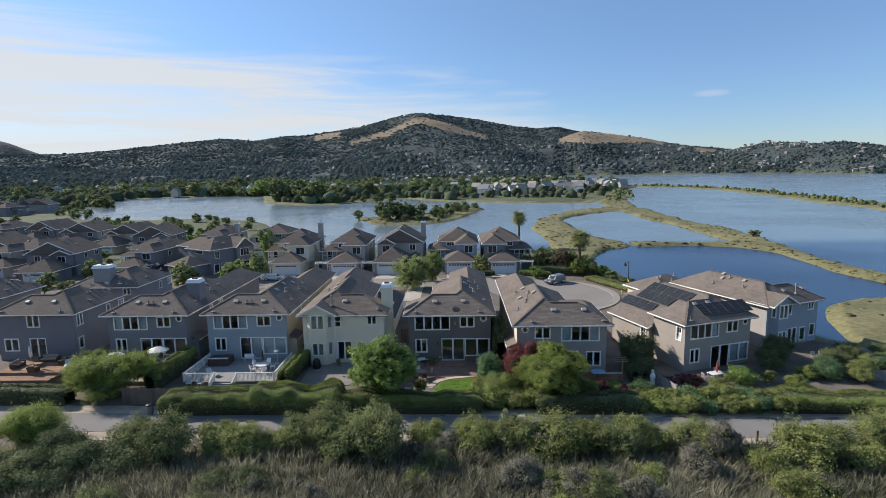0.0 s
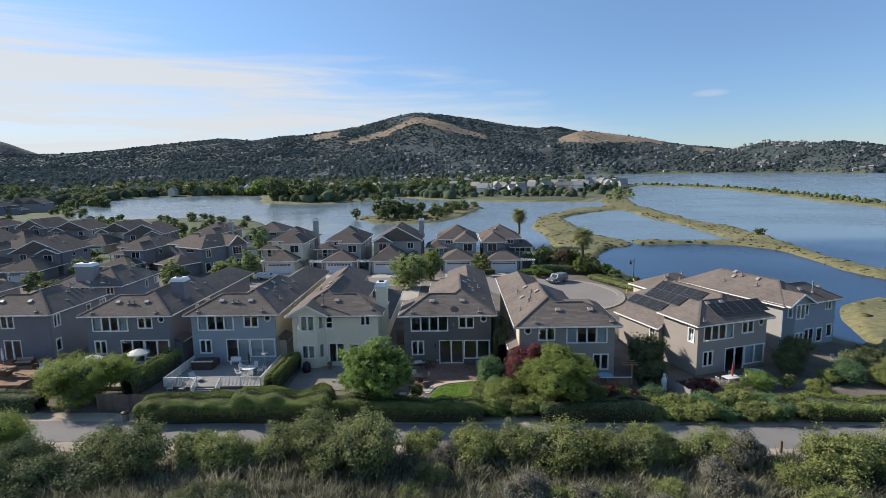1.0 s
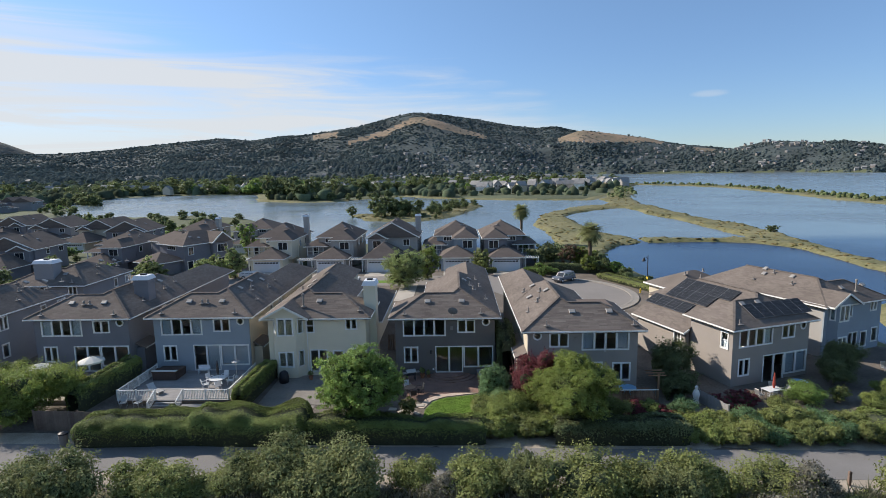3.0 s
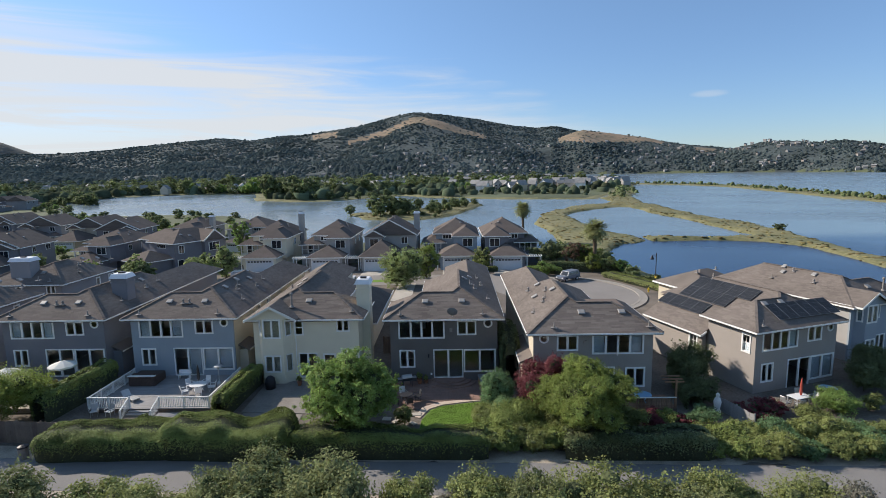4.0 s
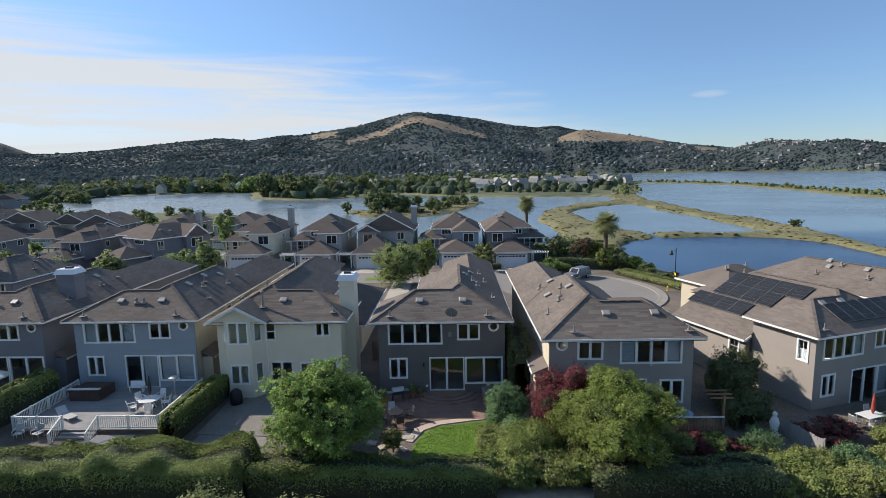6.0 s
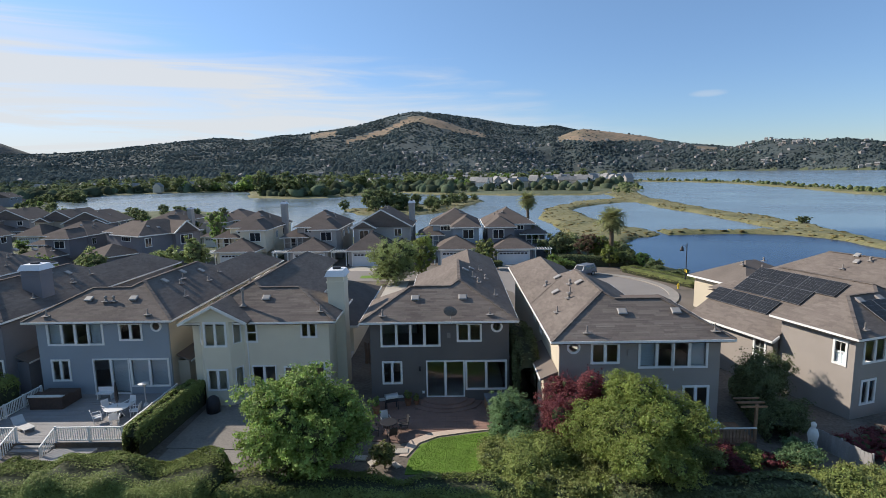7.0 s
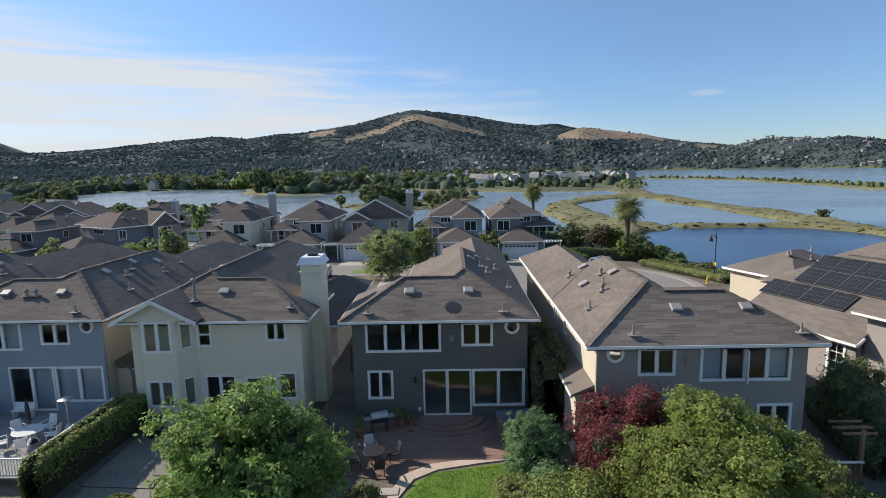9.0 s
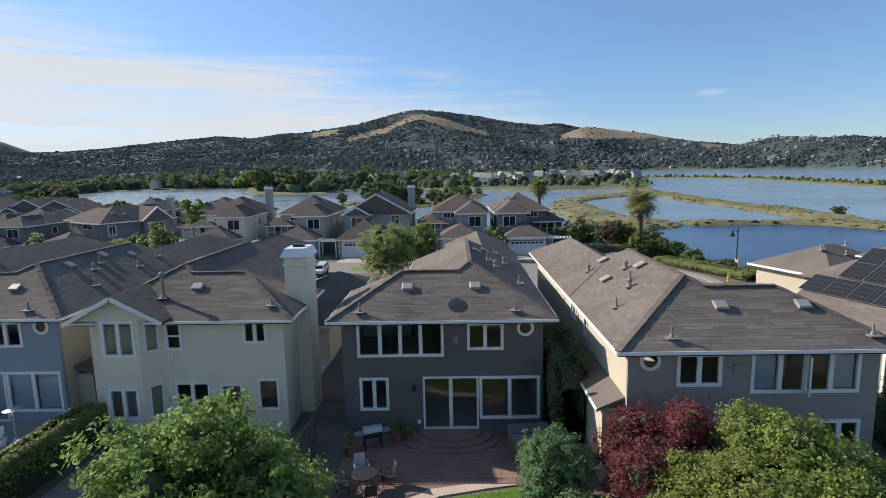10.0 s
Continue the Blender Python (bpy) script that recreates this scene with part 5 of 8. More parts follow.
def street_house(m, wall, label, gabled=False, mirror=False, porch=True, group="houses across the street", second=None):
    """A house with its garage towards the street at y = 0 and two storeys behind it, hipped or gabled; mirror turns it about."""
    h = thing("house", m, label, "house", group)
    tf = (lambda p: (-p[0], p[1], p[2])) if mirror else None
    S, S2 = STUCCO[wall], STUCCO[second or wall]
    k = -1 if mirror else 1
    part("garage_wall", Geo(tf).box(-3.3, 0, 0, 3.3, 7.0, 2.78), S, h)
    if gabled:
        box_roof("garage_roof", h, tf, -3.4, 0, 3.9, 9.0, 2.82, 0.68)
        part("wall", Geo(tf).box(-3.8, 8.0, 0, 7.0, 19.0, 6.05), S, h)
        g = Geo(tf).face([(-3.8, 7.998, 6.0), (7.0, 7.998, 6.0), (1.6, 7.998, 6.1 + 5.4 * 0.56)])
        part("gable_wall", g, S, h)
        box_roof("roof", h, tf, -3.8, 8.0, 7.0, 19.0, 6.1, 0.56, True)
        part("bay", Geo(tf).box(-3.5, 6.6, 2.8, 0.3, 8.0, 6.0).face([(-3.5, 6.598, 5.95), (0.3, 6.598, 5.95), (-1.6, 6.598, 6.05 + 1.9 * 0.56)]), S2, h)
        box_roof("bay_roof", h, tf, -3.5, 6.6, 0.3, 12.0, 6.05, 0.56, True)
        far_window(h, -1.6 * k, 6.6, 4.0, 1.7, 1.5, 2)
        far_window(h, 4.6 * k, 8.0, 4.3, 1.3, 1.3, 2)
        part("side_wing", Geo(tf).box(3.4, 4.6, 0, 7.0, 8.0, 2.78), S, h)
        box_roof("wing_roof", h, tf, 3.9, 4.6, 7.0, 9.5, 2.82, 0.5)
        far_window(h, 5.4 * k, 4.6, 0.9, 1.4, 1.3, 2)
        sx0, sx1 = -3.8, 7.0
    else:
        box_roof("garage_roof", h, tf, -3.3, 0, 3.3, 8.0, 2.82, 0.5)
        part("wall", Geo(tf).box(-4.4, 9.0, 0, 4.2, 20.0, 6.15), S, h)
        box_roof("roof", h, tf, -4.6, 9.0, 4.2, 20.0, 6.2, 0.56)
        part("front_wall", Geo(tf).box(-0.6, 4.3, 2.0, 4.1, 9.5, 6.15), S2, h)
        box_roof("front_roof", h, tf, -0.6, 4.3, 4.1, 13.0, 6.15, 0.6)
        far_window(h, 2.2 * k, 4.3, 4.1, 1.9, 1.5, 2)
        far_window(h, -2.0 * k, 9.0, 5.1, 1.8, 0.75, 3)
        # a lower side with a balcony let into it
        g = Geo(tf).box(-7.0, 8.2, 0, -3.2, 15.0, 2.3).box(-7.0, 9.8, 2.3, -3.2, 15.0, 4.3)
        part("side_wing", g, S, h)
        box_roof("wing_roof", h, tf, -7.0, 8.2, -2.6, 16.0, 4.35, 0.55)
        for x in (-6.85, -5.6, -4.4, -3.35):
            part("post", Geo(tf).box(x - 0.1, 8.3, 2.3, x + 0.1, 8.5, 4.3), WHITE, h)
        part("balcony_rail", Geo(tf).box(-6.95, 8.33, 3.15, -3.25, 8.43, 3.25), WHITE, h)
        far_window(h, -5.1 * k, 9.8, 2.5, 1.8, 1.5, 2)
        sx0, sx1 = -4.4, 4.2
    g = Geo(tf).box(-2.6, -0.08, 0.02, 2.6, -0.01, 2.25)
    for q in range(1, 4):
        g.box(-2.6, -0.1, 0.56 * q - 0.02, 2.6, -0.075, 0.56 * q + 0.02)
    gd = part("garage_door", g, GARAGE, h, "white sectional garage door")
    for q in range(8):
        part("pane", Geo().box(-2.36 + q * 0.61, -0.1, 1.84, -1.9 + q * 0.61, -0.075, 2.12), DARKPANE, gd)
    part("door_trim", Geo().box(-2.82, -0.06, 0, -2.62, 0, 2.4).box(2.62, -0.06, 0, 2.82, 0, 2.4).box(-2.82, -0.06, 2.4, 2.82, 0.0, 2.58), WHITE, h)
    for y, w in ((10.6, 1.0), (15.2, 1.5)):
        far_window(h, sx1 * k, y, 4.1, w, 1.3, 2, "right" if k > 0 else "left")
        far_window(h, sx0 * k, y + 1.6, 4.4, w, 1.2, 2, "left" if k > 0 else "right")
    for u, v in ((0.9, 12.0), (2.2, 13.2), (1.6, 14.6), (-1.0, 13.6)):
        z = 6.15 + 0.56 * min(4.7 - abs(u), v - 8.5, 4.7) if not gabled else 6.1 + 0.56 * (5.9 - abs(u - 1.6))
        roof_vent(h, u * k, v, z, kind="stub" if u > 1 else "vent", slope=(0, 29 * k if u > 0 else -29 * k))
    if porch:
        p = part("pergola", Geo(tf).box(-6.6, 0.5, 2.42, -3.7, 0.66, 2.6).box(-6.6, 2.5, 2.42, -3.7, 2.66, 2.6), WHITE, h, "white garden pergola")
        for x in (-6.5, -3.9):
            for y in (0.5, 2.5):
                part("post", Geo(tf).box(x - 0.09, y, 0, x + 0.09, y + 0.16, 2.42), WHITE, p)
        for q in range(7):
            part("slat", Geo(tf).box(-6.7 + 0.46 * q, 0.2, 2.6, -6.62 + 0.46 * q, 3.0, 2.72), WHITE, p)
    return h


def drive(x, y0, y1, w=5.6):
    tagged(part("driveway", Geo().box(x - w / 2, y0, -0.1, x + w / 2, y1, 0.045), CONCRETE), "pale concrete driveway", "driveway", kind="structure")


for x, y, col, lab, gab, mir, chim in [(-38.7, 119.9, "cream", "cream house with garage and hipped roofs", False, False, (3.9, 5.0, 15.0, 16.2, 10.2)), (-25.3, 119.0, "stone", "pale grey house with garage and tall chimney", False, False, None), (-14.9, 118.9, "stone", "grey house with twin gables and garage", True, False, (6.2, 7.4, 15.0, 16.2, 10.0)), (0.7, 118.7, "blue", "blue-grey house with garage below a hipped roof", False, False, None), (10.5, 118.0, "slate", "slate house with garage beside palms", False, True, None)]:
    hh = street_house(pose(x, y, 0), col, lab, gab, mir)
    if chim:
        chimney(hh, *chim, STUCCO["stone"])
    drive(x, 114.0, y - 0.1)

# rows of houses behind, towards the lagoon
VAR = [("slate", False, False, "dark slate"), ("grey", True, False, "mid grey"), ("stone", False, True, "pale grey"), ("slate", True, True, "dark slate gabled"), ("taupe", False, False, "taupe"), ("beige", True, False, "beige gabled")]
made = {}
spots = [(-159, 176, 4, 0), (-140, 171, -6, 3), (-122, 162, 4, 1), (-104, 155, -4, 5), (-87, 148, 6, 3), (-71, 148, -3, 4), (-54, 147, 0, 2),
         (-141, 138, 8, 5), (-124, 129, 6, 1), (-108, 121, -4, 2), (-92, 114, 5, 3), (-75, 119, -3, 0), (-95, 96, 90, 1), (-115, 95, 80, 3), (-178, 182, 20, 2), (-159, 148, 90, 4), (-140, 112, 95, 5)]
for x, y, yaw, v in spots:
    jig = pose(x, y, 0, 0, 0, yaw)
    if v in made:
        copy_thing(made[v], jig)            # takes over the lower storeys' scale
    else:
        col, gab, mir, words = VAR[v]
        made[v] = street_house(jig, col, words + " stucco two-storey house with brown roof", gab, mir, porch=False, group="houses towards the lagoon")
        if v == 4:
            chimney(made[v], 3.9, 5.0, 12.0, 13.4, 9.2, STUCCO["stone"])
        made[v].scale = (1, 1, 0.86)



def corner_house(m):
    """The large dark house turned to the cross street: gabled bay, long hipped roof, low wing beside it."""
    h = thing("house", m, "large dark slate house with a white-edged gable bay", "house", "houses towards the lagoon")
    S = STUCCO["slate"]
    part("wall", Geo().box(0, 0, 0, 12.0, 8.6, 5.75), S, h)
    box_roof("roof", h, None, 0, 0, 12.0, 8.6, 5.8, 0.5)
    part("bay", Geo().box(6.2, -1.0, 0, 10.6, 0.0, 5.75).face([(6.2, -1.002, 5.7), (10.6, -1.002, 5.7), (8.4, -1.002, 5.8 + 2.2 * 0.8)]), S, h)
    box_roof("bay_roof", h, None, 6.2, -1.0, 10.6, 4.2, 5.8, 0.8, True)
    part("side_wing", Geo().box(-5.6, 1.2, 0, 0, 8.0, 2.7), S, h)
    box_roof("wing_roof", h, None, -5.6, 1.2, 0.6, 8.0, 2.74, 0.5)
    part("back_wing", Geo().box(2.0, 8.6, 0, 9.0, 15.0, 5.75), S, h)
    box_roof("back_roof", h, None, 2.0, 5.0, 9.0, 15.0, 5.8, 0.5)
    far_window(h, 1.5, 0, 3.7, 1.1, 1.5, 2)
    far_window(h, 8.4, -1.0, 3.6, 2.4, 1.6, 3)
    far_window(h, 8.4, -1.0, 0.5, 2.6, 1.7, 3)
    far_window(h, 1.2, 0, 0.3, 1.2, 2.0, 1)
    far_window(h, 3.4, 0, 0.1, 1.6, 2.2, 2)
    far_window(h, 0, 4.4, 4.7, 2.8, 0.7, 4, "left")
    far_window(h, -5.6, 4.6, 0.9, 1.2, 1.3, 2, "left")
    for u, v in ((3.0, 2.2), (4.6, 1.6), (7.4, 5.8)):
        roof_vent(h, u, v, 5.8 + 0.5 * (min(v, 8.6 - v) + 0.5), slope=(27 if v < 4.3 else -27, 0))
    return h


corner_house(pose(-56.0, 120.6, 0, 0, 0, 60))

GREYROOF = mat("weathered_grey_roof", (0.27, 0.265, 0.26), vary=0.2)

# terraces on the far shore
TH = {}
for k in range(46):
    rng = np.random.default_rng(500 + k)
    t_ = k / 45
    x, y = 26 + 156 * t_ + (8 if k > 13 else 0) + rng.normal(0, 4), 466 + 60 * abs(math.sin(k * 1.7)) + 112 * t_ ** 2
    v = k % 3
    m = pose(x, y, 0, 0, 0, rng.choice([12, 60, 100, 120]) + rng.uniform(-22, 22))
    if v in TH:
        copy_thing(TH[v], m).scale = (rng.uniform(0.6, 1.1), rng.uniform(0.7, 1.0), rng.uniform(0.8, 1.1))
        continue
    h = thing("terrace_house", m, ["white", "pale grey", "beige"][v] + " gabled waterside house on the far shore", "house", "houses on the far shore")
    col = [mat("weathered_white_siding", (0.76, 0.75, 0.72)) if "weathered_white_siding" not in bpy.data.materials else bpy.data.materials["weathered_white_siding"], STUCCO["stone"], STUCCO["beige"]][v]
    g = Geo().box(-3.5, 0, 0, 3.5, 9, 5.6)
    g.face([(-3.5, 0, 5.6), (3.5, 0, 5.6), (0, 0, 8.9)])
    g.face([(3.5, 9, 5.6), (-3.5, 9, 5.6), (0, 9, 8.9)])
    part("wall", g, col, h)
    g = Geo()
    g.hexa([(-4, -0.4, 5.3), (-4, 9.4, 5.3), (0, 9.4, 9.0), (0, -0.4, 9.0), (-4, -0.4, 5.5), (-4, 9.4, 5.5), (0, 9.4, 9.25), (0, -0.4, 9.25)])
    g.hexa([(0, -0.4, 9.0), (0, 9.4, 9.0), (4, 9.4, 5.3), (4, -0.4, 5.3), (0, -0.4, 9.25), (0, 9.4, 9.25), (4, 9.4, 5.5), (4, -0.4, 5.5)])
    part("roof", g, GREYROOF, h)
    for wx, wz in ((-1.7, 3.6), (1.7, 3.6), (-1.7, 1.0), (1.7, 1.0)):
        far_window(h, wx, 0, wz, 1.5, 1.3, 2)
    TH[v] = h
for k in range(30):
    rng = np.random.default_rng(540 + k)
    copy_thing(TH[(k * 2 + k // 5) % 3], pose(-30 - 13 * k + rng.normal(0, 6), 556 + rng.uniform(-10, 70), 0, 0, 0, rng.uniform(0, 360)))
for k in range(14):
    rng = np.random.default_rng(570 + k)
    copy_thing(made[[0, 1, 3][k % 3]], pose(-262 - 16 * (k % 7) + rng.normal(0, 2), 330 + 24 * (k // 7) + 5 * (k % 7) + rng.normal(0, 3), 0, 0, 0, rng.uniform(150, 210)))


# ---- far woods and hillside houses ----
rng = np.random.default_rng(77)
ICO = np.array([(0, 0, 1), *[(0.894 * math.cos(a), 0.894 * math.sin(a), 0.447) for a in np.arange(5) * 2 * math.pi / 5], *[(0.894 * math.cos(a + 0.628), 0.894 * math.sin(a + 0.628), -0.447) for a in np.arange(5) * 2 * math.pi / 5], (0, 0, -1)])
ICF = np.array([(0, 1 + i, 1 + (i + 1) % 5) for i in range(5)] + [(1 + i, 6 + i, 1 + (i + 1) % 5) for i in range(5)] + [(6 + i, 6 + (i + 1) % 5, 1 + (i + 1) % 5) for i in range(5)] + [(11, 6 + (i + 1) % 5, 6 + i) for i in range(5)])


def woods(name, xy, z, r, tall, material, label, lumps=3, rise=0.8, rough=0.26):
    n = len(xy)
    # three lumps make each tree, so that its outline is uneven
    V, F = [], []
    for k in range(lumps):
        off = rng.normal(0, 0.42, (n, 2)) * r[:, None] * (k > 0)
        sc = (1.0, 0.7, 0.62)[k]
        d = ICO[None] * (1 + rng.normal(0, rough, (n, 12, 1)))
        v = d * (r * sc)[:, None, None] * np.stack([np.ones(n), np.ones(n), tall], 1)[:, None, :]
        v[:, :, 0] += (xy[:, 0] + off[:, 0])[:, None]
        v[:, :, 1] += (xy[:, 1] + off[:, 1])[:, None]
        v[:, :, 2] += (z + r * tall * (rise, 1.25, 0.7)[k])[:, None]
        F.append((ICF[None, :15] + 12 * (len(V) * n + np.arange(n))[:, None, None]).reshape(-1, 3))
        V.append(v.reshape(-1, 3))
    me = raw_mesh(name, np.concatenate(V), np.concatenate(F), material)
    me.polygons.foreach_set("use_smooth", np.ones(len(me.polygons), bool))
    ob = new(name, me)
    return tagged(ob, label, "trees", kind="stuff")


N = 92000
az_ = np.radians(np.where(rng.random(N) < 0.42, rng.uniform(10, 44, N), rng.uniform(-46, 12, N)))
rad_ = rng.uniform(1080, 2450, N)
xy = np.stack([rad_ * np.sin(az_), rad_ * np.cos(az_)], 1)
hz, hk = land(xy)
grove = wobble(xy, 60, 33) + 0.7 * wobble(xy, 19, 34)
high = np.clip((rad_ - 1450) / 500, 0, 1)
ok = (hz > 0.2) & (((hk == 3) | (hk == 2)) & (rng.random(N) < 0.66 + 0.4 * grove + 0.25 * high + 0.2 * (az_ < -0.12)) | (hk == 4) & (rng.random(N) < 0.04))
# fewer dark groves far left, where the paler leaves imitate thicker haze
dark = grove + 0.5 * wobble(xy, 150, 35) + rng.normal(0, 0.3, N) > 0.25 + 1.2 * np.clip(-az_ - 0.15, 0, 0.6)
for sel, m_, words, k in ((ok & dark, L_GROVE, "darker groves on the far hills, tinted blue-grey for haze", 1.25), (ok & ~dark, L_FAR, "woods covering the far hills, paled blue-grey for haze", 1.0)):
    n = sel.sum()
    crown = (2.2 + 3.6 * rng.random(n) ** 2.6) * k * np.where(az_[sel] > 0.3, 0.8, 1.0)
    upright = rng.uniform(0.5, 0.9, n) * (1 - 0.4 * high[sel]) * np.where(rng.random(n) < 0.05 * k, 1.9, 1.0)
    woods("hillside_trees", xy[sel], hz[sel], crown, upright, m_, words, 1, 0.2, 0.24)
N = 10000
xy = np.stack([rng.uniform(-1000, 330, N), 560 + 820 * rng.random(N) ** 1.1], 1)
hz, hk = land(xy)
ok = (hz > -0.3) & (hk == 2)
xy2 = np.stack([rng.uniform(-420, 200, 3500), rng.uniform(395, 570, 3500)], 1)
z2, k2 = land(xy2)
ok2 = (z2 > -0.5) & (k2 != 1) & ((xy2[:, 0] < 0) | (rng.random(3500) < 0.12))
xy, hz, ok = np.concatenate([xy, xy2]), np.concatenate([hz, z2]), np.concatenate([ok, ok2])
woods("town_trees", xy[ok], hz[ok], rng.uniform(2.0, 5.0, ok.sum()), rng.uniform(0.6, 1.1, ok.sum()), leafy("town_tree_leaves", (0.13, 0.16, 0.105), spec=0.0, patch=0.03), "dense trees of the far town", 1, 0.6)
g = Geo()
N = 620
az_, rad_ = np.radians(-40 + 80 * rng.random(N) ** 0.6), 600 + 1300 * rng.random(N)
xy = np.stack([rad_ * np.sin(az_), rad_ * np.cos(az_)], 1)
hz, hk = land(xy)
for (x, y), z, k in zip(xy, hz, hk):
    if z < -0.2 or k in (1, 4) or z > 105 or (x < -0.1 * y and rng.random() < 0.7):
        continue
    w, d, hh, a = rng.uniform(4, 9), rng.uniform(4, 7), rng.uniform(4, 6.2), rng.uniform(-0.9, 0.9)
    c, s = math.cos(a), math.sin(a)

    def Q(px, py, pz):
        return (x + px * c - py * s, y + px * s + py * c, z + pz)
    g.hexa([Q(-w / 2, -d / 2, -6), Q(w / 2, -d / 2, -6), Q(w / 2, d / 2, -6), Q(-w / 2, d / 2, -6), Q(-w / 2, -d / 2, hh), Q(w / 2, -d / 2, hh), Q(w / 2, d / 2, hh), Q(-w / 2, d / 2, hh)], int(rng.choice([1, 3, 3])))
    g.face([Q(-w / 2 - 1, -d / 2 - 1, hh), Q(w / 2 + 1, -d / 2 - 1, hh), Q(w / 2, 0, hh + 2.5), Q(-w / 2, 0, hh + 2.5)], 2)
    g.face([Q(w / 2 + 1, d / 2 + 1, hh), Q(-w / 2 - 1, d / 2 + 1, hh), Q(-w / 2, 0, hh + 2.5), Q(w / 2, 0, hh + 2.5)], 2)
tagged(part("hillside_houses", g, [STUCCO["beige"], STUCCO["stone"], GREYROOF, STUCCO["taupe"]]), "small pale houses scattered among the hillside woods", "houses", kind="stuff")


# ---- trees, hedges and shrubs ----
tree("tree", -7.6, 51.6, 0, 6.6, 3.4, 0.165, 70000, L_TREE, 1, "bright green broadleaf tree beside the path", base=0.12, nlobes=46, per_spray=40, spray=0.06, loose=0.10, depth=0.3, clump=(0.55, 0.84, 0.17, 0.34))
tree("tree", 9.1, 51.6, 0, 5.7, 3.7, 0.12, 90000, L_OLIVE, 2, "olive-green rounded tree by the path", base=0.2, nlobes=32, per_spray=36, spray=0.05, loose=0.055, depth=0.24, clump=(0.55, 0.84, 0.17, 0.34))
tree("tree", -37.0, 54.3, 0, 5.2, 4.3, 0.15, 50000, L_OLIVE, 3, "low spreading green tree over a garden", base=-0.05, nlobes=16)
tree("plum_tree", 7.1, 55.2, 0, 5.3, 2.6, 0.09, 55000, L_RED, 4, "dark red-leaved plum tree", base=0.0, nlobes=20, per_spray=36, spray=0.05, loose=0.055, depth=0.24, clump=(0.55, 0.84, 0.17, 0.34))
tree("shrub", 3.4, 56.3, 0, 4.1, 1.65, 0.10, 30000, L_SILVER, 5, "silvery green rounded shrub at the lawn's edge", category="shrub", base=0.03, nlobes=9, trunk=0.06)
tree("tree", -8.6, 104.6, 0, 6.4, 3.6, 0.2, 26000, L_PALE, 6, "pale green leafy tree beside the street", base=0.0, nlobes=30, per_spray=24, spray=0.07, loose=0.13, clump=(0.55, 0.82, 0.18, 0.36))
tree("tree", -5.0, 111.0, 0, 6.8, 3.1, 0.26, 9000, L_OLIVE, 7, "olive-green street tree beyond the lawn", base=0.05, nlobes=10)
tree("tree", 5.6, 114.5, 0, 5.2, 2.2, 0.26, 5000, L_SHRUB, 8, "yellowish green tree between two driveways", base=0.15, nlobes=9)
tree("tree", -43.0, 114.0, 0, 6.5, 2.8, 0.3, 7000, L_PALE, 9, "green tree before a garage", base=0.05)
tree("tree", -47.5, 113.0, 0, 5.0, 3.0, 0.3, 7000, L_PALE, 10, "low green tree beside the street", base=0.15)
tree("tree", -55.5, 106.0, 0, 5.6, 2.6, 0.3, 7000, L_PALE, 11, "green tree beside a dark house", base=0.05)
for k, (x, y, hh, sp) in enumerate(((-81.0, 133.0, 4.6, 2.4), (-97.5, 138.0, 4.4, 2.2), (-66.5, 134.5, 5.0, 2.4), (-67.5, 163.0, 6.0, 2.6), (-66.0, 109.0, 4.6, 2.6), (-110.0, 139.0, 4.4, 2.4), (-80.5, 167.0, 5.0, 2.2))):
    tree("tree", x, y, 0, hh, sp, 0.3, 4500, (L_TREE, L_SHRUB)[k % 2], 300 + k, "yellow-green garden tree between the houses", base=0.05, nlobes=14, per_spray=24, spray=0.08, group="garden trees")
tree("tree", -49.0, 137.0, 0, 9.0, 2.6, 0.34, 4000, L_TREE, 12, "upright green tree between houses", base=0.2)


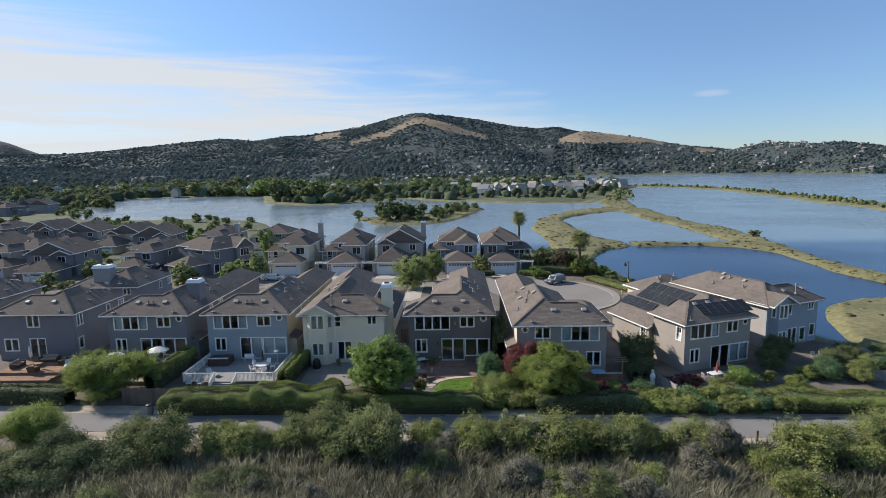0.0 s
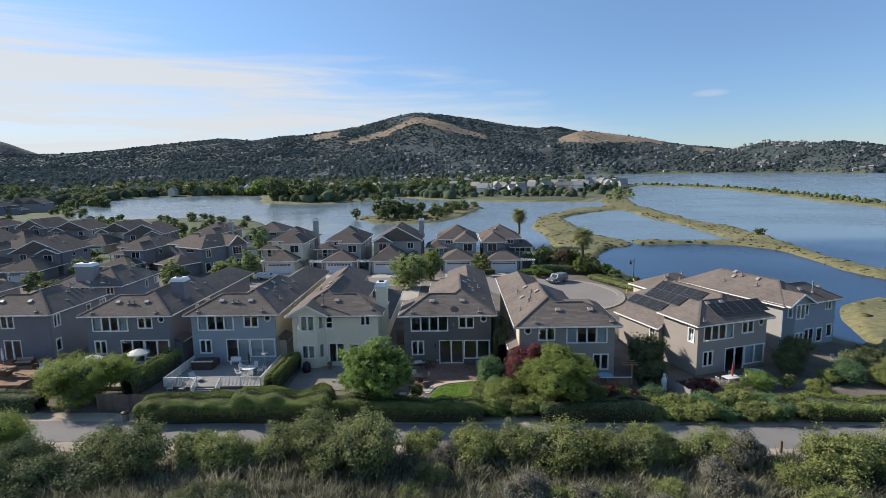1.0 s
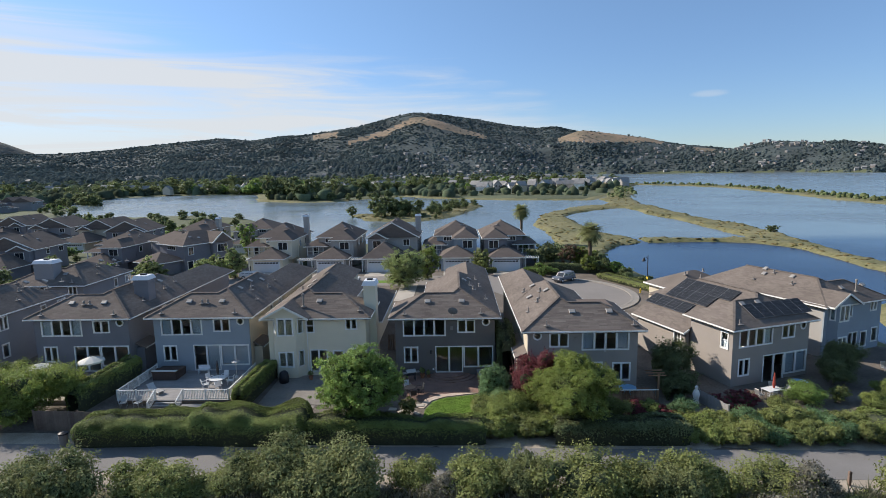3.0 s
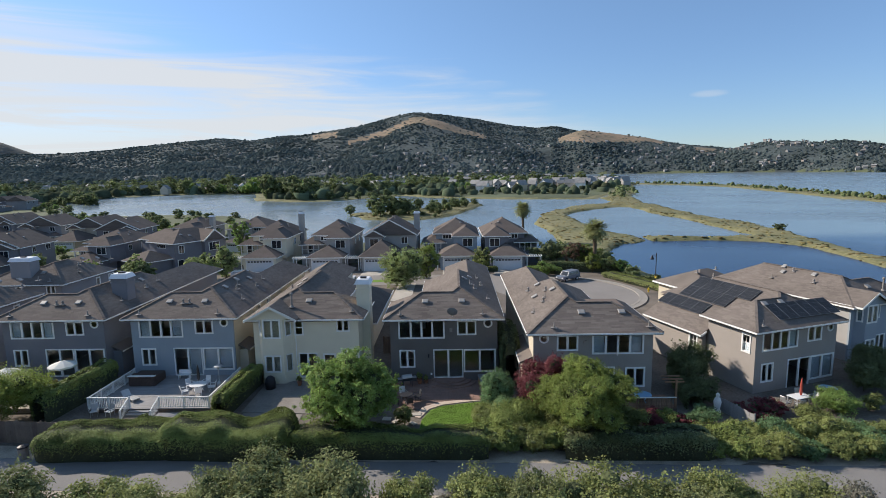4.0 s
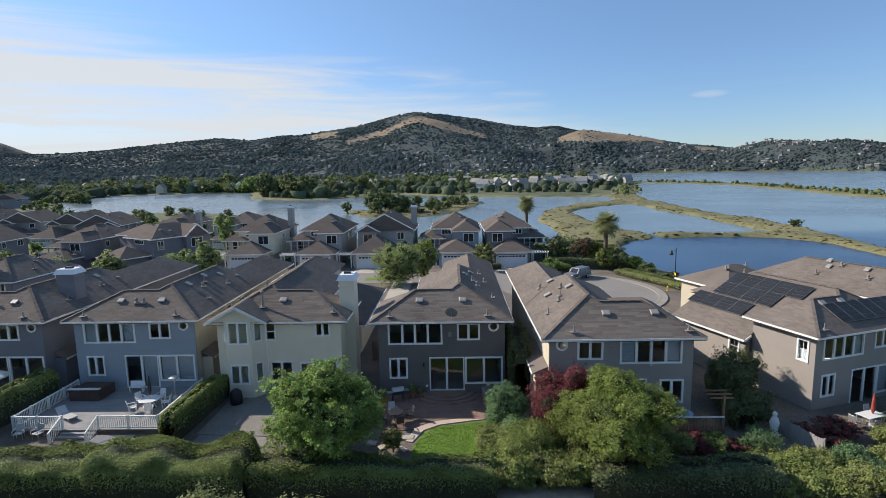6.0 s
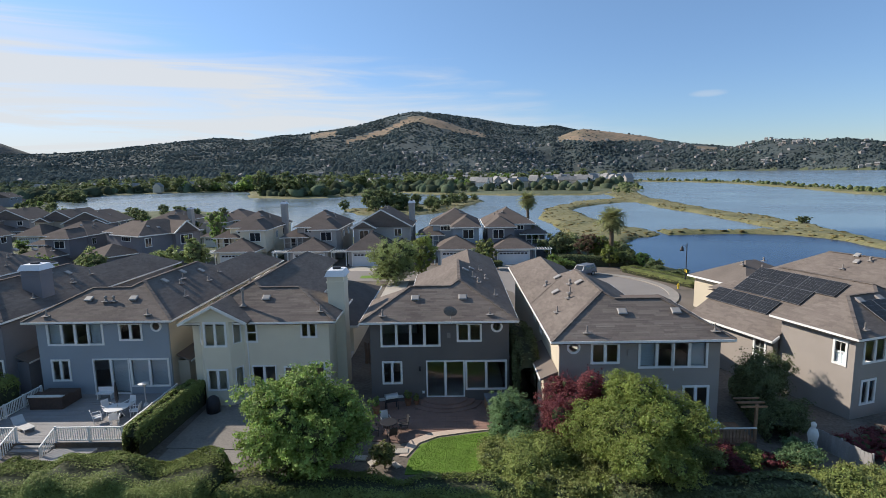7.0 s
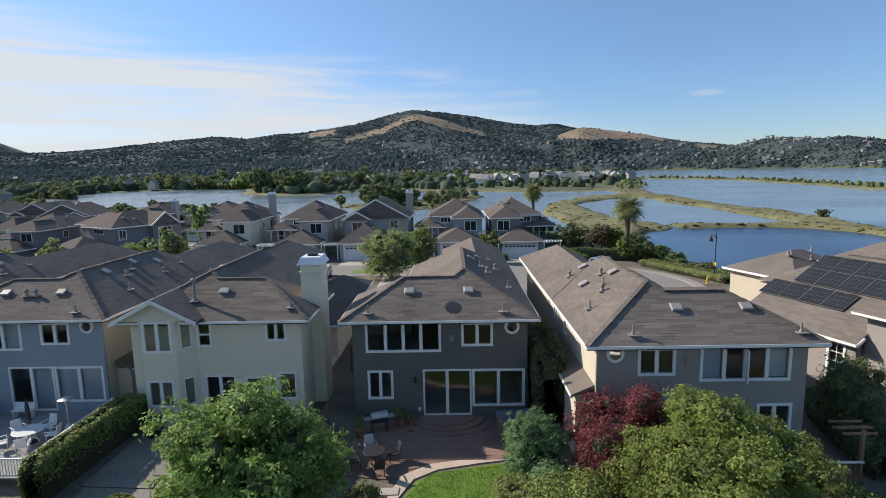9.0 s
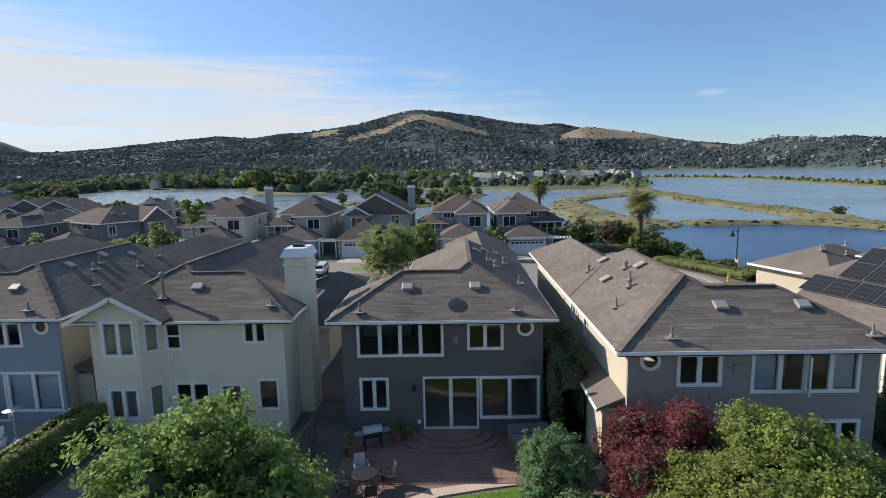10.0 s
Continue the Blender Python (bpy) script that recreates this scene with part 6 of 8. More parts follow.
def hedge(x0, y0, x1, y1, w, h, count, material, seed, label, leaf=0.17, lump=0.42):
    """A clipped hedge along a line: flat-sided with a bulging top, a dense skin of leaves over a solid inside coloured
    dark for shade.
    """
    rng = np.random.default_rng(seed)
    L, a = math.hypot(x1 - x0, y1 - y0), math.degrees(math.atan2(y1 - y0, x1 - x0))
    t = thing("hedge", pose(x0, y0, 0, 0, 0, a), label, "hedge")
    nb = max(6, int(L * 2.2))
    bumps = list(zip(rng.uniform(0, L, nb), rng.uniform(0.5, math.pi - 0.5, nb), rng.uniform(0.35, 1.25, nb), rng.uniform(-0.8, 1.1, nb)))

    def skin(s, th):
        """Point and outward way at length s and angle th across the section (0 front, pi back)."""
        k = 1 + lump * 0.2 * sum(b * np.exp(-((s - a_) / r) ** 2 - ((th - t_) * h / r) ** 2) for a_, t_, r, b in bumps)
        c, q = np.cos(th), np.sin(th)
        end = np.clip(np.minimum(s, L - s) / 0.7, 0.0, 1.0)
        e = 0.55 + 0.45 * np.sqrt(1 - (1 - end) ** 2)
        z = np.abs(q) ** 0.4 * h * k * e
        p = np.stack([s, -np.sign(c) * np.abs(c) ** 0.36 * w / 2 * k * e * (0.8 + 0.2 * np.minimum(1, z / (0.65 * h))), z], -1)
        d = np.stack([0 * s, -c, q], -1)
        return p, d
    n = int(count * 1.7)
    s = rng.uniform(0, L, n)
    u = rng.uniform(0, w + 2 * h, n)                 # spread evenly over front, top and back
    th = np.where(u < h, u / h * 0.8, np.where(u < h + w, 0.8 + (u - h) / w * (math.pi - 1.6), math.pi - 0.8 + (u - h - w) / h * 0.8))
    p, d = skin(s, th)
    p = p + d * (0.05 - 0.16 * rng.random(n) ** 2)[:, None] + rng.normal(0, 0.03, (n, 3))
    ok = (p[:, 2] > 0.02) & (rng.random(n) < np.where(u < h, 0.02 + 0.4 * (p[:, 2] / h) ** 3, 1.0))      # thinner low on the front, where the dark inside imitates shade
    p, d = p[ok], d[ok]
    part("foliage", leaf_mesh("foliage", p, d * 1.2 + np.array([0, 0, 0.2]), leaf, material, rng, 0.5), None, t)
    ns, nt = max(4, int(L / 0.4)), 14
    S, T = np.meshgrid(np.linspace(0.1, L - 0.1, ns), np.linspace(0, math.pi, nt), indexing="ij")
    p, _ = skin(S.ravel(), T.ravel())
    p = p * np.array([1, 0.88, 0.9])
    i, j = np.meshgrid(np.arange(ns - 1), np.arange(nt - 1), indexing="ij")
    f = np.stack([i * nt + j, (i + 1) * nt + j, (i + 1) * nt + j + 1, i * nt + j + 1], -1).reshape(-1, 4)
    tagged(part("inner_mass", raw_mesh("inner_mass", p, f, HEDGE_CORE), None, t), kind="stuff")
    return t


hedge(-29.2, 49.8, -19.5, 50.1, 3.3, 1.95, 38000, L_HEDGE, 21, "long clipped green hedge below a deck", leaf=0.1, lump=1.1)
hedge(-20.3, 50.1, -11.2, 49.7, 3.5, 2.15, 42000, L_HEDGE, 22, "rounded green hedge along the path", leaf=0.1, lump=1.2)
hedge(-11.5, 49.7, 2.4, 49.5, 2.3, 1.7, 24000, L_HEDGE, 23, "shaded green hedge along the path", leaf=0.11, lump=1.0)
# dark leaves put the olive-green tree's shade into this hedge's colour
hedge(7.4, 49.4, 17.5, 49.2, 2.3, 1.7, 12000, L_DARK, 25, "hedge with leaves darkened for a tree's shade", lump=0.6)
rng = np.random.default_rng(64)
for x0, x1, y, hh, mm, lab in ((2.0, 7.4, 50.8, 1.45, (L_SHRUB, L_HEDGE), "mixed green shrub beside the lawn and path"), (17.0, 21.8, 50.2, 1.1, (L_HEDGE, L_SHRUB), "yellow-green shrub by the white statue"), (22.2, 31.4, 50.0, 1.6, (L_SHRUB, L_SILVER, L_SHRUB), "loose flowering shrub beside the path")):
    k = 0
    x = x0
    while x < x1:
        for row in (0, 1):
            s_ = rng.uniform(0.85, 1.15)
            tree("shrub", x + rng.normal(0, 0.25) + 0.7 * row, y - 0.6 - 0.02 * x + 1.7 * row + rng.normal(0, 0.15), 0, hh * s_, 1.25 * s_, 0.12, 7500, mm[(k + row) % len(mm)], int(700 + 13 * x + row), lab, category="shrub", base=0.02, nlobes=13, trunk=0.05, spray=0.13, per_spray=30, group="shrubs along the path")
        x += rng.uniform(1.35, 1.75)
        k += 1
hedge(31.0, 49.7, 46.0, 48.8, 3.4, 1.35, 22000, L_HEDGE, 28, "thick green hedge beside the path", lump=0.7, leaf=0.14)
hedge(46.0, 49.2, 62.0, 47.6, 3.0, 1.3, 12000, L_HEDGE, 29, "green hedge at the end of the path", lump=0.7)
hedge(-52.0, 52.4, -40.0, 52.0, 2.4, 1.7, 10000, L_DARK, 30, "dark garden hedge near redwood steps")
hedge(-33.2, 54.5, -32.4, 63.0, 1.6, 2.4, 9000, L_HEDGE, 31, "tall clipped hedge between two gardens")
hedge(-18.9, 55.0, -18.5, 63.0, 1.35, 1.95, 12000, L_HEDGE, 32, "clipped hedge between deck and patio")
hedge(5.1, 60.8, 5.2, 69.0, 1.7, 4.4, 12000, L_DARK, 33, "tall narrow leafy screen between two houses")
hedge(19.3, 56.0, 20.6, 63.0, 1.8, 1.7, 7000, L_DARK, 34, "dark shrubbery between two houses")
hedge(36.5, 60.5, 39.0, 64.0, 2.4, 2.6, 6000, L_DARK, 35, "dark shrubs between houses")
hedge(27.5, 110.5, 33.5, 97.5, 3.2, 0.9, 8000, L_SHRUB, 36, "low planting along the pond's edge", leaf=0.22)
hedge(16.0, 117.5, 31.5, 113.6, 1.6, 1.7, 6000, L_DARK, 37, "dark clipped hedge beyond the turning circle", leaf=0.26, lump=0.35)
for k, (x, y, hh, sp, mm, lab) in enumerate(((18.0, 122, 5.5, 3.2, L_DARK, "dark green tree"), (21.5, 126, 4.5, 3.4, L_MID, "green spreading shrub"), (25.0, 120, 5.2, 2.6, L_OLIVE, "olive-green tree"), (28.5, 117.5, 4.0, 2.4, L_MID, "green shrub"), (31.0, 114.0, 2.6, 2.0, L_TREE, "bright green shrub"), (32.0, 110.0, 1.5, 1.7, L_MID, "rounded green shrub"), (22.0, 131, 4.0, 3.5, L_DARK, "dark shrub"), (17.5, 112.5, 2.6, 1.8, L_TREE, "bright garden shrub"), (34.0, 105.5, 1.1, 1.6, L_DARK, "dark shrub"), (29.0, 126.0, 3.0, 2.5, L_OLIVE, "olive-green shrub"), (15.5, 129, 6.5, 3.0, L_DARK, "dark dense tree"), (35.5, 101.5, 1.0, 1.5, L_MID, "low green shrub"), (26.0, 114.2, 3.8, 2.2, L_OLIVE, "olive-green shrub below a palm"), (28.6, 113.6, 3.2, 1.8, L_MID, "green shrub below a palm"))):
    tree("shrub", x, y, 0, hh, sp, 0.34, 2600, mm, 140 + k, lab + " between the street and the pond", category="shrub", base=0.03, nlobes=12, trunk=0.1, spray=0.12, group="planting by the pond")
hedge(36.5, 100.0, 48.0, 80.0, 2.0, 1.0, 5000, L_DARK, 38, "low dark planting by the water", leaf=0.22)
hedge(45.5, 58.0, 53.0, 56.0, 2.6, 2.2, 7000, L_SILVER, 39, "grey-green shrubs behind a board fence", lump=0.4)
hedge(4.0, 116.5, 8.5, 116.5, 1.2, 1.0, 1500, L_SHRUB, 40, "low shrubs beside a driveway", leaf=0.2)
hedge(13.8, 116.5, 20.0, 113.0, 1.8, 1.1, 2500, L_TREE, 41, "low bright planting beside the turning circle", leaf=0.2)

tree("shrub", -37.3, 43.3, 0, 3.7, 2.6, 0.11, 42000, L_OLIVE, 46, "large rounded yellow-green shrub beside the path", category="shrub", base=0.02, nlobes=16, trunk=0.08, spray=0.1, per_spray=24)

# loose shrubs in the gardens above the path
for k, (x, y, hh, sp, mm, lab) in enumerate((
        (5.4, 53.4, 2.3, 1.9, L_HEDGE, "leafy green shrub below the plum tree"), (7.4, 53.0, 2.0, 1.6, L_SHRUB, "loose green shrub under the olive-green tree"), (10.9, 53.2, 1.5, 1.3, L_HEDGE, "green shrub under the olive-green tree"), (12.9, 53.4, 1.7, 1.5, L_SHRUB, "loose shrub below the side deck"),
        (15.0, 53.6, 1.2, 1.1, L_RED, "low dark red shrub below the side deck"), (16.3, 54.0, 1.2, 1.0, L_HEDGE, "low green shrub below the side deck"), (8.0, 50.8, 1.9, 1.5, L_HEDGE, "green shrub closing a gap in the hedge"), (9.6, 50.5, 1.8, 1.4, L_DARK, "dark shrub closing a gap in the hedge"),
        (2.6, 54.0, 1.8, 1.5, L_SHRUB, "loose green shrub on the lawn's edge"), (3.9, 52.7, 2.2, 1.8, L_HEDGE, "leafy green shrub above the path"), (3.9, 54.9, 1.9, 1.5, L_SILVER, "grey-green shrub beside the lawn"),
        (-3.9, 53.9, 1.5, 0.8, L_SHRUB, "yellowish upright shrub beside the stones"), (19.7, 59.4, 4.2, 1.5, L_DARK, "tall dark shrub beside the trellis"), (21.9, 61.8, 4.0, 1.5, L_DARK, "tall dark shrub against the side wall"),
        (20.6, 57.2, 2.6, 1.4, L_DARK, "dark shrub behind the statue"), (18.9, 53.6, 1.5, 1.2, L_SILVER, "pale flowering shrub beside the statue"), (30.3, 55.6, 1.7, 1.6, L_TREE, "bright yellow-green shrub by the terrace"),
        (33.3, 55.8, 1.5, 0.9, L_SHRUB, "straw-green shrub on the terrace's edge"), (37.2, 61.2, 3.4, 2.0, L_DARK, "dark spreading shrub beside the pond house"), (35.2, 59.4, 2.6, 1.6, L_DARK, "dark rounded shrub beside the pond house"),
        (40.4, 57.4, 2.3, 1.9, L_SILVER, "grey-green shrub behind the board fence"), (42.9, 56.2, 2.1, 1.7, L_SHRUB, "green shrub behind the board fence"), (38.0, 57.0, 1.4, 1.1, L_HEDGE, "low green shrub in a bare bed"),
        (45.2, 57.8, 1.6, 1.5, L_HEDGE, "green shrub behind the board fence"), (27.4, 54.2, 1.3, 1.1, L_SHRUB, "low loose shrub below the terrace"), (35.5, 54.4, 1.3, 1.3, L_HEDGE, "low green shrub above the hedge"), (44.0, 61.2, 1.8, 1.5, L_DARK, "dark low shrub before the pond house"), (47.0, 62.8, 2.0, 1.7, L_DARK, "dark low shrub before the pond house"), (49.6, 60.6, 1.7, 1.7, L_HEDGE, "green low shrub at the marsh's edge"), (47.2, 59.6, 1.5, 1.5, L_SHRUB, "loose green shrub at the marsh's edge"), (51.0, 63.4, 1.6, 1.6, L_DARK, "dark low shrub at the marsh's edge"), (50.5, 57.6, 1.6, 1.6, L_HEDGE, "green low shrub behind the fence"),
        (-42.6, 57.4, 2.6, 1.5, L_SHRUB, "yellow-green shrub beside the redwood screen"), (-42.9, 60.6, 3.2, 1.5, L_HEDGE, "green shrub between two gardens"))):
    tree("shrub", x, y, 0, hh, sp, 0.11, int(5200 * sp * sp), mm, 240 + k, lab, category="shrub", base=0.03, nlobes=10, trunk=0.05, spray=0.13, per_spray=30, group="garden shrubs")

# shrubs of the bank in front of the path: a few kinds, set out many times
KINDS = []
for k, (hh, sp, material, lab) in enumerate([(2.4, 1.7, L_SHRUB, "rounded green coastal shrub"), (2.8, 1.5, L_BANK, "tall olive-green coastal shrub"), (1.9, 1.6, L_SHRUB, "low dense green shrub"), (2.2, 1.4, L_SAGE, "greyish coastal shrub"), (3.0, 2.4, L_SHRUB, "broad yellow-green shrub"), (2.0, 1.9, L_DARK, "low dark green shrub")]):
    KINDS.append(tree("shrub", -300 - 8 * k, 20, 0, hh, sp, 0.13, 10000, material, 60 + k, lab + " on the bank before the path", category="shrub", base=0.02, nlobes=14, trunk=0.05, spray=0.17, per_spray=36, group="shrubs on the bank"))
rng = np.random.default_rng(9)
place = [(-35.0, 38.0, 5, 1.0), (-33, 41.5, 5, 0.9), (-30.0, 39.0, 5, 1.0), (-27.0, 41.6, 1, 1.0), (-26.5, 38.6, 5, 1.1), (-23.5, 40.2, 1, 1.1), (-20.5, 42.0, 2, 1.0), (-18.0, 41.5, 0, 0.95), (-15.0, 42.0, 2, 1.0), (-12.8, 42.2, 1, 0.9), (-10.8, 42.4, 1, 1.15), (-9.6, 40.2, 1, 1.1), (-7.6, 42.2, 1, 1.2), (-6.2, 40.2, 1, 1.2), (-2.6, 43.2, 2, 0.85), (-0.5, 41.5, 3, 0.8),
         (1.3, 42.4, 0, 1.05), (3.2, 43.0, 2, 0.7), (4.6, 41.8, 1, 0.9), (7.6, 41.0, 4, 1.05), (10.5, 41.2, 0, 1.15), (12.6, 40.0, 1, 0.85), (14.0, 42.2, 0, 0.9), (16.3, 42.0, 2, 0.9), (19.5, 41.6, 4, 0.85), (21.2, 40.6, 3, 1.0), (26.5, 39.6, 0, 1.1), (29.4, 41.0, 0, 0.9), (30.8, 39.2, 2, 1.1), (34.0, 40.8, 4, 0.9), (37.5, 40.5, 0, 1.0), (40.5, 40.0, 2, 1.1), (-42, 38.5, 5, 1.2), (-46, 41.0, 5, 1.0), (-50.0, 42.5, 1, 1.0), (44.0, 38.5, 4, 0.9), (48.0, 40.0, 0, 1.0)]
for i in range(34):
    px_ = rng.uniform(-44, 42)
    place.append((px_, rng.uniform(29.5, 38.5), int(rng.choice([5, 5, 3, 1]) if px_ < -6 else rng.choice([0, 2, 3, 3, 1])), rng.uniform(0.55, 1.0)))
for k, (x, y, v, s) in enumerate(place):
    o = copy_thing(KINDS[v], pose(x, y, 0, 0, 0, (k * 73) % 360))
    s *= 1.2
    o.scale = (s, s * (0.9 + 0.2 * ((k * 7) % 5) / 4), s * (0.85 + 0.3 * ((k * 3) % 4) / 3))
for k, o in enumerate(KINDS):
    o.matrix_basis = pose([-55, -58, 52, 55, 58, -30][k], [40, 37, 39, 42, 38, 35.5][k], 0)

# grey dry brush between the shrubs
N = 8500
c = np.stack([rng.uniform(-48, 46, N), rng.uniform(27, 41.8, N)], 1)
keep = rng.random(N) < np.where(c[:, 1] < 38, 1.0, 0.45)
c = c[keep]
n = len(c)
K = 34
root = np.repeat(c, K, 0) + rng.normal(0, 0.22, (n * K, 2))
hgt = np.repeat(rng.uniform(0.7, 1.7, n), K) * rng.uniform(0.6, 1.1, n * K)
lean = rng.normal(0, 0.34, (n * K, 2)) + np.array([0.10, -0.03])
wd = rng.uniform(0.008, 0.022, n * K)
ang = rng.uniform(0, 3.14, n * K)
dx = np.stack([np.cos(ang), np.sin(ang)], 1) * wd[:, None]
z0 = np.zeros(n * K)
mid = root + lean * hgt[:, None] * 0.45
tip = root + lean * hgt[:, None] * 1.1
v = np.stack([np.column_stack([root, z0]), np.column_stack([mid + dx * 2.4, hgt * 0.6]), np.column_stack([tip, hgt]), np.column_stack([mid - dx * 2.4, hgt * 0.6])], 1).reshape(-1, 3)
tagged(new("dry_brush", raw_mesh("dry_brush", v, np.arange(4 * n * K).reshape(-1, 4), L_BRUSH)), "grey-green dry brush covering the bank", "brush", kind="stuff")


# palms
def palm(x, y, z, height, seed, label):
    rng = np.random.default_rng(seed)
    t = thing("palm_tree", pose(x, y, z), label, "palm")
    part("trunk", Geo().tube([(0, 0, -0.3), (0.1, 0, height * 0.5), (0.05, 0.1, height)], [0.42, 0.34, 0.4], 10), BARK, t, smooth=True)
    V, F = [], []
    for k in range(210):
        a, el = rng.uniform(0, 6.28), math.asin(rng.uniform(-0.96, 0.97))
        L = rng.uniform(2.2, 3.2)
        d = np.array([math.cos(a), math.sin(a)])
        pts = []
        for i in range(7):
            s = i / 6 * L
            drop = 0.10 * s * s * (1.0 if el > -0.3 else 0.4)
            pts.append(np.array([d[0] * s * math.cos(el), d[1] * s * math.cos(el), height + s * math.sin(el) - drop]))
        side = np.array([-d[1], d[0], 0])
        for i in range(1, 7):
            for sg in (-1, 1):
                for q in range(2):
                    b = pts[i - 1] + (pts[i] - pts[i - 1]) * q / 2
                    ln = 0.95 * math.sin(math.pi * min(0.95, (i + 0.8) / 7.5))
                    tip = b + side * sg * ln + (pts[i] - pts[i - 1]) * 0.8 + np.array([0, 0, -0.25 * ln])
                    k0 = len(V)
                    V += [b, b + (pts[i] - pts[i - 1]) * 0.28, tip]
                    F.append((k0, k0 + 1, k0 + 2))
    part("crown", raw_mesh("crown", np.array(V), np.array(F), L_PALM), None, t)


palm(26.8, 116.6, -0.2, 8.3, 1, "fan palm at the pond's edge")
palm(18.7, 160.0, -0.3, 9.3, 2, "fan palm beside the lagoon")

tree("tree", 23.4, 118.5, 0, 5.6, 2.4, 0.26, 5000, leafy("bronze_leaves", (0.15, 0.10, 0.07), vary=0.3), 45, "bronze-leaved tree beside the turning circle", base=0.2, nlobes=12)

# trees on the far shore, the island and along the spit
rng = np.random.default_rng(31)
MID = [tree("tree", 0, 0, 0, 11, 5.5, 0.85, 2500, L_MID, 90 + k, lab, nlobes=12, base=-0.12, trunk=0.3, spray=0.14, group="trees on the far shore") for k, lab in enumerate(["round-headed green tree on the far shore", "broad green tree on the far shore"])]
MID += [tree("tree", 0, 0, 0, 13, 4.9, 0.85, 2500, L_MID, 95, "dark dense tree on the far shore", nlobes=12, base=-0.12, trunk=0.3, spray=0.14, group="trees on the far shore"),
        tree("tree", 0, 0, 0, 10, 5.0, 0.8, 2500, L_TREE, 96, "light green tree on the far shore", nlobes=12, base=-0.12, trunk=0.3, spray=0.14, group="trees on the far shore")]
far = []
for x0, y0, x1, y1, n, kinds, s in [(-340, 505, -300, 560, 6, (0, 1), 1.0), (-300, 560, -200, 545, 12, (3, 0, 1), 1.25), (-205, 540, -180, 540, 4, (3,), 1.5), (-146, 425, -98, 402, 9, (2, 2, 1), 1.3), (-105, 465, -60, 470, 7, (2, 1, 0), 1.3), (-95, 398, -45, 412, 7, (1, 0), 0.6), (-262, 352, -222, 322, 8, (0, 3), 0.4), (-285, 400, -262, 372, 7, (0, 3, 1), 0.45), (-70, 500, -20, 520, 8, (3, 0, 1), 1.2), (-20, 520, 30, 540, 8, (0, 3), 0.9), (-38, 254, -20, 258, 8, (2, 2, 1), 0.8), (-46, 262, -45, 262, 1, (2,), 0.5), (-16, 250, 10, 318, 16, (2, 0, 1), 0.4), (-30, 274, 4, 322, 14, (2, 0, 1), 0.42), (-26, 246, -6, 254, 9, (2, 0), 0.26), (-152, 212, -92, 196, 26, (2, 0, 2), 0.42),
                                       (60, 510, 160, 600, 26, (0, 3, 1), 0.6), (10, 462, 165, 545, 26, (0, 3, 1), 0.32), (-430, 520, -340, 560, 8, (0, 1, 2), 1.1), (-330, 470, -250, 385, 22, (0, 1, 2), 0.7), (-360, 420, -270, 350, 14, (0, 3, 2), 0.6), (-240, 322, -205, 290, 6, (0, 1), 0.3), (205, 670, 200, 760, 3, (2,), 0.9), (-200, 620, 150, 640, 26, (0, 1, 2, 3), 1.3), (-420, 640, -200, 680, 18, (0, 1, 2), 1.4)]:
    for i in range(n):
        t_ = (i + rng.uniform(0.1, 0.9)) / n
        far.append((x0 + (x1 - x0) * t_ + rng.normal(0, 2.0), y0 + (y1 - y0) * t_ + rng.normal(0, 3), int(rng.choice(kinds)), s * rng.uniform(0.75, 1.2)))
used, beyond = set(), []
for x, y, v, s in far:
    zz = max(-0.9, ground_z(x, y)) - 0.1
    if y > 452:
        beyond.append((x, y, zz, v, s))
        continue
    if v in used:
        o = copy_thing(MID[v], pose(x, y, zz, 0, 0, rng.uniform(0, 360)))
    else:
        o = MID[v]
        o.matrix_basis = pose(x, y, zz)
        used.add(v)
    o.scale = (s, s, s * rng.uniform(0.85, 1.1))
# the trees past the water grow into one belt
CROWNS = []
for o in MID:
    me = [c for c in o.children if c.name.startswith("crown")][0].data
    co, ix = np.empty(len(me.vertices) * 3), np.empty(len(me.loops), int)
    me.vertices.foreach_get("co", co)
    me.loops.foreach_get("vertex_index", ix)
    CROWNS.append((co.reshape(-1, 3), ix.reshape(len(me.polygons), -1)))
V, F, slot, base_ = [], [], [], 0
for x, y, zz, v, s in beyond:
    co, ix = CROWNS[v]
    a = rng.uniform(0, 6.28)
    turn = np.array([(math.cos(a), -math.sin(a), 0), (math.sin(a), math.cos(a), 0), (0, 0, rng.uniform(0.85, 1.1))])
    V.append(co @ turn.T * s + np.array([x, y, zz]))
    F.append(ix + base_)
    slot.append(np.full(len(ix), 1 if v == 3 else 0))
    base_ += len(co)
me = raw_mesh("tree_belt", np.concatenate(V), np.concatenate(F), L_MID)
me.materials.append(L_TREE)
me.polygons.foreach_set("material_index", np.concatenate(slot).astype(np.int32))
tagged(new("tree_belt", me), "belt of green trees along the far shore", "trees", kind="stuff")
# low bushes along levees and spit
P = []
for k in (0, 1):
    line = BANKS[k][1]
    for i in range(len(line) - 1):
        for q in range(40):
            t_ = rng.random()
            P.append((line[i][0] + (line[i + 1][0] - line[i][0]) * t_ + rng.normal(0, 4), line[i][1] + (line[i + 1][1] - line[i][1]) * t_ + rng.normal(0, 5)))
xy = np.array(P)
woods("spit_bushes", xy, np.full(len(xy), -0.6), rng.uniform(0.6, 2.0, len(xy)), rng.uniform(0.6, 1.0, len(xy)), L_MID, "low bushes along the far spit")
tree("shrub", 97.3, 176, -0.4, 2.6, 1.9, 0.3, 2500, L_DARK, 44, "lone dark bush on the levee", category="shrub", base=0.02, trunk=0.08)

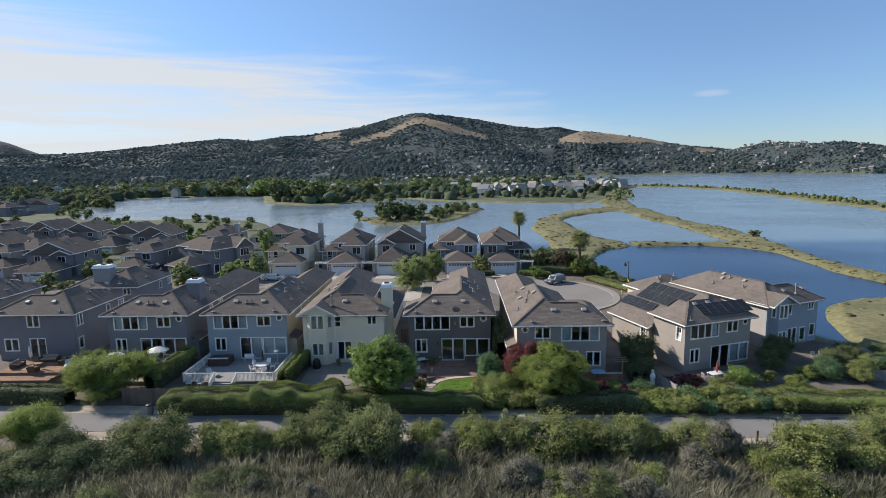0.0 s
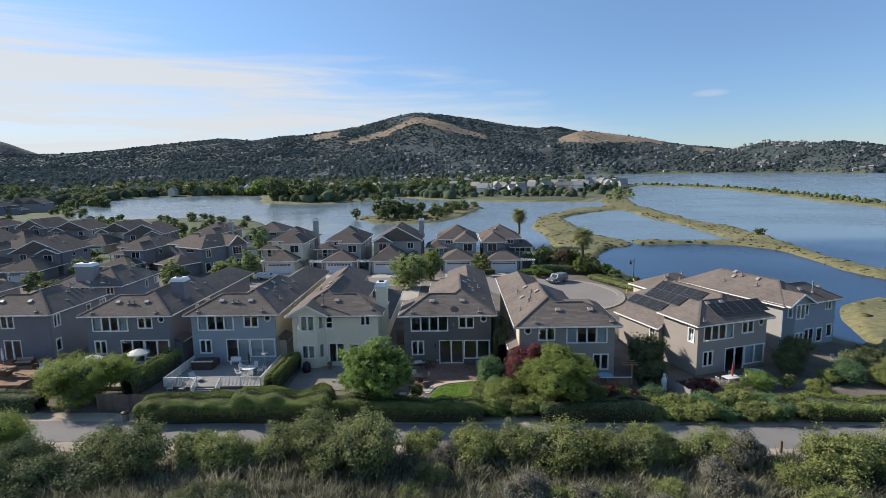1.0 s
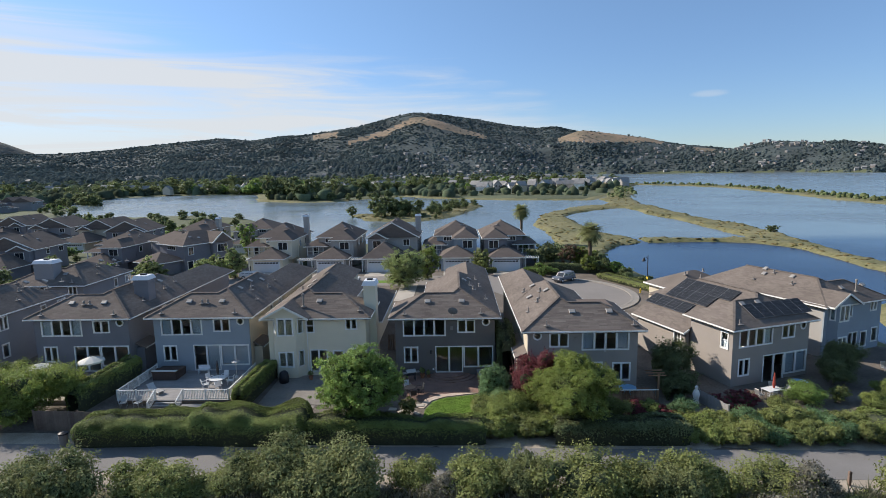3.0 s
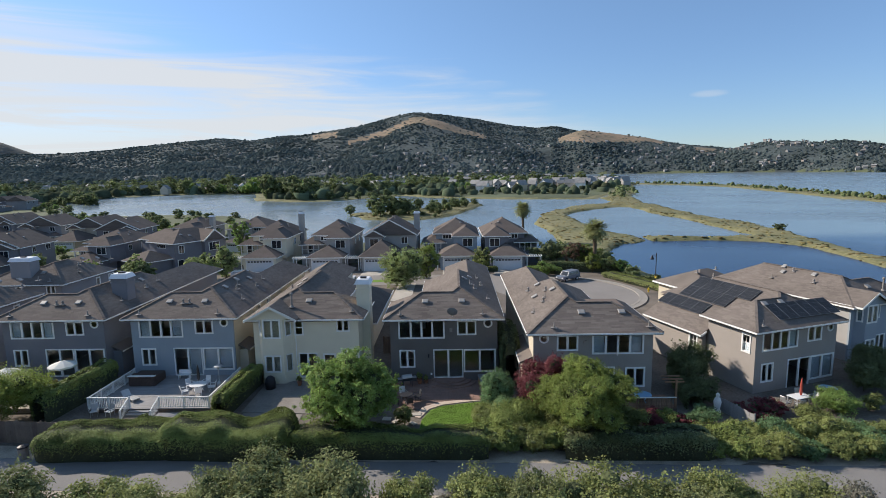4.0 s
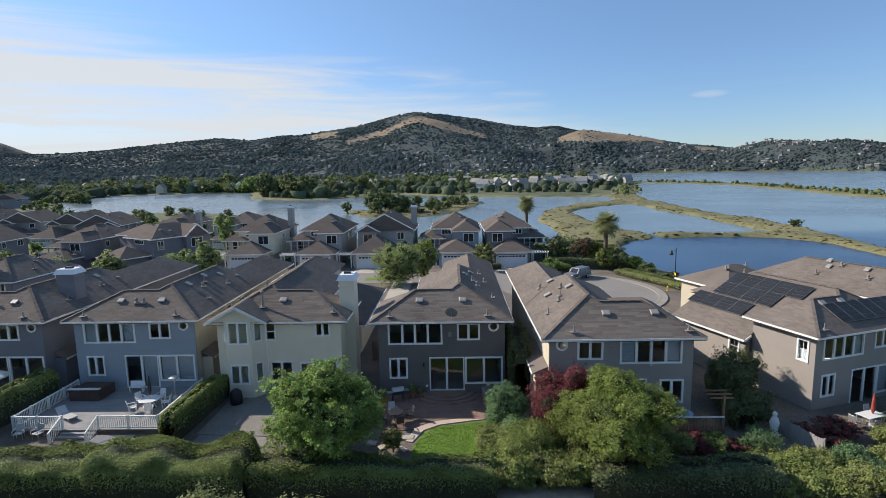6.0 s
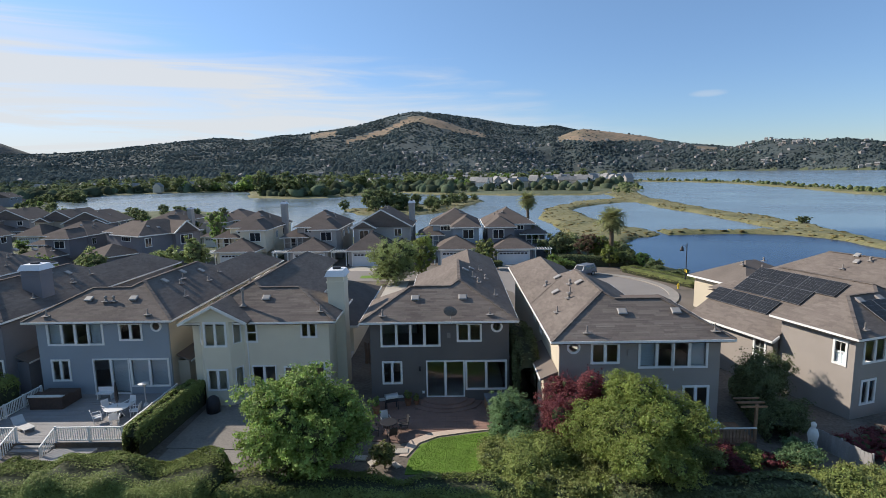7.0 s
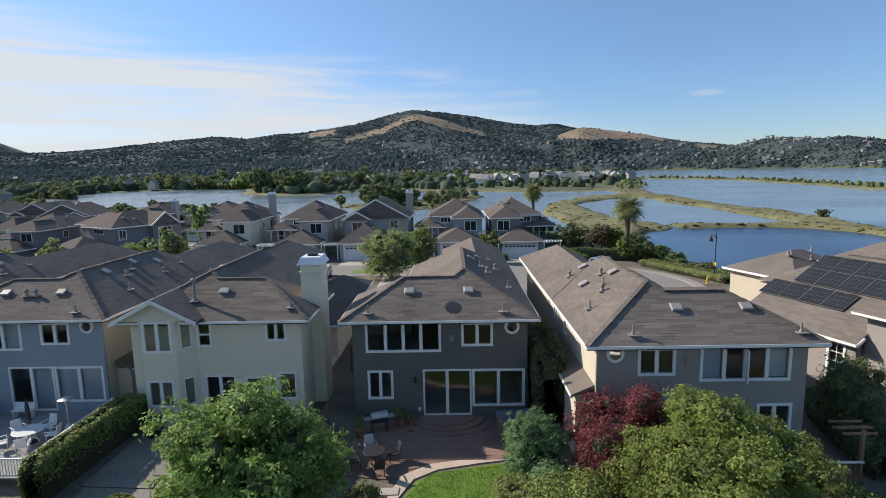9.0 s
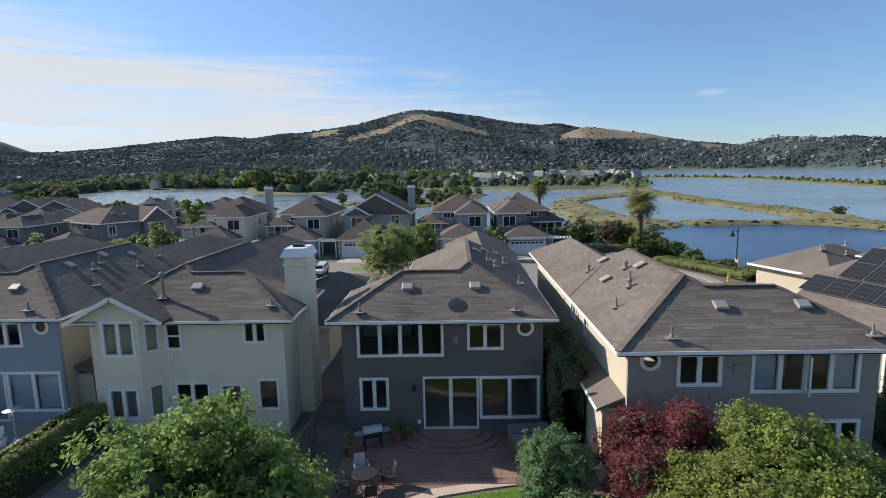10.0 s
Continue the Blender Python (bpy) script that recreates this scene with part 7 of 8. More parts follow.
# gardens among the rows of houses: shrubs and small trees between them
HOMES = np.array([(x, y + (8 if abs(yaw) < 45 else -8 if abs(yaw - 180) < 45 else 0)) for x, y, yaw, v in spots], float)
rng = np.random.default_rng(58)
n = tries = 0
while n < 95 and tries < 6000:
    tries += 1
    x, y = rng.uniform(-185, -40), rng.uniform(88, 185)
    if np.min(np.hypot(HOMES[:, 0] - x, HOMES[:, 1] - y)) < 8.0 or (x > -48 and y > 112):
        continue
    o = copy_thing(MID[int(rng.integers(0, 4))], pose(x, y, 0, 0, 0, rng.uniform(0, 360)))
    s = rng.uniform(0.16, 0.42)
    o.scale = (s, s, s * rng.uniform(0.8, 1.2))
    n += 1
for k in range(26):
    x = rng.uniform(-225, -70)
    y = 222 + rng.uniform(0, 50) - 0.12 * (x + 150) * (x > -110)
    if ground_z(x, y) < -0.7:
        continue
    o = copy_thing(MID[int(rng.integers(0, 4))], pose(x, y, -0.2, 0, 0, rng.uniform(0, 360)))
    s = rng.uniform(0.22, 0.42)
    o.scale = (s * 1.2, s * 1.2, s)

# rough grasses and low scrub of the marsh
P = []
for r_, line in BANKS:
    for i in range(len(line) - 1):
        L = math.hypot(line[i + 1][0] - line[i][0], line[i + 1][1] - line[i][1])
        for q in range(int(L * r_ * 0.14)):
            t_ = rng.random()
            P.append((line[i][0] + (line[i + 1][0] - line[i][0]) * t_ + rng.normal(0, r_ * 0.55), line[i][1] + (line[i + 1][1] - line[i][1]) * t_ + rng.normal(0, r_ * 0.55)))
q = np.concatenate([np.stack([rng.uniform(24, 112, 7000), rng.uniform(60, 380, 7000)], 1), np.stack([rng.uniform(-50, 16, 2500), rng.uniform(236, 346, 2500)], 1)])
P += [tuple(a) for a in q[np.minimum(to_polygon(q, LEVEES), to_polygon(q, ISLAND)) < -0.3] if a[1] > 100 or rng.random() < 0.3]
xy = np.array(P)
zz = land(xy)[0]
ok = zz > -1.02
xy, zz = xy[ok], zz[ok]
cut = rng.random(len(xy)) < 0.12
woods("marsh_scrub", xy[cut], zz[cut] - 0.1, rng.uniform(0.12, 0.45, cut.sum()), rng.uniform(0.3, 0.6, cut.sum()), leafy("marsh_scrub_leaves", (0.165, 0.16, 0.07), spec=0.0, vary=0.4), "olive scrub dotted over the marsh banks", 1, 0.5)
cut = ~cut
woods("marsh_tussocks", xy[cut], zz[cut] - 0.12, rng.uniform(0.3, 0.9, cut.sum()), rng.uniform(0.12, 0.25, cut.sum()), leafy("straw_tussock", (0.28, 0.235, 0.115), spec=0.0, vary=0.4), "straw-coloured tussocks of the marsh banks", 1, 0.5)


# ---- gardens ----
def rep(name, mesh, spots, parent, label=""):
    """One mesh set out as separate parts."""
    for s in spots:
        part(name, mesh, None, parent, label, m=s if isinstance(s, Matrix) else pose(*s))


def paving(name, pts, z, material, label, depth=0.12, category="paving"):
    g = Geo()
    g.face([(x, y, z) for x, y in pts])
    n = len(pts)
    for i in range(n):
        (a, b), (c, d) = pts[i], pts[(i + 1) % n]
        g.face([(a, b, z - depth), (c, d, z - depth), (c, d, z), (a, b, z)])
    return tagged(part(name, g, material), label, category, kind="structure")


def slabs(name, parent, x0, y0, x1, y1, z, sx, sy, material, gap=0.012, seed=1, holes=None):
    """Rectangular pieces laid side by side, each an object on a shared mesh."""
    r = np.random.default_rng(seed)
    nx, ny = max(1, round((x1 - x0) / sx)), max(1, round((y1 - y0) / sy))
    wx, wy = (x1 - x0) / nx, (y1 - y0) / ny
    me = Geo().box(-wx / 2 + gap, -wy / 2 + gap, -0.05, wx / 2 - gap, wy / 2 - gap, 0.0).mesh(name, material)
    for i in range(nx):
        for j in range(ny):
            x, y = x0 + wx * (i + 0.5), y0 + wy * (j + 0.5)
            if holes and holes(x, y):
                continue
            part(name, me, None, parent, m=pose(x, y, z + r.uniform(0, 0.006)))


def patio_chair(m, material, label, group, arms=True):
    c = thing("patio_chair", m, label, "chair", group)
    leg = Geo().tube([(0, 0, 0), (0.02, 0, 0.42)], [0.018, 0.018], 6).mesh("leg", material)
    rep("leg", leg, [(sx * 0.24, sy * 0.22, 0) for sx in (-1, 1) for sy in (-1, 1)], c)
    part("seat", Geo().box(-0.28, -0.27, 0.40, 0.28, 0.27, 0.45), material, c, bevel=0.015)
    g = Geo().hexa([(-0.26, 0.24, 0.45), (0.26, 0.24, 0.45), (0.26, 0.28, 0.45), (-0.26, 0.28, 0.45), (-0.24, 0.36, 0.95), (0.24, 0.36, 0.95), (0.24, 0.40, 0.95), (-0.24, 0.40, 0.95)])
    part("backrest", g, material, c, bevel=0.015)
    if arms:
        arm = Geo().box(-0.025, -0.25, 0.62, 0.025, 0.3, 0.65).box(-0.018, -0.25, 0.42, 0.018, -0.21, 0.62).mesh("armrest", material)
        rep("armrest", arm, [(-0.3, 0, 0), (0.3, 0, 0)], c)
    return c


def round_table(x, y, z, r, material, label, h=0.73):
    t = thing("patio_table", pose(x, y, z), label, "table")
    part("tabletop", Geo().lathe((0, 0, h), [(r - 0.02, -0.035), (r, -0.02), (r, 0.0), (r - 0.015, 0.008)], 24), material, t)
    leg = Geo().tube([(0, 0, h - 0.03), (0.1, 0, h * 0.5), (0.28, 0, 0)], [0.02, 0.02, 0.022], 6).mesh("leg", material)
    rep("leg", leg, [(0.15 * math.cos(a), 0.15 * math.sin(a), 0, 0, 0, math.degrees(a)) for a in (0.4, 1.97, 3.54, 5.1)], t)
    return t


def umbrella(x, y, z, r, h, material, label, open_=True):
    u = thing("garden_umbrella", pose(x, y, z), label, "umbrella")
    part("pole", Geo().tube([(0, 0, 0), (0, 0, h)], [0.022, 0.02], 8), METAL, u)
    part("base", Geo().lathe((0, 0, 0), [(0.26, 0), (0.26, 0.06), (0.05, 0.12)], 16), BLACK, u)
    if open_:
        g = Geo()
        n = 8
        for i in range(n):
            a, b = 2 * math.pi * i / n, 2 * math.pi * (i + 1) / n
            e = [(r * math.cos(t) * k, r * math.sin(t) * k, h - 0.02 - 0.42 * k ** 1.15 - s * k * 0.04) for k in (0.08, 0.55, 1.0) for t, s in ((a, 0), ((a + b) / 2, 1), (b, 0))]
            for k in range(2):
                for q in range(2):
                    g.face([e[3 * k + q], e[3 * k + 3 + q], e[3 * k + 4 + q], e[3 * k + 1 + q]])
            for q in range(2):
                A, B = e[6 + q], e[7 + q]
                g.face([A, (A[0], A[1], A[2] - 0.16), (B[0], B[1], B[2] - 0.16), B])
        part("canopy", g, material, u)
        rib = Geo().bar((0, 0, h - 0.06), (r * 0.97, 0, h - 0.47), 0.02).mesh("rib", METAL)
        rep("rib", rib, [(0, 0, 0, 0, 0, 45 * i) for i in range(8)], u)
        part("finial", Geo().lathe((0, 0, h), [(0.03, -0.03), (0.035, 0.02), (0.01, 0.07)], 8), METAL, u)
    else:
        g = Geo()
        g.lathe((0, 0, 0), [(0.05, h - 1.45), (0.13, h - 1.2), (0.1, h - 0.5), (0.03, h)], 10)
        part("canopy", g, material, u, "folded canopy")
    return u


# gravelly yards between the gardens
paving("yard", [(-64, 53), (-44, 53), (-44, 64.5), (-64, 64.5)], 0.02, SOIL, "bare earth of a garden")

# charcoal house: brick patio, curved steps, lawn, tub, grill and furniture
patio = paving("patio", [(-5.6, 57.0), (-3.2, 56.6), (-1.9, 57.3), (0.4, 57.9), (1.6, 58.2), (4.6, 58.6), (4.6, 62.6), (-5.6, 62.6)], 0.05, mat("brick_joint", (0.19, 0.125, 0.105), vary=0.2), "brick-red paved patio behind the charcoal house")
slabs("brick", patio, -5.55, 58.25, 4.5, 62.55, 0.075, 0.72, 0.36, BRICK, gap=0.008, seed=3, holes=lambda x, y: abs(x + 0.55) < 2.4 and y > 61.0)
g = Geo()
steps = thing("garden_steps", pose(-0.55, 62.55, 0), "curved brick steps below the sliding door", "steps", kind="structure")
for k, (r, z) in enumerate(((2.6, 0.13), (2.1, 0.25), (1.6, 0.36))):
    g = Geo()
    arc = [(r * math.cos(a), -r * 0.75 * math.sin(a)) for a in np.linspace(0, math.pi, 25)]
    g.face([(x, y, z) for x, y in reversed(arc)])
    for i in range(24):
        (a, b), (c, d) = arc[i], arc[i + 1]
        g.face([(a, b, z - 0.13), (c, d, z - 0.13), (c, d, z), (a, b, z)])
    part("step", g, BRICK, steps)
paving("lawn", [(-2.7, 53.2), (-2.6, 54.7), (-2.0, 56.4), (-0.9, 57.2), (1.2, 57.7), (3.9, 58.3), (4.9, 57.5), (4.8, 53.4)], 0.05, LAWN, "small bright mown lawn", category="lawn")
rng = np.random.default_rng(12)
n = 16000
p = np.stack([rng.uniform(-2.6, 4.8, n), rng.uniform(53.3, 58.0, n)], 1)
p = p[(p[:, 1] < 57.2 + (p[:, 0] + 0.9) * 0.21) & (p[:, 0] > -2.6 + np.clip(p[:, 1] - 54.7, 0, 9) * 0.5)]
n = len(p)
a, hgt = rng.uniform(0, 6.28, n), rng.uniform(0.03, 0.075, n)
dx = np.stack([np.cos(a), np.sin(a)], 1) * 0.012
v = np.stack([np.column_stack([p - dx, np.full(n, 0.05)]), np.column_stack([p + dx, np.full(n, 0.05)]), np.column_stack([p + rng.normal(0, 0.02, (n, 2)), 0.05 + hgt])], 1).reshape(-1, 3)
tagged(new("grass", raw_mesh("grass", v, np.arange(3 * n).reshape(-1, 3), leafy("grass_blades", (0.13, 0.22, 0.035)))), "mown grass blades of the lawn", "grass", kind="stuff")
edge = [(-5.4, 54.9), (-4.5, 54.5), (-3.9, 55.3), (-3.3, 54.1), (-3.1, 55.6)]
# the patio's sunlit edge, painted as a paler strip of paving
paving("lawn_edging", [(-2.75, 55.0), (-2.1, 56.6), (-1.0, 57.4), (1.1, 57.95), (3.8, 58.5), (3.7, 58.95), (0.8, 58.4), (-1.4, 57.9), (-2.7, 56.9), (-3.2, 55.1)], 0.06, PINKSTONE, "pinkish paved strip round the lawn, paled as if sunlit")
me = Geo().hexa([(-0.5, -0.22, 0), (0.42, -0.3, 0), (0.5, 0.2, 0), (-0.4, 0.28, 0), (-0.47, -0.2, 0.07), (0.4, -0.27, 0.07), (0.47, 0.18, 0.07), (-0.37, 0.25, 0.07)]).mesh("edging_stone", CONCRETE)
for i, (x, y) in enumerate(edge):
    tagged(part("edging_stone", me, None, m=pose(x, y, 0.03, 0, 0, 47 * i) @ Matrix.Diagonal((0.75 + 0.2 * (i % 3), 1.15 - 0.12 * (i % 4), 1, 1))), "pale flat stone at the lawn's edge", "stone", "stones round the lawn")
tub = thing("hot_tub", pose(3.3, 60.9, 0.05, 0, 0, 8), "hot tub with redwood sides and slate vinyl cover", "hot tub")
part("side_panel", Geo().box(-1.0, -1.0, 0, 1.0, 1.0, 0.82), WOOD, tub, bevel=0.04)
part("cover", Geo().hexa([(-1.06, -1.06, 0.822), (1.06, -1.06, 0.822), (1.06, 1.06, 0.822), (-1.06, 1.06, 0.822), (-1.0, -1.0, 0.93), (1.0, -1.0, 0.93), (1.0, 1.0, 0.93), (-1.0, 1.0, 0.93)]), TUBCOVER, tub, bevel=0.03)
part("cover_seam", Geo().box(-1.0, -0.03, 0.931, 1.0, 0.03, 0.94), BLACK, tub)


def grill(m, label):
    b = thing("barbecue_grill", m, label, "grill")
    leg = Geo().box(-0.025, -0.025, 0, 0.025, 0.025, 0.6).mesh("leg", BLACK)
    rep("leg", leg, [(sx * 0.4, sy * 0.22, 0) for sx in (-1, 1) for sy in (-1, 1)], b)
    part("firebox", Geo().box(-0.45, -0.27, 0.6, 0.45, 0.27, 0.85), BLACK, b, bevel=0.02)
    g = Geo()
    n = 8
    for i in range(n):
        a, c = math.pi * i / n, math.pi * (i + 1) / n
        g.face([(-0.45, -0.27 * math.cos(a), 0.86 + 0.27 * math.sin(a)), (0.45, -0.27 * math.cos(a), 0.86 + 0.27 * math.sin(a)), (0.45, -0.27 * math.cos(c), 0.86 + 0.27 * math.sin(c)), (-0.45, -0.27 * math.cos(c), 0.86 + 0.27 * math.sin(c))])
    for s in (-1, 1):
        g.face([(s * 0.45, -0.27 * math.cos(math.pi * i / n), 0.86 + 0.27 * math.sin(math.pi * i / n)) for i in range(n + 1)])
    part("lid", g, METAL, b, "steel lid")
    shelf = Geo().box(-0.2, -0.22, 0.8, 0.2, 0.22, 0.83).mesh("side_shelf", METAL)
    rep("side_shelf", shelf, [(-0.66, 0, 0), (0.66, 0, 0)], b)


grill(pose(-4.3, 61.3, 0.075, 0, 0, 20), "steel barbecue grill on the brick patio")


def pot(x, y, z, s, label, plant=None):
    t = thing("plant_pot", pose(x, y, z), label, "pot")
    part("pot", Geo().lathe((0, 0, 0), [(0.16 * s, 0), (0.24 * s, 0.38 * s), (0.27 * s, 0.4 * s), (0.27 * s, 0.46 * s), (0.22 * s, 0.45 * s)], 14), mat("terracotta", (0.30, 0.14, 0.08)) if "terracotta" not in bpy.data.materials else bpy.data.materials["terracotta"], t)
    if plant:
        r = np.random.default_rng(int(abs(x * 10)))
        lb = lobes(r, 0.35 * s, 0.35 * s, 0.35 * s, 0.75 * s, 4)
        q, d = crown_points(r, lb, 500)
        part("plant", leaf_mesh("plant", q, d, 0.1, plant, r), None, t)


pot(-3.2, 61.9, 0.08, 1.0, "terracotta pot by the house wall", L_HEDGE)
pot(-2.6, 61.9, 0.08, 0.8, "small terracotta pot by the steps", L_SHRUB)
pot(-5.3, 60.6, 0.08, 1.1, "terracotta pot with a green plant", L_TREE)
round_table(-4.1, 57.9, 0.06, 0.55, BLACK, "round black metal table on the patio")
for k, a in enumerate((20, 110, 200, 290)):
    patio_chair(pose(-4.1 + 0.95 * math.cos(radians(a)), 57.9 + 0.95 * math.sin(radians(a)), 0.06, 0, 0, a - 90), BLACK if k != 1 else METAL, "black metal patio chair" if k != 1 else "bright metal patio chair catching sun", "chairs round the patio table")
dish = thing("satellite_dish", pose(-0.1, 62.0, EAVE + 0.28), "grey satellite dish at the charcoal roof's eave", "satellite dish")


def dish_parts(d, s=1.0):
    g = Geo()
    N_, M_ = 20, 5
    P = [[(0.42 * s * (k / M_) * math.cos(2 * math.pi * i / N_), -0.09 * s + 0.10 * s * (k / M_) ** 2 - 0.02, 0.36 * s * (k / M_) * math.sin(2 * math.pi * i / N_)) for i in range(N_)] for k in range(M_ + 1)]
    for k in range(M_):
        for i in range(N_):
            g.face([P[k][i], P[k][(i + 1) % N_], P[k + 1][(i + 1) % N_], P[k + 1][i]])
            g.face([tuple(Vector(q) + Vector((0, 0.015, 0))) for q in (P[k + 1][i], P[k + 1][(i + 1) % N_], P[k][(i + 1) % N_], P[k][i])])
    r = part("reflector", g, mat("dish_grey", (0.16, 0.165, 0.175), rough=0.6) if "dish_grey" not in bpy.data.materials else bpy.data.materials["dish_grey"], d, smooth=True)
    r.matrix_basis = pose(0, 0, 0.38 * s, 20, 0, -12)
    part("mast", Geo().tube([(0, 0.25, -0.12), (0, 0.18, 0.1), (0, 0.02, 0.3 * s)], [0.025, 0.025, 0.025], 8), METAL, d)
    part("feed_arm", Geo().tube([(0, -0.02, 0.08), (0.02, -0.38 * s, 0.14), (0.02, -0.4 * s, 0.24)], [0.018, 0.018, 0.035], 6), METAL, d)


dish_parts(dish, 1.15)

# cream house: concrete patio, covered grill
DULL = mat("dull_grey_concrete", (0.23, 0.21, 0.19), rough=0.95, vary=0.2, s1=0.5, s2=8, bump=0.2)
paving("patio", [(-17.6, 56.3), (-11.4, 55.9), (-11.4, 62.9), (-17.6, 62.9)], 0.06, DULL, "dull grey concrete patio behind the cream house")
paving("patio_step", [(-17.4, 54.6), (-12.4, 54.4), (-12.4, 55.9), (-17.4, 56.25)], 0.03, DULL, "lower concrete slab of the patio")
cg = thing("covered_grill", pose(-16.8, 61.2, 0.06), "barbecue under a black cover by the cream wall", "grill")
part("cover", Geo().lathe((0, 0, 0), [(0.46, 0), (0.48, 0.5), (0.42, 0.95), (0.2, 1.15), (0.05, 1.18)], 12), BLACK, cg, smooth=True)
pot(-14.3, 61.8, 0.06, 0.9, "terracotta pot on the concrete patio", L_SHRUB)

# blue house: timber deck with white railings
deck = thing("deck", pose(0, 0, 0), "grey weathered timber deck with white railings", "deck", kind="structure")
DZ = 0.34
part("deck_frame", Geo().box(-30.55, 56.55, 0, -20.3, 63.85, DZ - 0.06), FENCE, deck)
slabs("deck_board", deck, -30.6, 56.5, -20.25, 63.86, DZ, 10.35, 0.19, GREYWOOD, gap=0.006, seed=5)
for k in range(2):
    part("step", Geo().box(-27.0, 56.5 - 0.34 * (k + 1), 0, -24.6, 56.5 - 0.34 * k - 0.003, DZ - 0.11 * (k + 1)), GREYWOOD, deck)
part("landing", Geo().box(-24.4, 54.7, 0, -21.7, 56.1, 0.16), GREYWOOD, deck)
bal = Geo().box(-0.02, -0.02, 0, 0.02, 0.02, 0.8).mesh("baluster", WHITE)
post = Geo().box(-0.06, -0.06, 0, 0.06, 0.06, 1.02).mesh("post", WHITE)
for a, b in (((-30.5, 56.58), (-27.05, 56.58)), ((-24.55, 56.58), (-20.35, 56.58)), ((-20.35, 56.58), (-20.35, 63.2)), ((-30.5, 56.58), (-30.5, 63.2))):
    L = math.hypot(b[0] - a[0], b[1] - a[1])
    part("handrail", Geo().bar((*a, DZ + 0.95), (*b, DZ + 0.95), 0.11, 0.06), WHITE, deck)
    part("bottom_rail", Geo().bar((*a, DZ + 0.12), (*b, DZ + 0.12), 0.05, 0.06), WHITE, deck)
    n = int(L / 0.14)
    rep("baluster", bal, [(a[0] + (b[0] - a[0]) * (i + 0.5) / n, a[1] + (b[1] - a[1]) * (i + 0.5) / n, DZ + 0.13) for i in range(n)], deck)
    n = max(1, round(L / 1.8))
    rep("post", post, [(a[0] + (b[0] - a[0]) * i / n, a[1] + (b[1] - a[1]) * i / n, DZ) for i in range(n + 1)], deck)
for x in (-27.05, -24.55):
    part("stair_rail", Geo().bar((x, 56.5, DZ + 0.95), (x, 55.2, 0.72), 0.09, 0.06), WHITE, deck)
    rep("post", post, [(x, 55.25, -0.28)], deck)
    rep("baluster", bal, [(x, 56.5 - 0.16 * i, DZ + 0.1 - 0.07 * i) for i in range(1, 8)], deck)
round_table(-22.8, 59.9, DZ, 0.75, PLASTIC, "round white patio table on the deck")
for a in (10, 80, 150, 220, 295):
    patio_chair(pose(-22.8 + 1.15 * math.cos(radians(a)), 59.9 + 1.15 * math.sin(radians(a)), DZ, 0, 0, a - 90), PLASTIC, "white patio chair on the timber deck", "chairs round the deck table")
umbrella(-22.75, 59.95, DZ, 1.2, 2.5, BLACK, "closed dark umbrella standing by the deck table", open_=False)
ht = thing("patio_heater", pose(-21.35, 60.9, DZ), "chrome mushroom patio heater on the deck", "heater")
part("base", Geo().lathe((0, 0, 0), [(0.24, 0), (0.22, 0.4), (0.12, 0.55), (0.05, 0.6)], 14), METAL, ht)
part("pole", Geo().tube([(0, 0, 0.6), (0, 0, 1.85)], [0.035, 0.035], 8), METAL, ht)
part("burner", Geo().lathe((0, 0, 1.75), [(0.1, 0), (0.12, 0.25)], 12), METAL, ht)
part("reflector", Geo().lathe((0, 0, 2.0), [(0.4, 0), (0.4, 0.02), (0.12, 0.12), (0.02, 0.14)], 18), METAL, ht)
spa = thing("spa", pose(-28.7, 62.2, DZ), "brown timber spa with folded pale cover", "hot tub")
part("side_panel", Geo().box(-1.2, -1.0, 0, 1.2, 1.0, 0.8), mat("dark_spa_panels", (0.085, 0.06, 0.05), rough=0.7), spa, bevel=0.04)
part("cover", Geo().box(-1.25, -1.05, 0.802, 1.25, 0.0, 0.92), mat("brown_vinyl", (0.10, 0.065, 0.05)), spa, bevel=0.03)
part("folded_cover", Geo().box(-1.25, -1.07, 0.925, 1.25, -0.72, 1.0), CANVAS, spa, bevel=0.03)


def lounger(m, material, label):
    l_ = thing("sun_lounger", m, label, "lounger", "sun loungers")
    part("frame", Geo().box(-0.33, -0.95, 0.25, 0.33, 0.45, 0.3), material, l_, bevel=0.01)
    part("backrest", Geo().hexa([(-0.33, 0.45, 0.25), (0.33, 0.45, 0.25), (0.33, 0.5, 0.27), (-0.33, 0.5, 0.27), (-0.33, 0.85, 0.75), (0.33, 0.85, 0.75), (0.33, 0.9, 0.73), (-0.33, 0.9, 0.73)]), material, l_)
    leg = Geo().box(-0.03, -0.03, 0, 0.03, 0.03, 0.25).mesh("leg", material)
    rep("leg", leg, [(sx * 0.28, y, 0) for sx in (-1, 1) for y in (-0.85, 0.4)], l_)


lounger(pose(-28.0, 58.3, DZ, 0, 0, 60), METAL, "grey sun lounger on the deck")
bench = thing("bench", pose(-25.6, 63.0, DZ), "pale bench against the blue wall", "bench")
part("seat", Geo().box(-0.6, -0.2, 0.4, 0.6, 0.2, 0.46), PLASTIC, bench)
part("backrest", Geo().box(-0.6, 0.18, 0.47, 0.6, 0.22, 0.85), PLASTIC, bench)
rep("leg", Geo().box(-0.03, -0.18, 0, 0.03, 0.18, 0.4).mesh("leg", PLASTIC), [(-0.5, 0, 0), (0.5, 0, 0)], bench)
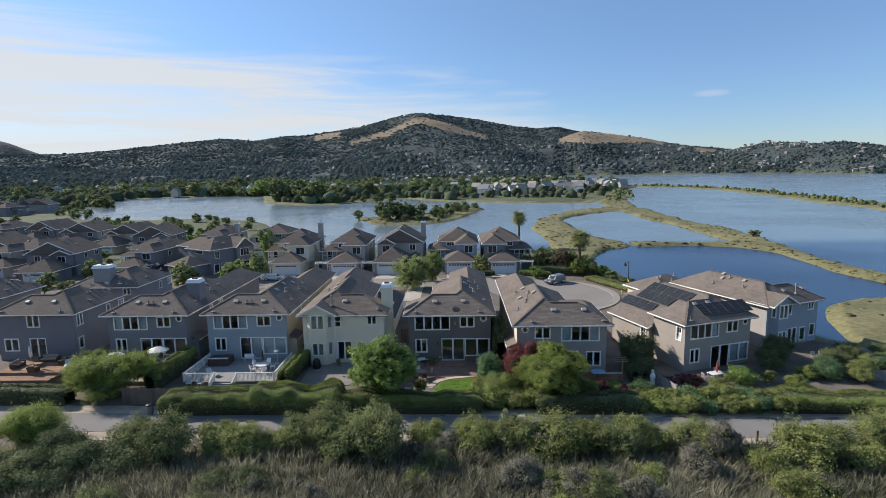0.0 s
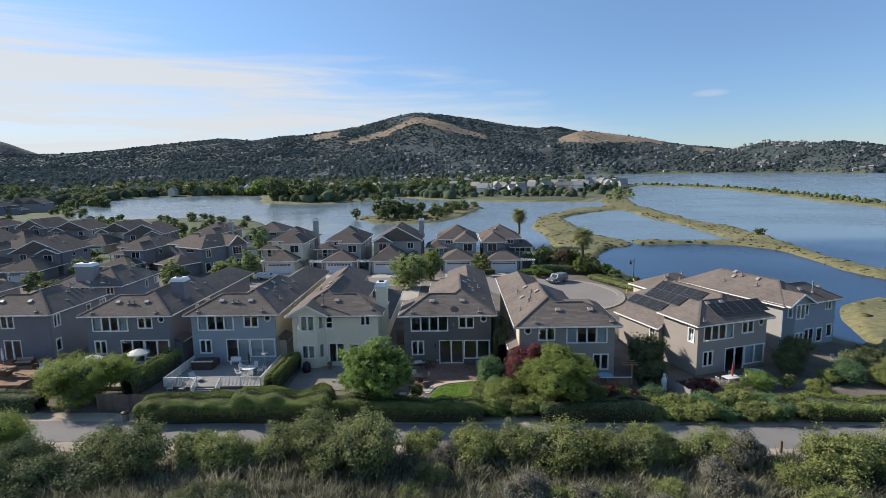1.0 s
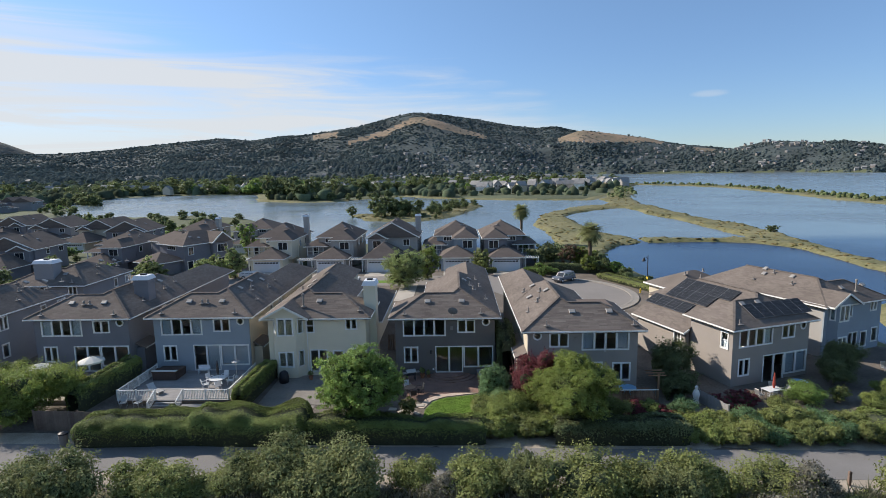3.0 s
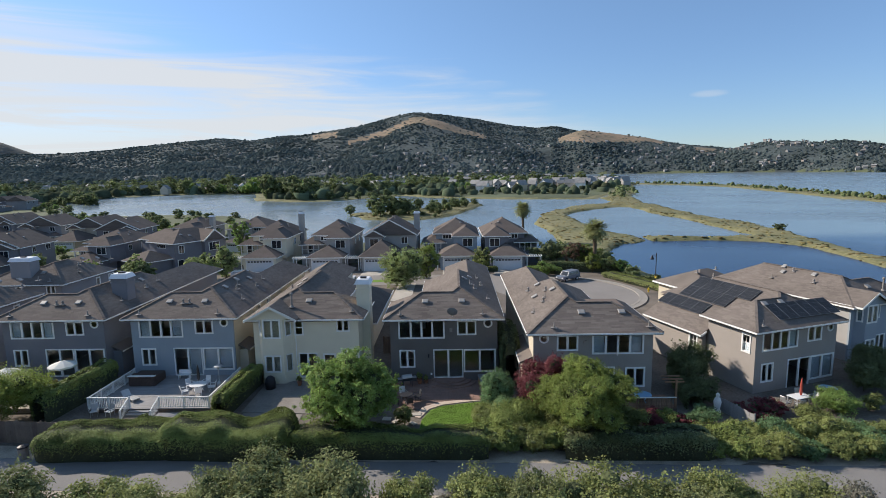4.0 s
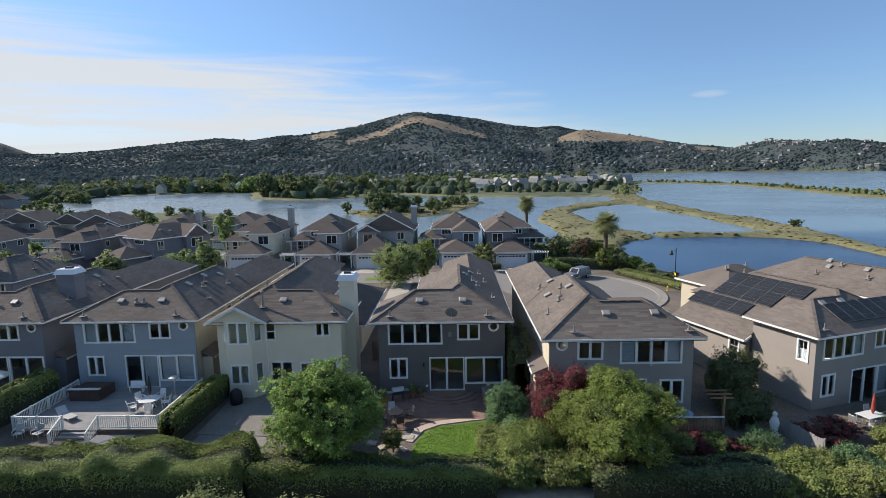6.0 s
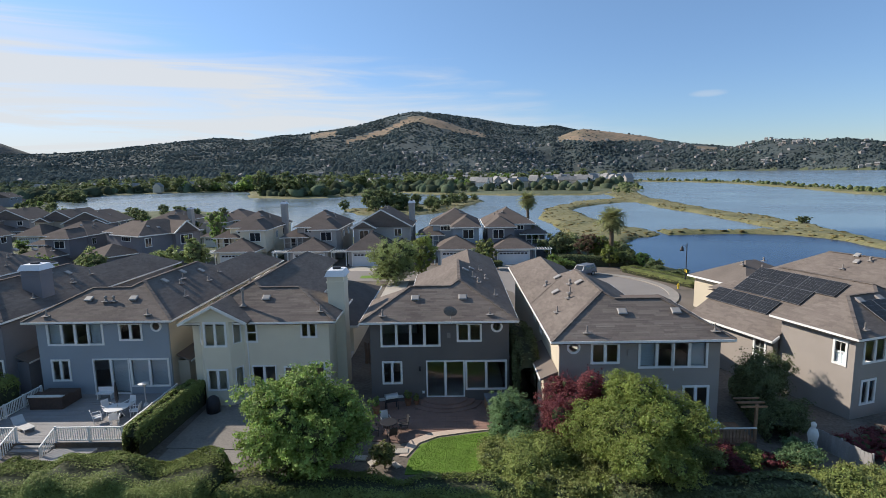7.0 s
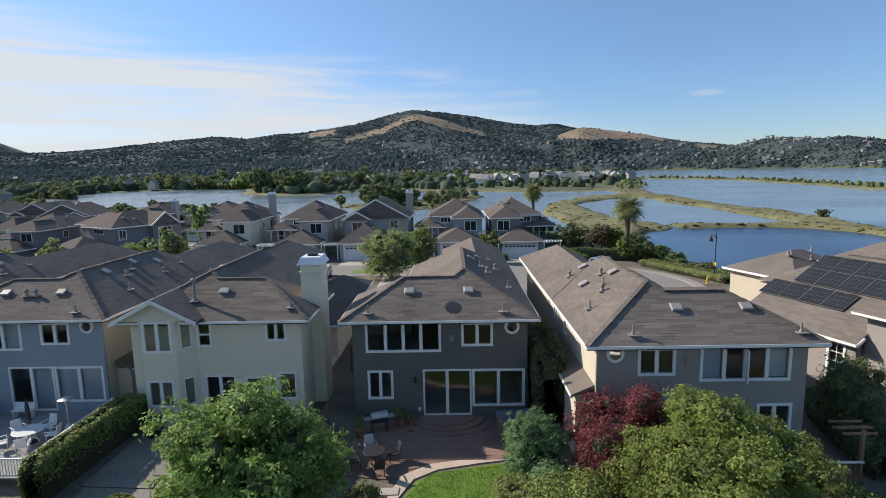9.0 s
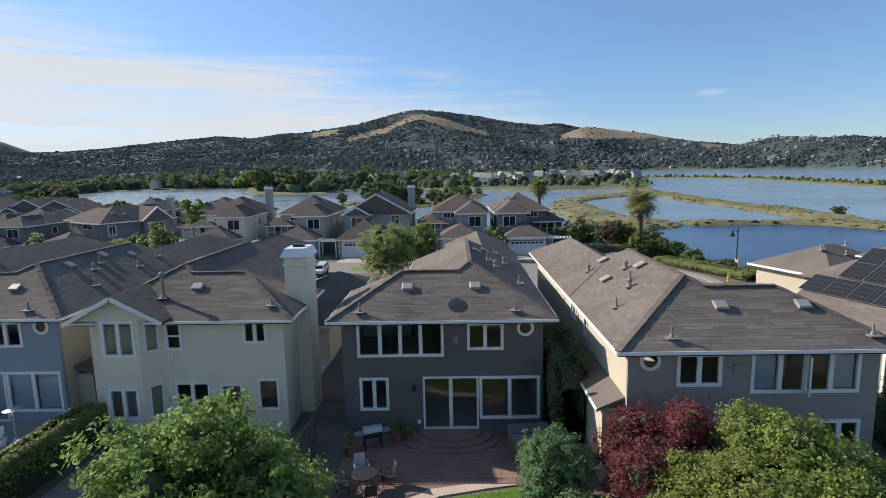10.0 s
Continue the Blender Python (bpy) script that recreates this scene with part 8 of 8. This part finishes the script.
for k in range(2):
    patio_chair(pose(-29.6 + 1.3 * k, 55.9, 0.02, 0, 0, 20 - 30 * k), METAL, "grey armchair on the ground below the deck", "chairs below the deck")

# slate house: umbrella, table, loungers on a small patio
paving("patio", [(-43.2, 57.2), (-33.9, 57.2), (-33.9, 63.8), (-43.2, 63.8)], 0.06, CONCRETE, "concrete patio behind the slate house")
umbrella(-35.6, 60.9, 0.06, 1.15, 3.0, CANVAS, "open cream umbrella over a patio table")
umbrella(-41.0, 61.0, 0.06, 1.1, 2.3, CANVAS, "open pale umbrella by the slate wall")
round_table(-35.6, 60.9, 0.06, 0.6, WOOD, "round wooden table under the umbrella")
for a in (40, 160, 280):
    patio_chair(pose(-35.6 + 1.0 * math.cos(radians(a)), 60.9 + 1.0 * math.sin(radians(a)), 0.06, 0, 0, a - 90), WOOD, "brown wooden patio chair under an umbrella", "chairs under the umbrella")
lounger(pose(-34.7, 58.2, 0.06, 0, 0, 140), PLASTIC, "white sun lounger on the patio")
paving("retaining_wall", [(-40.5, 56.6), (-34.2, 56.6), (-34.2, 57.1), (-40.5, 57.1)], 0.4, CONCRETE, "low pale garden wall", depth=0.5, category="wall")

# grey house: stepped redwood deck
rd = thing("redwood_deck", pose(0, 0, 0), "stepped redwood deck with a low screen", "deck", kind="structure")
for k, (x0, y0, x1, y1, z) in enumerate(((-53.5, 58.5, -44.5, 64.0, 0.8), (-53.5, 56.9, -45.2, 58.5, 0.5), (-53.5, 55.3, -47.5, 56.9, 0.22))):
    part("deck_frame", Geo().box(x0, y0, 0, x1, y1, z - 0.06), FENCE, rd)
    slabs("deck_board", rd, x0, y0, x1, y1, z, x1 - x0, 0.2, WOOD, gap=0.006, seed=6 + k)
part("screen", Geo().box(-44.5, 57.0, 0, -44.35, 63.8, 1.55), WOOD, rd)
umbrella(-50.8, 60.5, 0.8, 1.2, 2.6, CANVAS, "closed pale umbrella on the redwood deck", open_=False)
lounger(pose(-46.2, 60.2, 0.8, 0, 0, 30), METAL, "grey sun lounger on the redwood deck")


def garden_sofa(m, w, label):
    """A low outdoor sofa: wicker base and arms, loose seat and back cushions."""
    s = thing("garden_sofa", m, label, "sofa", "outdoor seats on the redwood deck")
    part("base", Geo().box(-w / 2, -0.4, 0.06, w / 2, 0.4, 0.3), WICKER, s, bevel=0.02)
    for q in (-1, 1):
        part("arm", Geo().box(q * w / 2 - 0.09, -0.4, 0.302, q * w / 2 + 0.09, 0.4, 0.58), WICKER, s, bevel=0.03)
    part("back", Geo().box(-w / 2 + 0.1, 0.3, 0.302, w / 2 - 0.1, 0.42, 0.72), WICKER, s, bevel=0.03)
    n = max(1, round(w / 0.75))
    for i in range(n):
        a = -w / 2 + 0.1 + (w - 0.2) * i / n
        part("seat_cushion", Geo().box(a + 0.01, -0.4, 0.303, a + (w - 0.2) / n - 0.01, 0.28, 0.45), TANCLOTH, s, bevel=0.04)
        part("back_cushion", Geo().box(a + 0.02, 0.14, 0.455, a + (w - 0.2) / n - 0.02, 0.295, 0.8), TANCLOTH, s, bevel=0.05)
    rep("foot", Geo().box(-0.04, -0.04, 0, 0.04, 0.04, 0.07).mesh("foot", BLACK), [(sx * (w / 2 - 0.08), sy * 0.33, 0) for sx in (-1, 1) for sy in (-1, 1)], s)
    return s


garden_sofa(pose(-49.9, 62.3, 0.8, 0, 0, 5), 2.1, "brown wicker sofa with tan cushions on the deck")
garden_sofa(pose(-52.4, 60.4, 0.8, 0, 0, 95), 1.6, "brown wicker seat with tan cushions on the deck")
garden_sofa(pose(-47.6, 61.4, 0.8, 0, 0, -70), 0.95, "single wicker armchair with tan cushion on the deck")
garden_sofa(pose(-49.3, 58.9, 0.8, 0, 0, 175), 0.95, "single wicker armchair facing the house on the deck")
ct = thing("coffee_table", pose(-50.2, 60.6, 0.8, 0, 0, 5), "low wooden coffee table between the seats", "table")
part("tabletop", Geo().box(-0.6, -0.35, 0.36, 0.6, 0.35, 0.41), WOOD, ct, bevel=0.01)
rep("leg", Geo().box(-0.04, -0.04, 0, 0.04, 0.04, 0.36).mesh("leg", WOOD), [(sx * 0.52, sy * 0.27, 0) for sx in (-1, 1) for sy in (-1, 1)], ct)

# taupe house: deck, pale blue table, trellis
bd = thing("side_deck", pose(0, 0, 0), "small redwood deck beside the taupe house", "deck", kind="structure")
part("deck_frame", Geo().box(12.4, 55.3, 0, 17.6, 57.85, 0.5), FENCE, bd)
slabs("deck_board", bd, 12.4, 55.3, 17.6, 57.85, 0.56, 5.2, 0.2, WOOD, gap=0.006, seed=11)
part("handrail", Geo().bar((14.3, 55.35, 1.42), (17.55, 55.35, 1.42), 0.1, 0.06), CANVAS, bd, "pale handrail")
rep("baluster", Geo().box(-0.025, -0.025, 0, 0.025, 0.025, 0.82).mesh("baluster", WOOD), [(14.4 + 0.2 * i, 55.35, 0.57) for i in range(16)], bd)
tr = thing("trellis", pose(17.6, 55.6, 0.56), "timber trellis post with crossbars", "trellis")
part("post", Geo().box(-0.07, -0.07, 0, 0.07, 0.07, 2.2), WOOD, tr)
rep("crossbar", Geo().box(-0.9, -0.03, 0, 0.6, 0.03, 0.1).mesh("crossbar", WOOD), [(0, 0.3 * i, 2.0 + 0.12 * (i % 2)) for i in range(4)], tr)
round_table(15.3, 56.6, 0.56, 0.75, BLUEPLASTIC, "round pale blue table on the side deck", h=0.6)

# the solar house's garden: statue, low board fence, table, spiky plant
st = Geo().lathe((0, 0, 0), [(0.28, 0), (0.28, 0.25), (0.2, 0.32), (0.24, 0.6), (0.3, 0.95), (0.2, 1.25), (0.1, 1.33), (0.14, 1.45), (0.15, 1.58), (0.06, 1.68)], 14)
tagged(part("statue", st, STATUE, smooth=True, m=pose(20.75, 55.3, 0.1)), "white stone garden statue beside a low fence", "statue")


def board_fence(x0, y0, x1, y1, h, z, label, material=GREYWOOD):
    f = thing("fence", pose(x0, y0, z, 0, 0, math.degrees(math.atan2(y1 - y0, x1 - x0))), label, "fence")
    L = math.hypot(x1 - x0, y1 - y0)
    n = max(2, int(L / 0.2))
    me = Geo().box(-0.095, -0.012, 0, 0.095, 0.012, h).mesh("board", material)
    r = np.random.default_rng(int(abs(x0 * 7)))
    rep("board", me, [(L * (i + 0.5) / n, 0.004 * (i % 2), r.uniform(-0.03, 0.03)) for i in range(n)], f)
    part("rail", Geo().box(0, 0.014, h * 0.75, L, 0.08, h * 0.75 + 0.09), material, f)
    rep("post", Geo().box(-0.05, 0.015, 0, 0.05, 0.12, h + 0.05).mesh("post", material), [(L * i / max(1, round(L / 2.2)), 0, 0) for i in range(max(1, round(L / 2.2)) + 1)], f)


board_fence(21.3, 56.2, 22.3, 52.9, 1.2, -0.1, "grey weathered board fence by the statue")
board_fence(40.3, 58.2, 48.6, 54.6, 1.6, -0.4, "weathered board fence round a garden")
board_fence(48.6, 54.6, 56.0, 53.4, 1.4, -0.4, "weathered fence at the marsh's edge")
board_fence(-19.85, 63.0, -19.8, 56.6, 1.1, 0, "brown board fence between gardens", FENCE)
board_fence(4.85, 68.5, 6.2, 68.5, 1.9, 0, "brown gate between two houses", FENCE)
board_fence(-7.6, 70.5, -6.2, 70.5, 1.9, 0, "brown gate beside the chimney", FENCE)
board_fence(-7.4, 53.0, -7.2, 62.0, 1.6, 0, "brown fence between two gardens", FENCE)
board_fence(-34.4, 51.7, -28.6, 51.3, 1.7, 0, "dark brown board fence behind the path", FENCE)
board_fence(-44.2, 53.0, -44.0, 57.0, 1.5, 0, "brown fence below the screen", FENCE)
paving("patio", [(24.6, 54.6), (36, 58.4), (35.0, 61.6), (25.6, 58.6)], -0.02, mat("grey_paving", (0.2, 0.19, 0.18)), "grey paved terrace behind the solar house")
for k, (x, y, s) in enumerate(((23.0, 54.6, 1.4), (24.2, 54.9, 1.5), (25.2, 55.5, 1.2), (17.3, 53.6, 0.9), (18.4, 53.5, 0.7))):
    o = tree("shrub", x, y, 0, 1.0 * s, 0.95 * s, 0.1, int(3500 * s), L_RED, 200 + k, "low dark red shrub beside the garden fence", category="shrub", base=0.02, nlobes=6, trunk=0, group="red shrubs")


def spiky(x, y, z, n, L, material, label, seed):
    r = np.random.default_rng(seed)
    t = thing("spiky_plant", pose(x, y, z), label, "plant")
    g = Geo()
    for i in range(n):
        a, e = r.uniform(0, 6.28), r.uniform(0.25, 1.4)
        d = Vector((math.cos(a) * math.cos(e), math.sin(a) * math.cos(e), math.sin(e)))
        s = Vector((-math.sin(a), math.cos(a), 0)) * 0.035
        q = d * L * r.uniform(0.7, 1.1)
        g.face([-s, s, q * 0.6 + s * 1.2, q + Vector((0, 0, -0.12)), q * 0.6 - s * 1.2])
    part("leaves", g, material, t)


spiky(26.0, 56.6, 0, 60, 0.9, L_DRY, "spiky straw-coloured plant by the terrace", 1)
for k, (x, y) in enumerate(((34.0, 98.6), (35.2, 97.6), (33.2, 100.4), (36.2, 99.5))):
    spiky(x, y, 0, 70, 1.5, L_PALM, "spiky flax clump beside the street lamp", 5 + k)
tb = thing("patio_table", pose(28.2, 57.0, -0.02, 0, 0, 19), "white square patio table on the terrace", "table")
part("tabletop", Geo().box(-0.8, -0.5, 0.70, 0.8, 0.5, 0.74), PLASTIC, tb, bevel=0.01)
rep("leg", Geo().box(-0.03, -0.03, 0, 0.03, 0.03, 0.7).mesh("leg", METAL), [(sx * 0.7, sy * 0.42, 0) for sx in (-1, 1) for sy in (-1, 1)], tb)
umbrella(28.4, 57.1, -0.02, 1.0, 2.2, REDCLOTH, "closed red umbrella through the white table", open_=False)
for k, (dx_, dy_, a) in enumerate(((-1.3, -0.4, 110), (-0.5, -0.9, 190), (0.6, 0.8, 10), (1.3, 0.2, -70))):
    patio_chair(pose(28.2 + dx_, 57.0 + dy_, -0.02, 0, 0, a), METAL, "grey metal patio chair on the terrace", "chairs on the terrace")
round_table(31.6, 58.6, -0.02, 0.7, BLUEPLASTIC, "round pale table near the solar house")
paving("terrace", [(38.2, 59.4), (46, 59.8), (47.5, 66.0), (39.5, 65.5)], -0.05, WOOD, "reddish timber terrace by the pond house")
for k in range(3):
    patio_chair(pose(42.5 + 1.1 * k, 62.6 + 0.3 * k, -0.05, 0, 0, 40 * k), METAL, "grey chair on the timber terrace", "chairs by the pond house")

# solar panels
def panel_row(frame_m, n, w, h, seed):
    for i in range(n):
        s = thing("solar_panel", frame_m @ pose(w * i, 0, 0), "dark solar panel in an aluminium frame on the roof", "solar panel", "solar panels")
        part("backing", Geo().box(0.02, 0.02, 0.06, w - 0.02, h - 0.02, 0.09), SOLARLINE, s)
        nx, ny = 6, 4
        me = Geo().box(0.009, 0.009, 0, (w - 0.06) / nx - 0.009, (h - 0.06) / ny - 0.009, 0.006).mesh("cell", SOLAR)
        rep("cell", me, [(0.03 + (w - 0.06) / nx * a, 0.03 + (h - 0.06) / ny * b, 0.091) for a in range(nx) for b in range(ny)], s)


GM = pose(25.6, 59.1, -0.5, 0, 0, 19.0) @ Matrix.Diagonal((0.95, 0.95, 1, 1))
tilt = math.degrees(math.atan(PITCH / 0.95))


def on_left_slope(u, v):
    q = GM @ Vector((u - OV, v - OV, EAVE + PITCH * (u - W - 2 * OV + 2 * SLOPE_RUN) + 0.06))
    return Matrix.Translation(q) @ Euler((0, 0, radians(19))).to_matrix().to_4x4() @ pose(0, 0, 0, 0, -tilt, 0) @ pose(0, 0, 0, 0, 0, 90) @ pose(0, 0, 0, 0, 0, 0)


for u, v, n in ((3.25, 8.4, 4), (4.95, 7.0, 4), (6.5, 5.4, 5)):
    panel_row(on_left_slope(u, v), n, 1.52, 1.72, 1)
q = GM @ Vector((2.9, 0.25, EAVE + PITCH * (0.25 + OV) + 0.06))
tf_ = Matrix.Translation(q) @ Euler((0, 0, radians(19))).to_matrix().to_4x4() @ pose(0, 0, 0, tilt, 0, 0)
panel_row(tf_, 6, 1.2, 2.0, 2)

# street lamp, hydrant, bollards, bin
lamp = thing("street_lamp", pose(31.8, 98.6, 0.1), "black street lamp with a hanging lantern", "street lamp")
part("pole", Geo().tube([(0, 0, 0), (0, 0, 0.5), (0, 0, 5.9)], [0.1, 0.07, 0.055], 10), BLACK, lamp)
part("arm", Geo().tube([(0, 0, 5.2), (-0.25, 0, 5.6), (-0.65, 0, 5.55)], [0.035, 0.03, 0.03], 8), BLACK, lamp)
part("lantern", Geo().lathe((-0.65, 0, 4.9), [(0.24, 0), (0.28, 0.12), (0.14, 0.5), (0.05, 0.66)], 12), BLACK, lamp)
part("sign", Geo().box(-0.02, -0.3, 1.9, 0.02, 0.3, 2.3), YELLOW, lamp)
hy = thing("fire_hydrant", pose(30.2, 97.0, 0.14), "yellow fire hydrant on the pavement", "hydrant")
part("barrel", Geo().lathe((0, 0, 0), [(0.16, 0), (0.16, 0.06), (0.11, 0.08), (0.11, 0.5), (0.14, 0.52), (0.13, 0.62), (0.05, 0.72)], 12), YELLOW, hy)
part("outlet", Geo().tube([(-0.2, 0, 0.38), (0.2, 0, 0.38)], [0.06, 0.06], 8), YELLOW, hy)
bol = thing("bollard", pose(25.2, 43.3, 0), "weathered wooden post beside the path", "bollard", "posts along the path")
part("post", Geo().box(-0.09, -0.09, -0.1, 0.09, 0.09, 0.95), FENCE, bol, bevel=0.02)
part("cap", Geo().hexa([(-0.09, -0.09, 0.951), (0.09, -0.09, 0.951), (0.09, 0.09, 0.951), (-0.09, 0.09, 0.951), (-0.05, -0.05, 1.0), (0.05, -0.05, 1.0), (0.05, 0.05, 1.0), (-0.05, 0.05, 1.0)]), FENCE, bol)
for x, y in ((-30.2, 44.2), (31.3, 43.0), (-46, 44.9)):
    copy_thing(bol, pose(x, y, 0, 0, 0, 15))
bn = thing("litter_bin", pose(-30.2, 49.3, 0.02), "grey litter bin at the path's edge", "bin")
part("body", Geo().lathe((0, 0, 0), [(0.3, 0), (0.33, 0.8), (0.34, 0.85)], 12), LEAD, bn)
part("lid", Geo().lathe((0, 0, 0.86), [(0.36, 0), (0.34, 0.1), (0.1, 0.2)], 12), BLACK, bn)


# parked vehicles
def car(m, paint, label, tall=1.75, L=4.4):
    c = thing("car", m, label, "car", "parked cars")
    w = 0.88
    prof = [(-L / 2, 0.45), (-L / 2, 0.95), (-L / 2 + 1.1, 1.02), (-L / 2 + 1.55, tall - 0.05), (L / 2 - 0.35, tall), (L / 2 - 0.05, 1.05), (L / 2, 0.5)]
    g = Geo()
    lo = [(x, z) for x, z in prof]
    for s in (-1, 1):
        f = [(x, s * (w if z < 1.1 else w - 0.12), z) for x, z in lo]
        g.face(f if s < 0 else f[::-1])
    for i in range(len(lo)):
        (x, z), (x2, z2) = lo[i], lo[(i + 1) % len(lo)]
        y, y2 = (w if z < 1.1 else w - 0.12), (w if z2 < 1.1 else w - 0.12)
        g.face([(x, -y, z), (x, y, z), (x2, y2, z2), (x2, -y2, z2)])
    part("body", g, paint, c, bevel=0.04)
    win = [(-L / 2 + 1.45, 1.1), (-L / 2 + 1.75, tall - 0.14), (L / 2 - 0.55, tall - 0.12), (L / 2 - 0.4, 1.12)]
    xs = [win[0][0], win[0][0] + 1.0, win[0][0] + 1.9, win[3][0]]
    for s in (-1, 1):
        for k in range(3):
            a, b = xs[k] + 0.05, xs[k + 1] - 0.05
            yb, yt = s * (w + 0.005 - 0.015), s * (w - 0.1)
            g = Geo().face([(a, yb, 1.12), (b, yb, 1.12), (min(b, win[2][0]), yt, tall - 0.16), (max(a, win[1][0]), yt, tall - 0.16)])
            g.face([(a, yb - s * 0.02, 1.12), (b, yb - s * 0.02, 1.12), (min(b, win[2][0]), yt - s * 0.02, tall - 0.16), (max(a, win[1][0]), yt - s * 0.02, tall - 0.16)][::-1])
            part("side_window", g, DARKPANE, c)
    part("windscreen", Geo().hexa([(-L / 2 + 1.1, -0.72, 1.04), (-L / 2 + 1.1, 0.72, 1.04), (-L / 2 + 1.13, 0.72, 1.04), (-L / 2 + 1.13, -0.72, 1.04), (-L / 2 + 1.5, -0.66, tall - 0.1), (-L / 2 + 1.5, 0.66, tall - 0.1), (-L / 2 + 1.56, 0.66, tall - 0.1), (-L / 2 + 1.56, -0.66, tall - 0.1)]), DARKPANE, c)
    for x in (-L / 2 + 0.85, L / 2 - 0.85):
        for s in (-1, 1):
            wh = part("wheel", Geo().tube([(x, s * (w - 0.16), 0.36), (x, s * (w + 0.03), 0.36)], [0.36, 0.36], 18), TYRE, c)
            part("rim", Geo().tube([(x, s * (w + 0.031), 0.36), (x, s * (w + 0.045), 0.36)], [0.22, 0.2], 14), METAL, wh)
    for s in (-1, 1):
        part("headlight", Geo().box(-L / 2 - 0.02, s * 0.62 - 0.14, 0.68, -L / 2 + 0.01, s * 0.62 + 0.14, 0.84), PLASTIC, c)
        part("tail_light", Geo().box(L / 2 - 0.04, s * 0.7 - 0.08, 0.75, L / 2 + 0.015, s * 0.7 + 0.08, 1.0), REDCLOTH, c)
    part("bumper", Geo().box(-L / 2 - 0.08, -w, 0.38, -L / 2 + 0.05, w, 0.58), BLACK, c)
    part("bumper", Geo().box(L / 2 - 0.05, -w, 0.38, L / 2 + 0.08, w, 0.58), BLACK, c)
    return c


car(pose(19.9, 107.2, 0.03, 0, 0, 38), mat("silver_car_paint", (0.14, 0.155, 0.19), rough=0.3, vary=0.02, bump=0, spec=0.6), "grey-blue four-wheel-drive parked at the turning circle")
car(pose(-39.5, 113.6, 0.05, 0, 0, 180), CARPAINT, "white car parked before a garage", tall=1.45)
car(pose(-17.8, 104.8, 0.05, 0, 0, 92), CARPAINT, "white car in a driveway behind the cream house", tall=1.5)
paving("driveway", [(-9.6, 94), (-6.6, 94), (-6.6, 106.5), (-9.6, 106.5)], 0.04, CONCRETE, "pale driveway beside the cream house", category="driveway")
paving("street_lawn", [(-14.5, 107.8), (-8.8, 107.8), (-8.8, 110), (-14.5, 110)], 0.05, LAWN, "small street-side lawn", category="lawn")
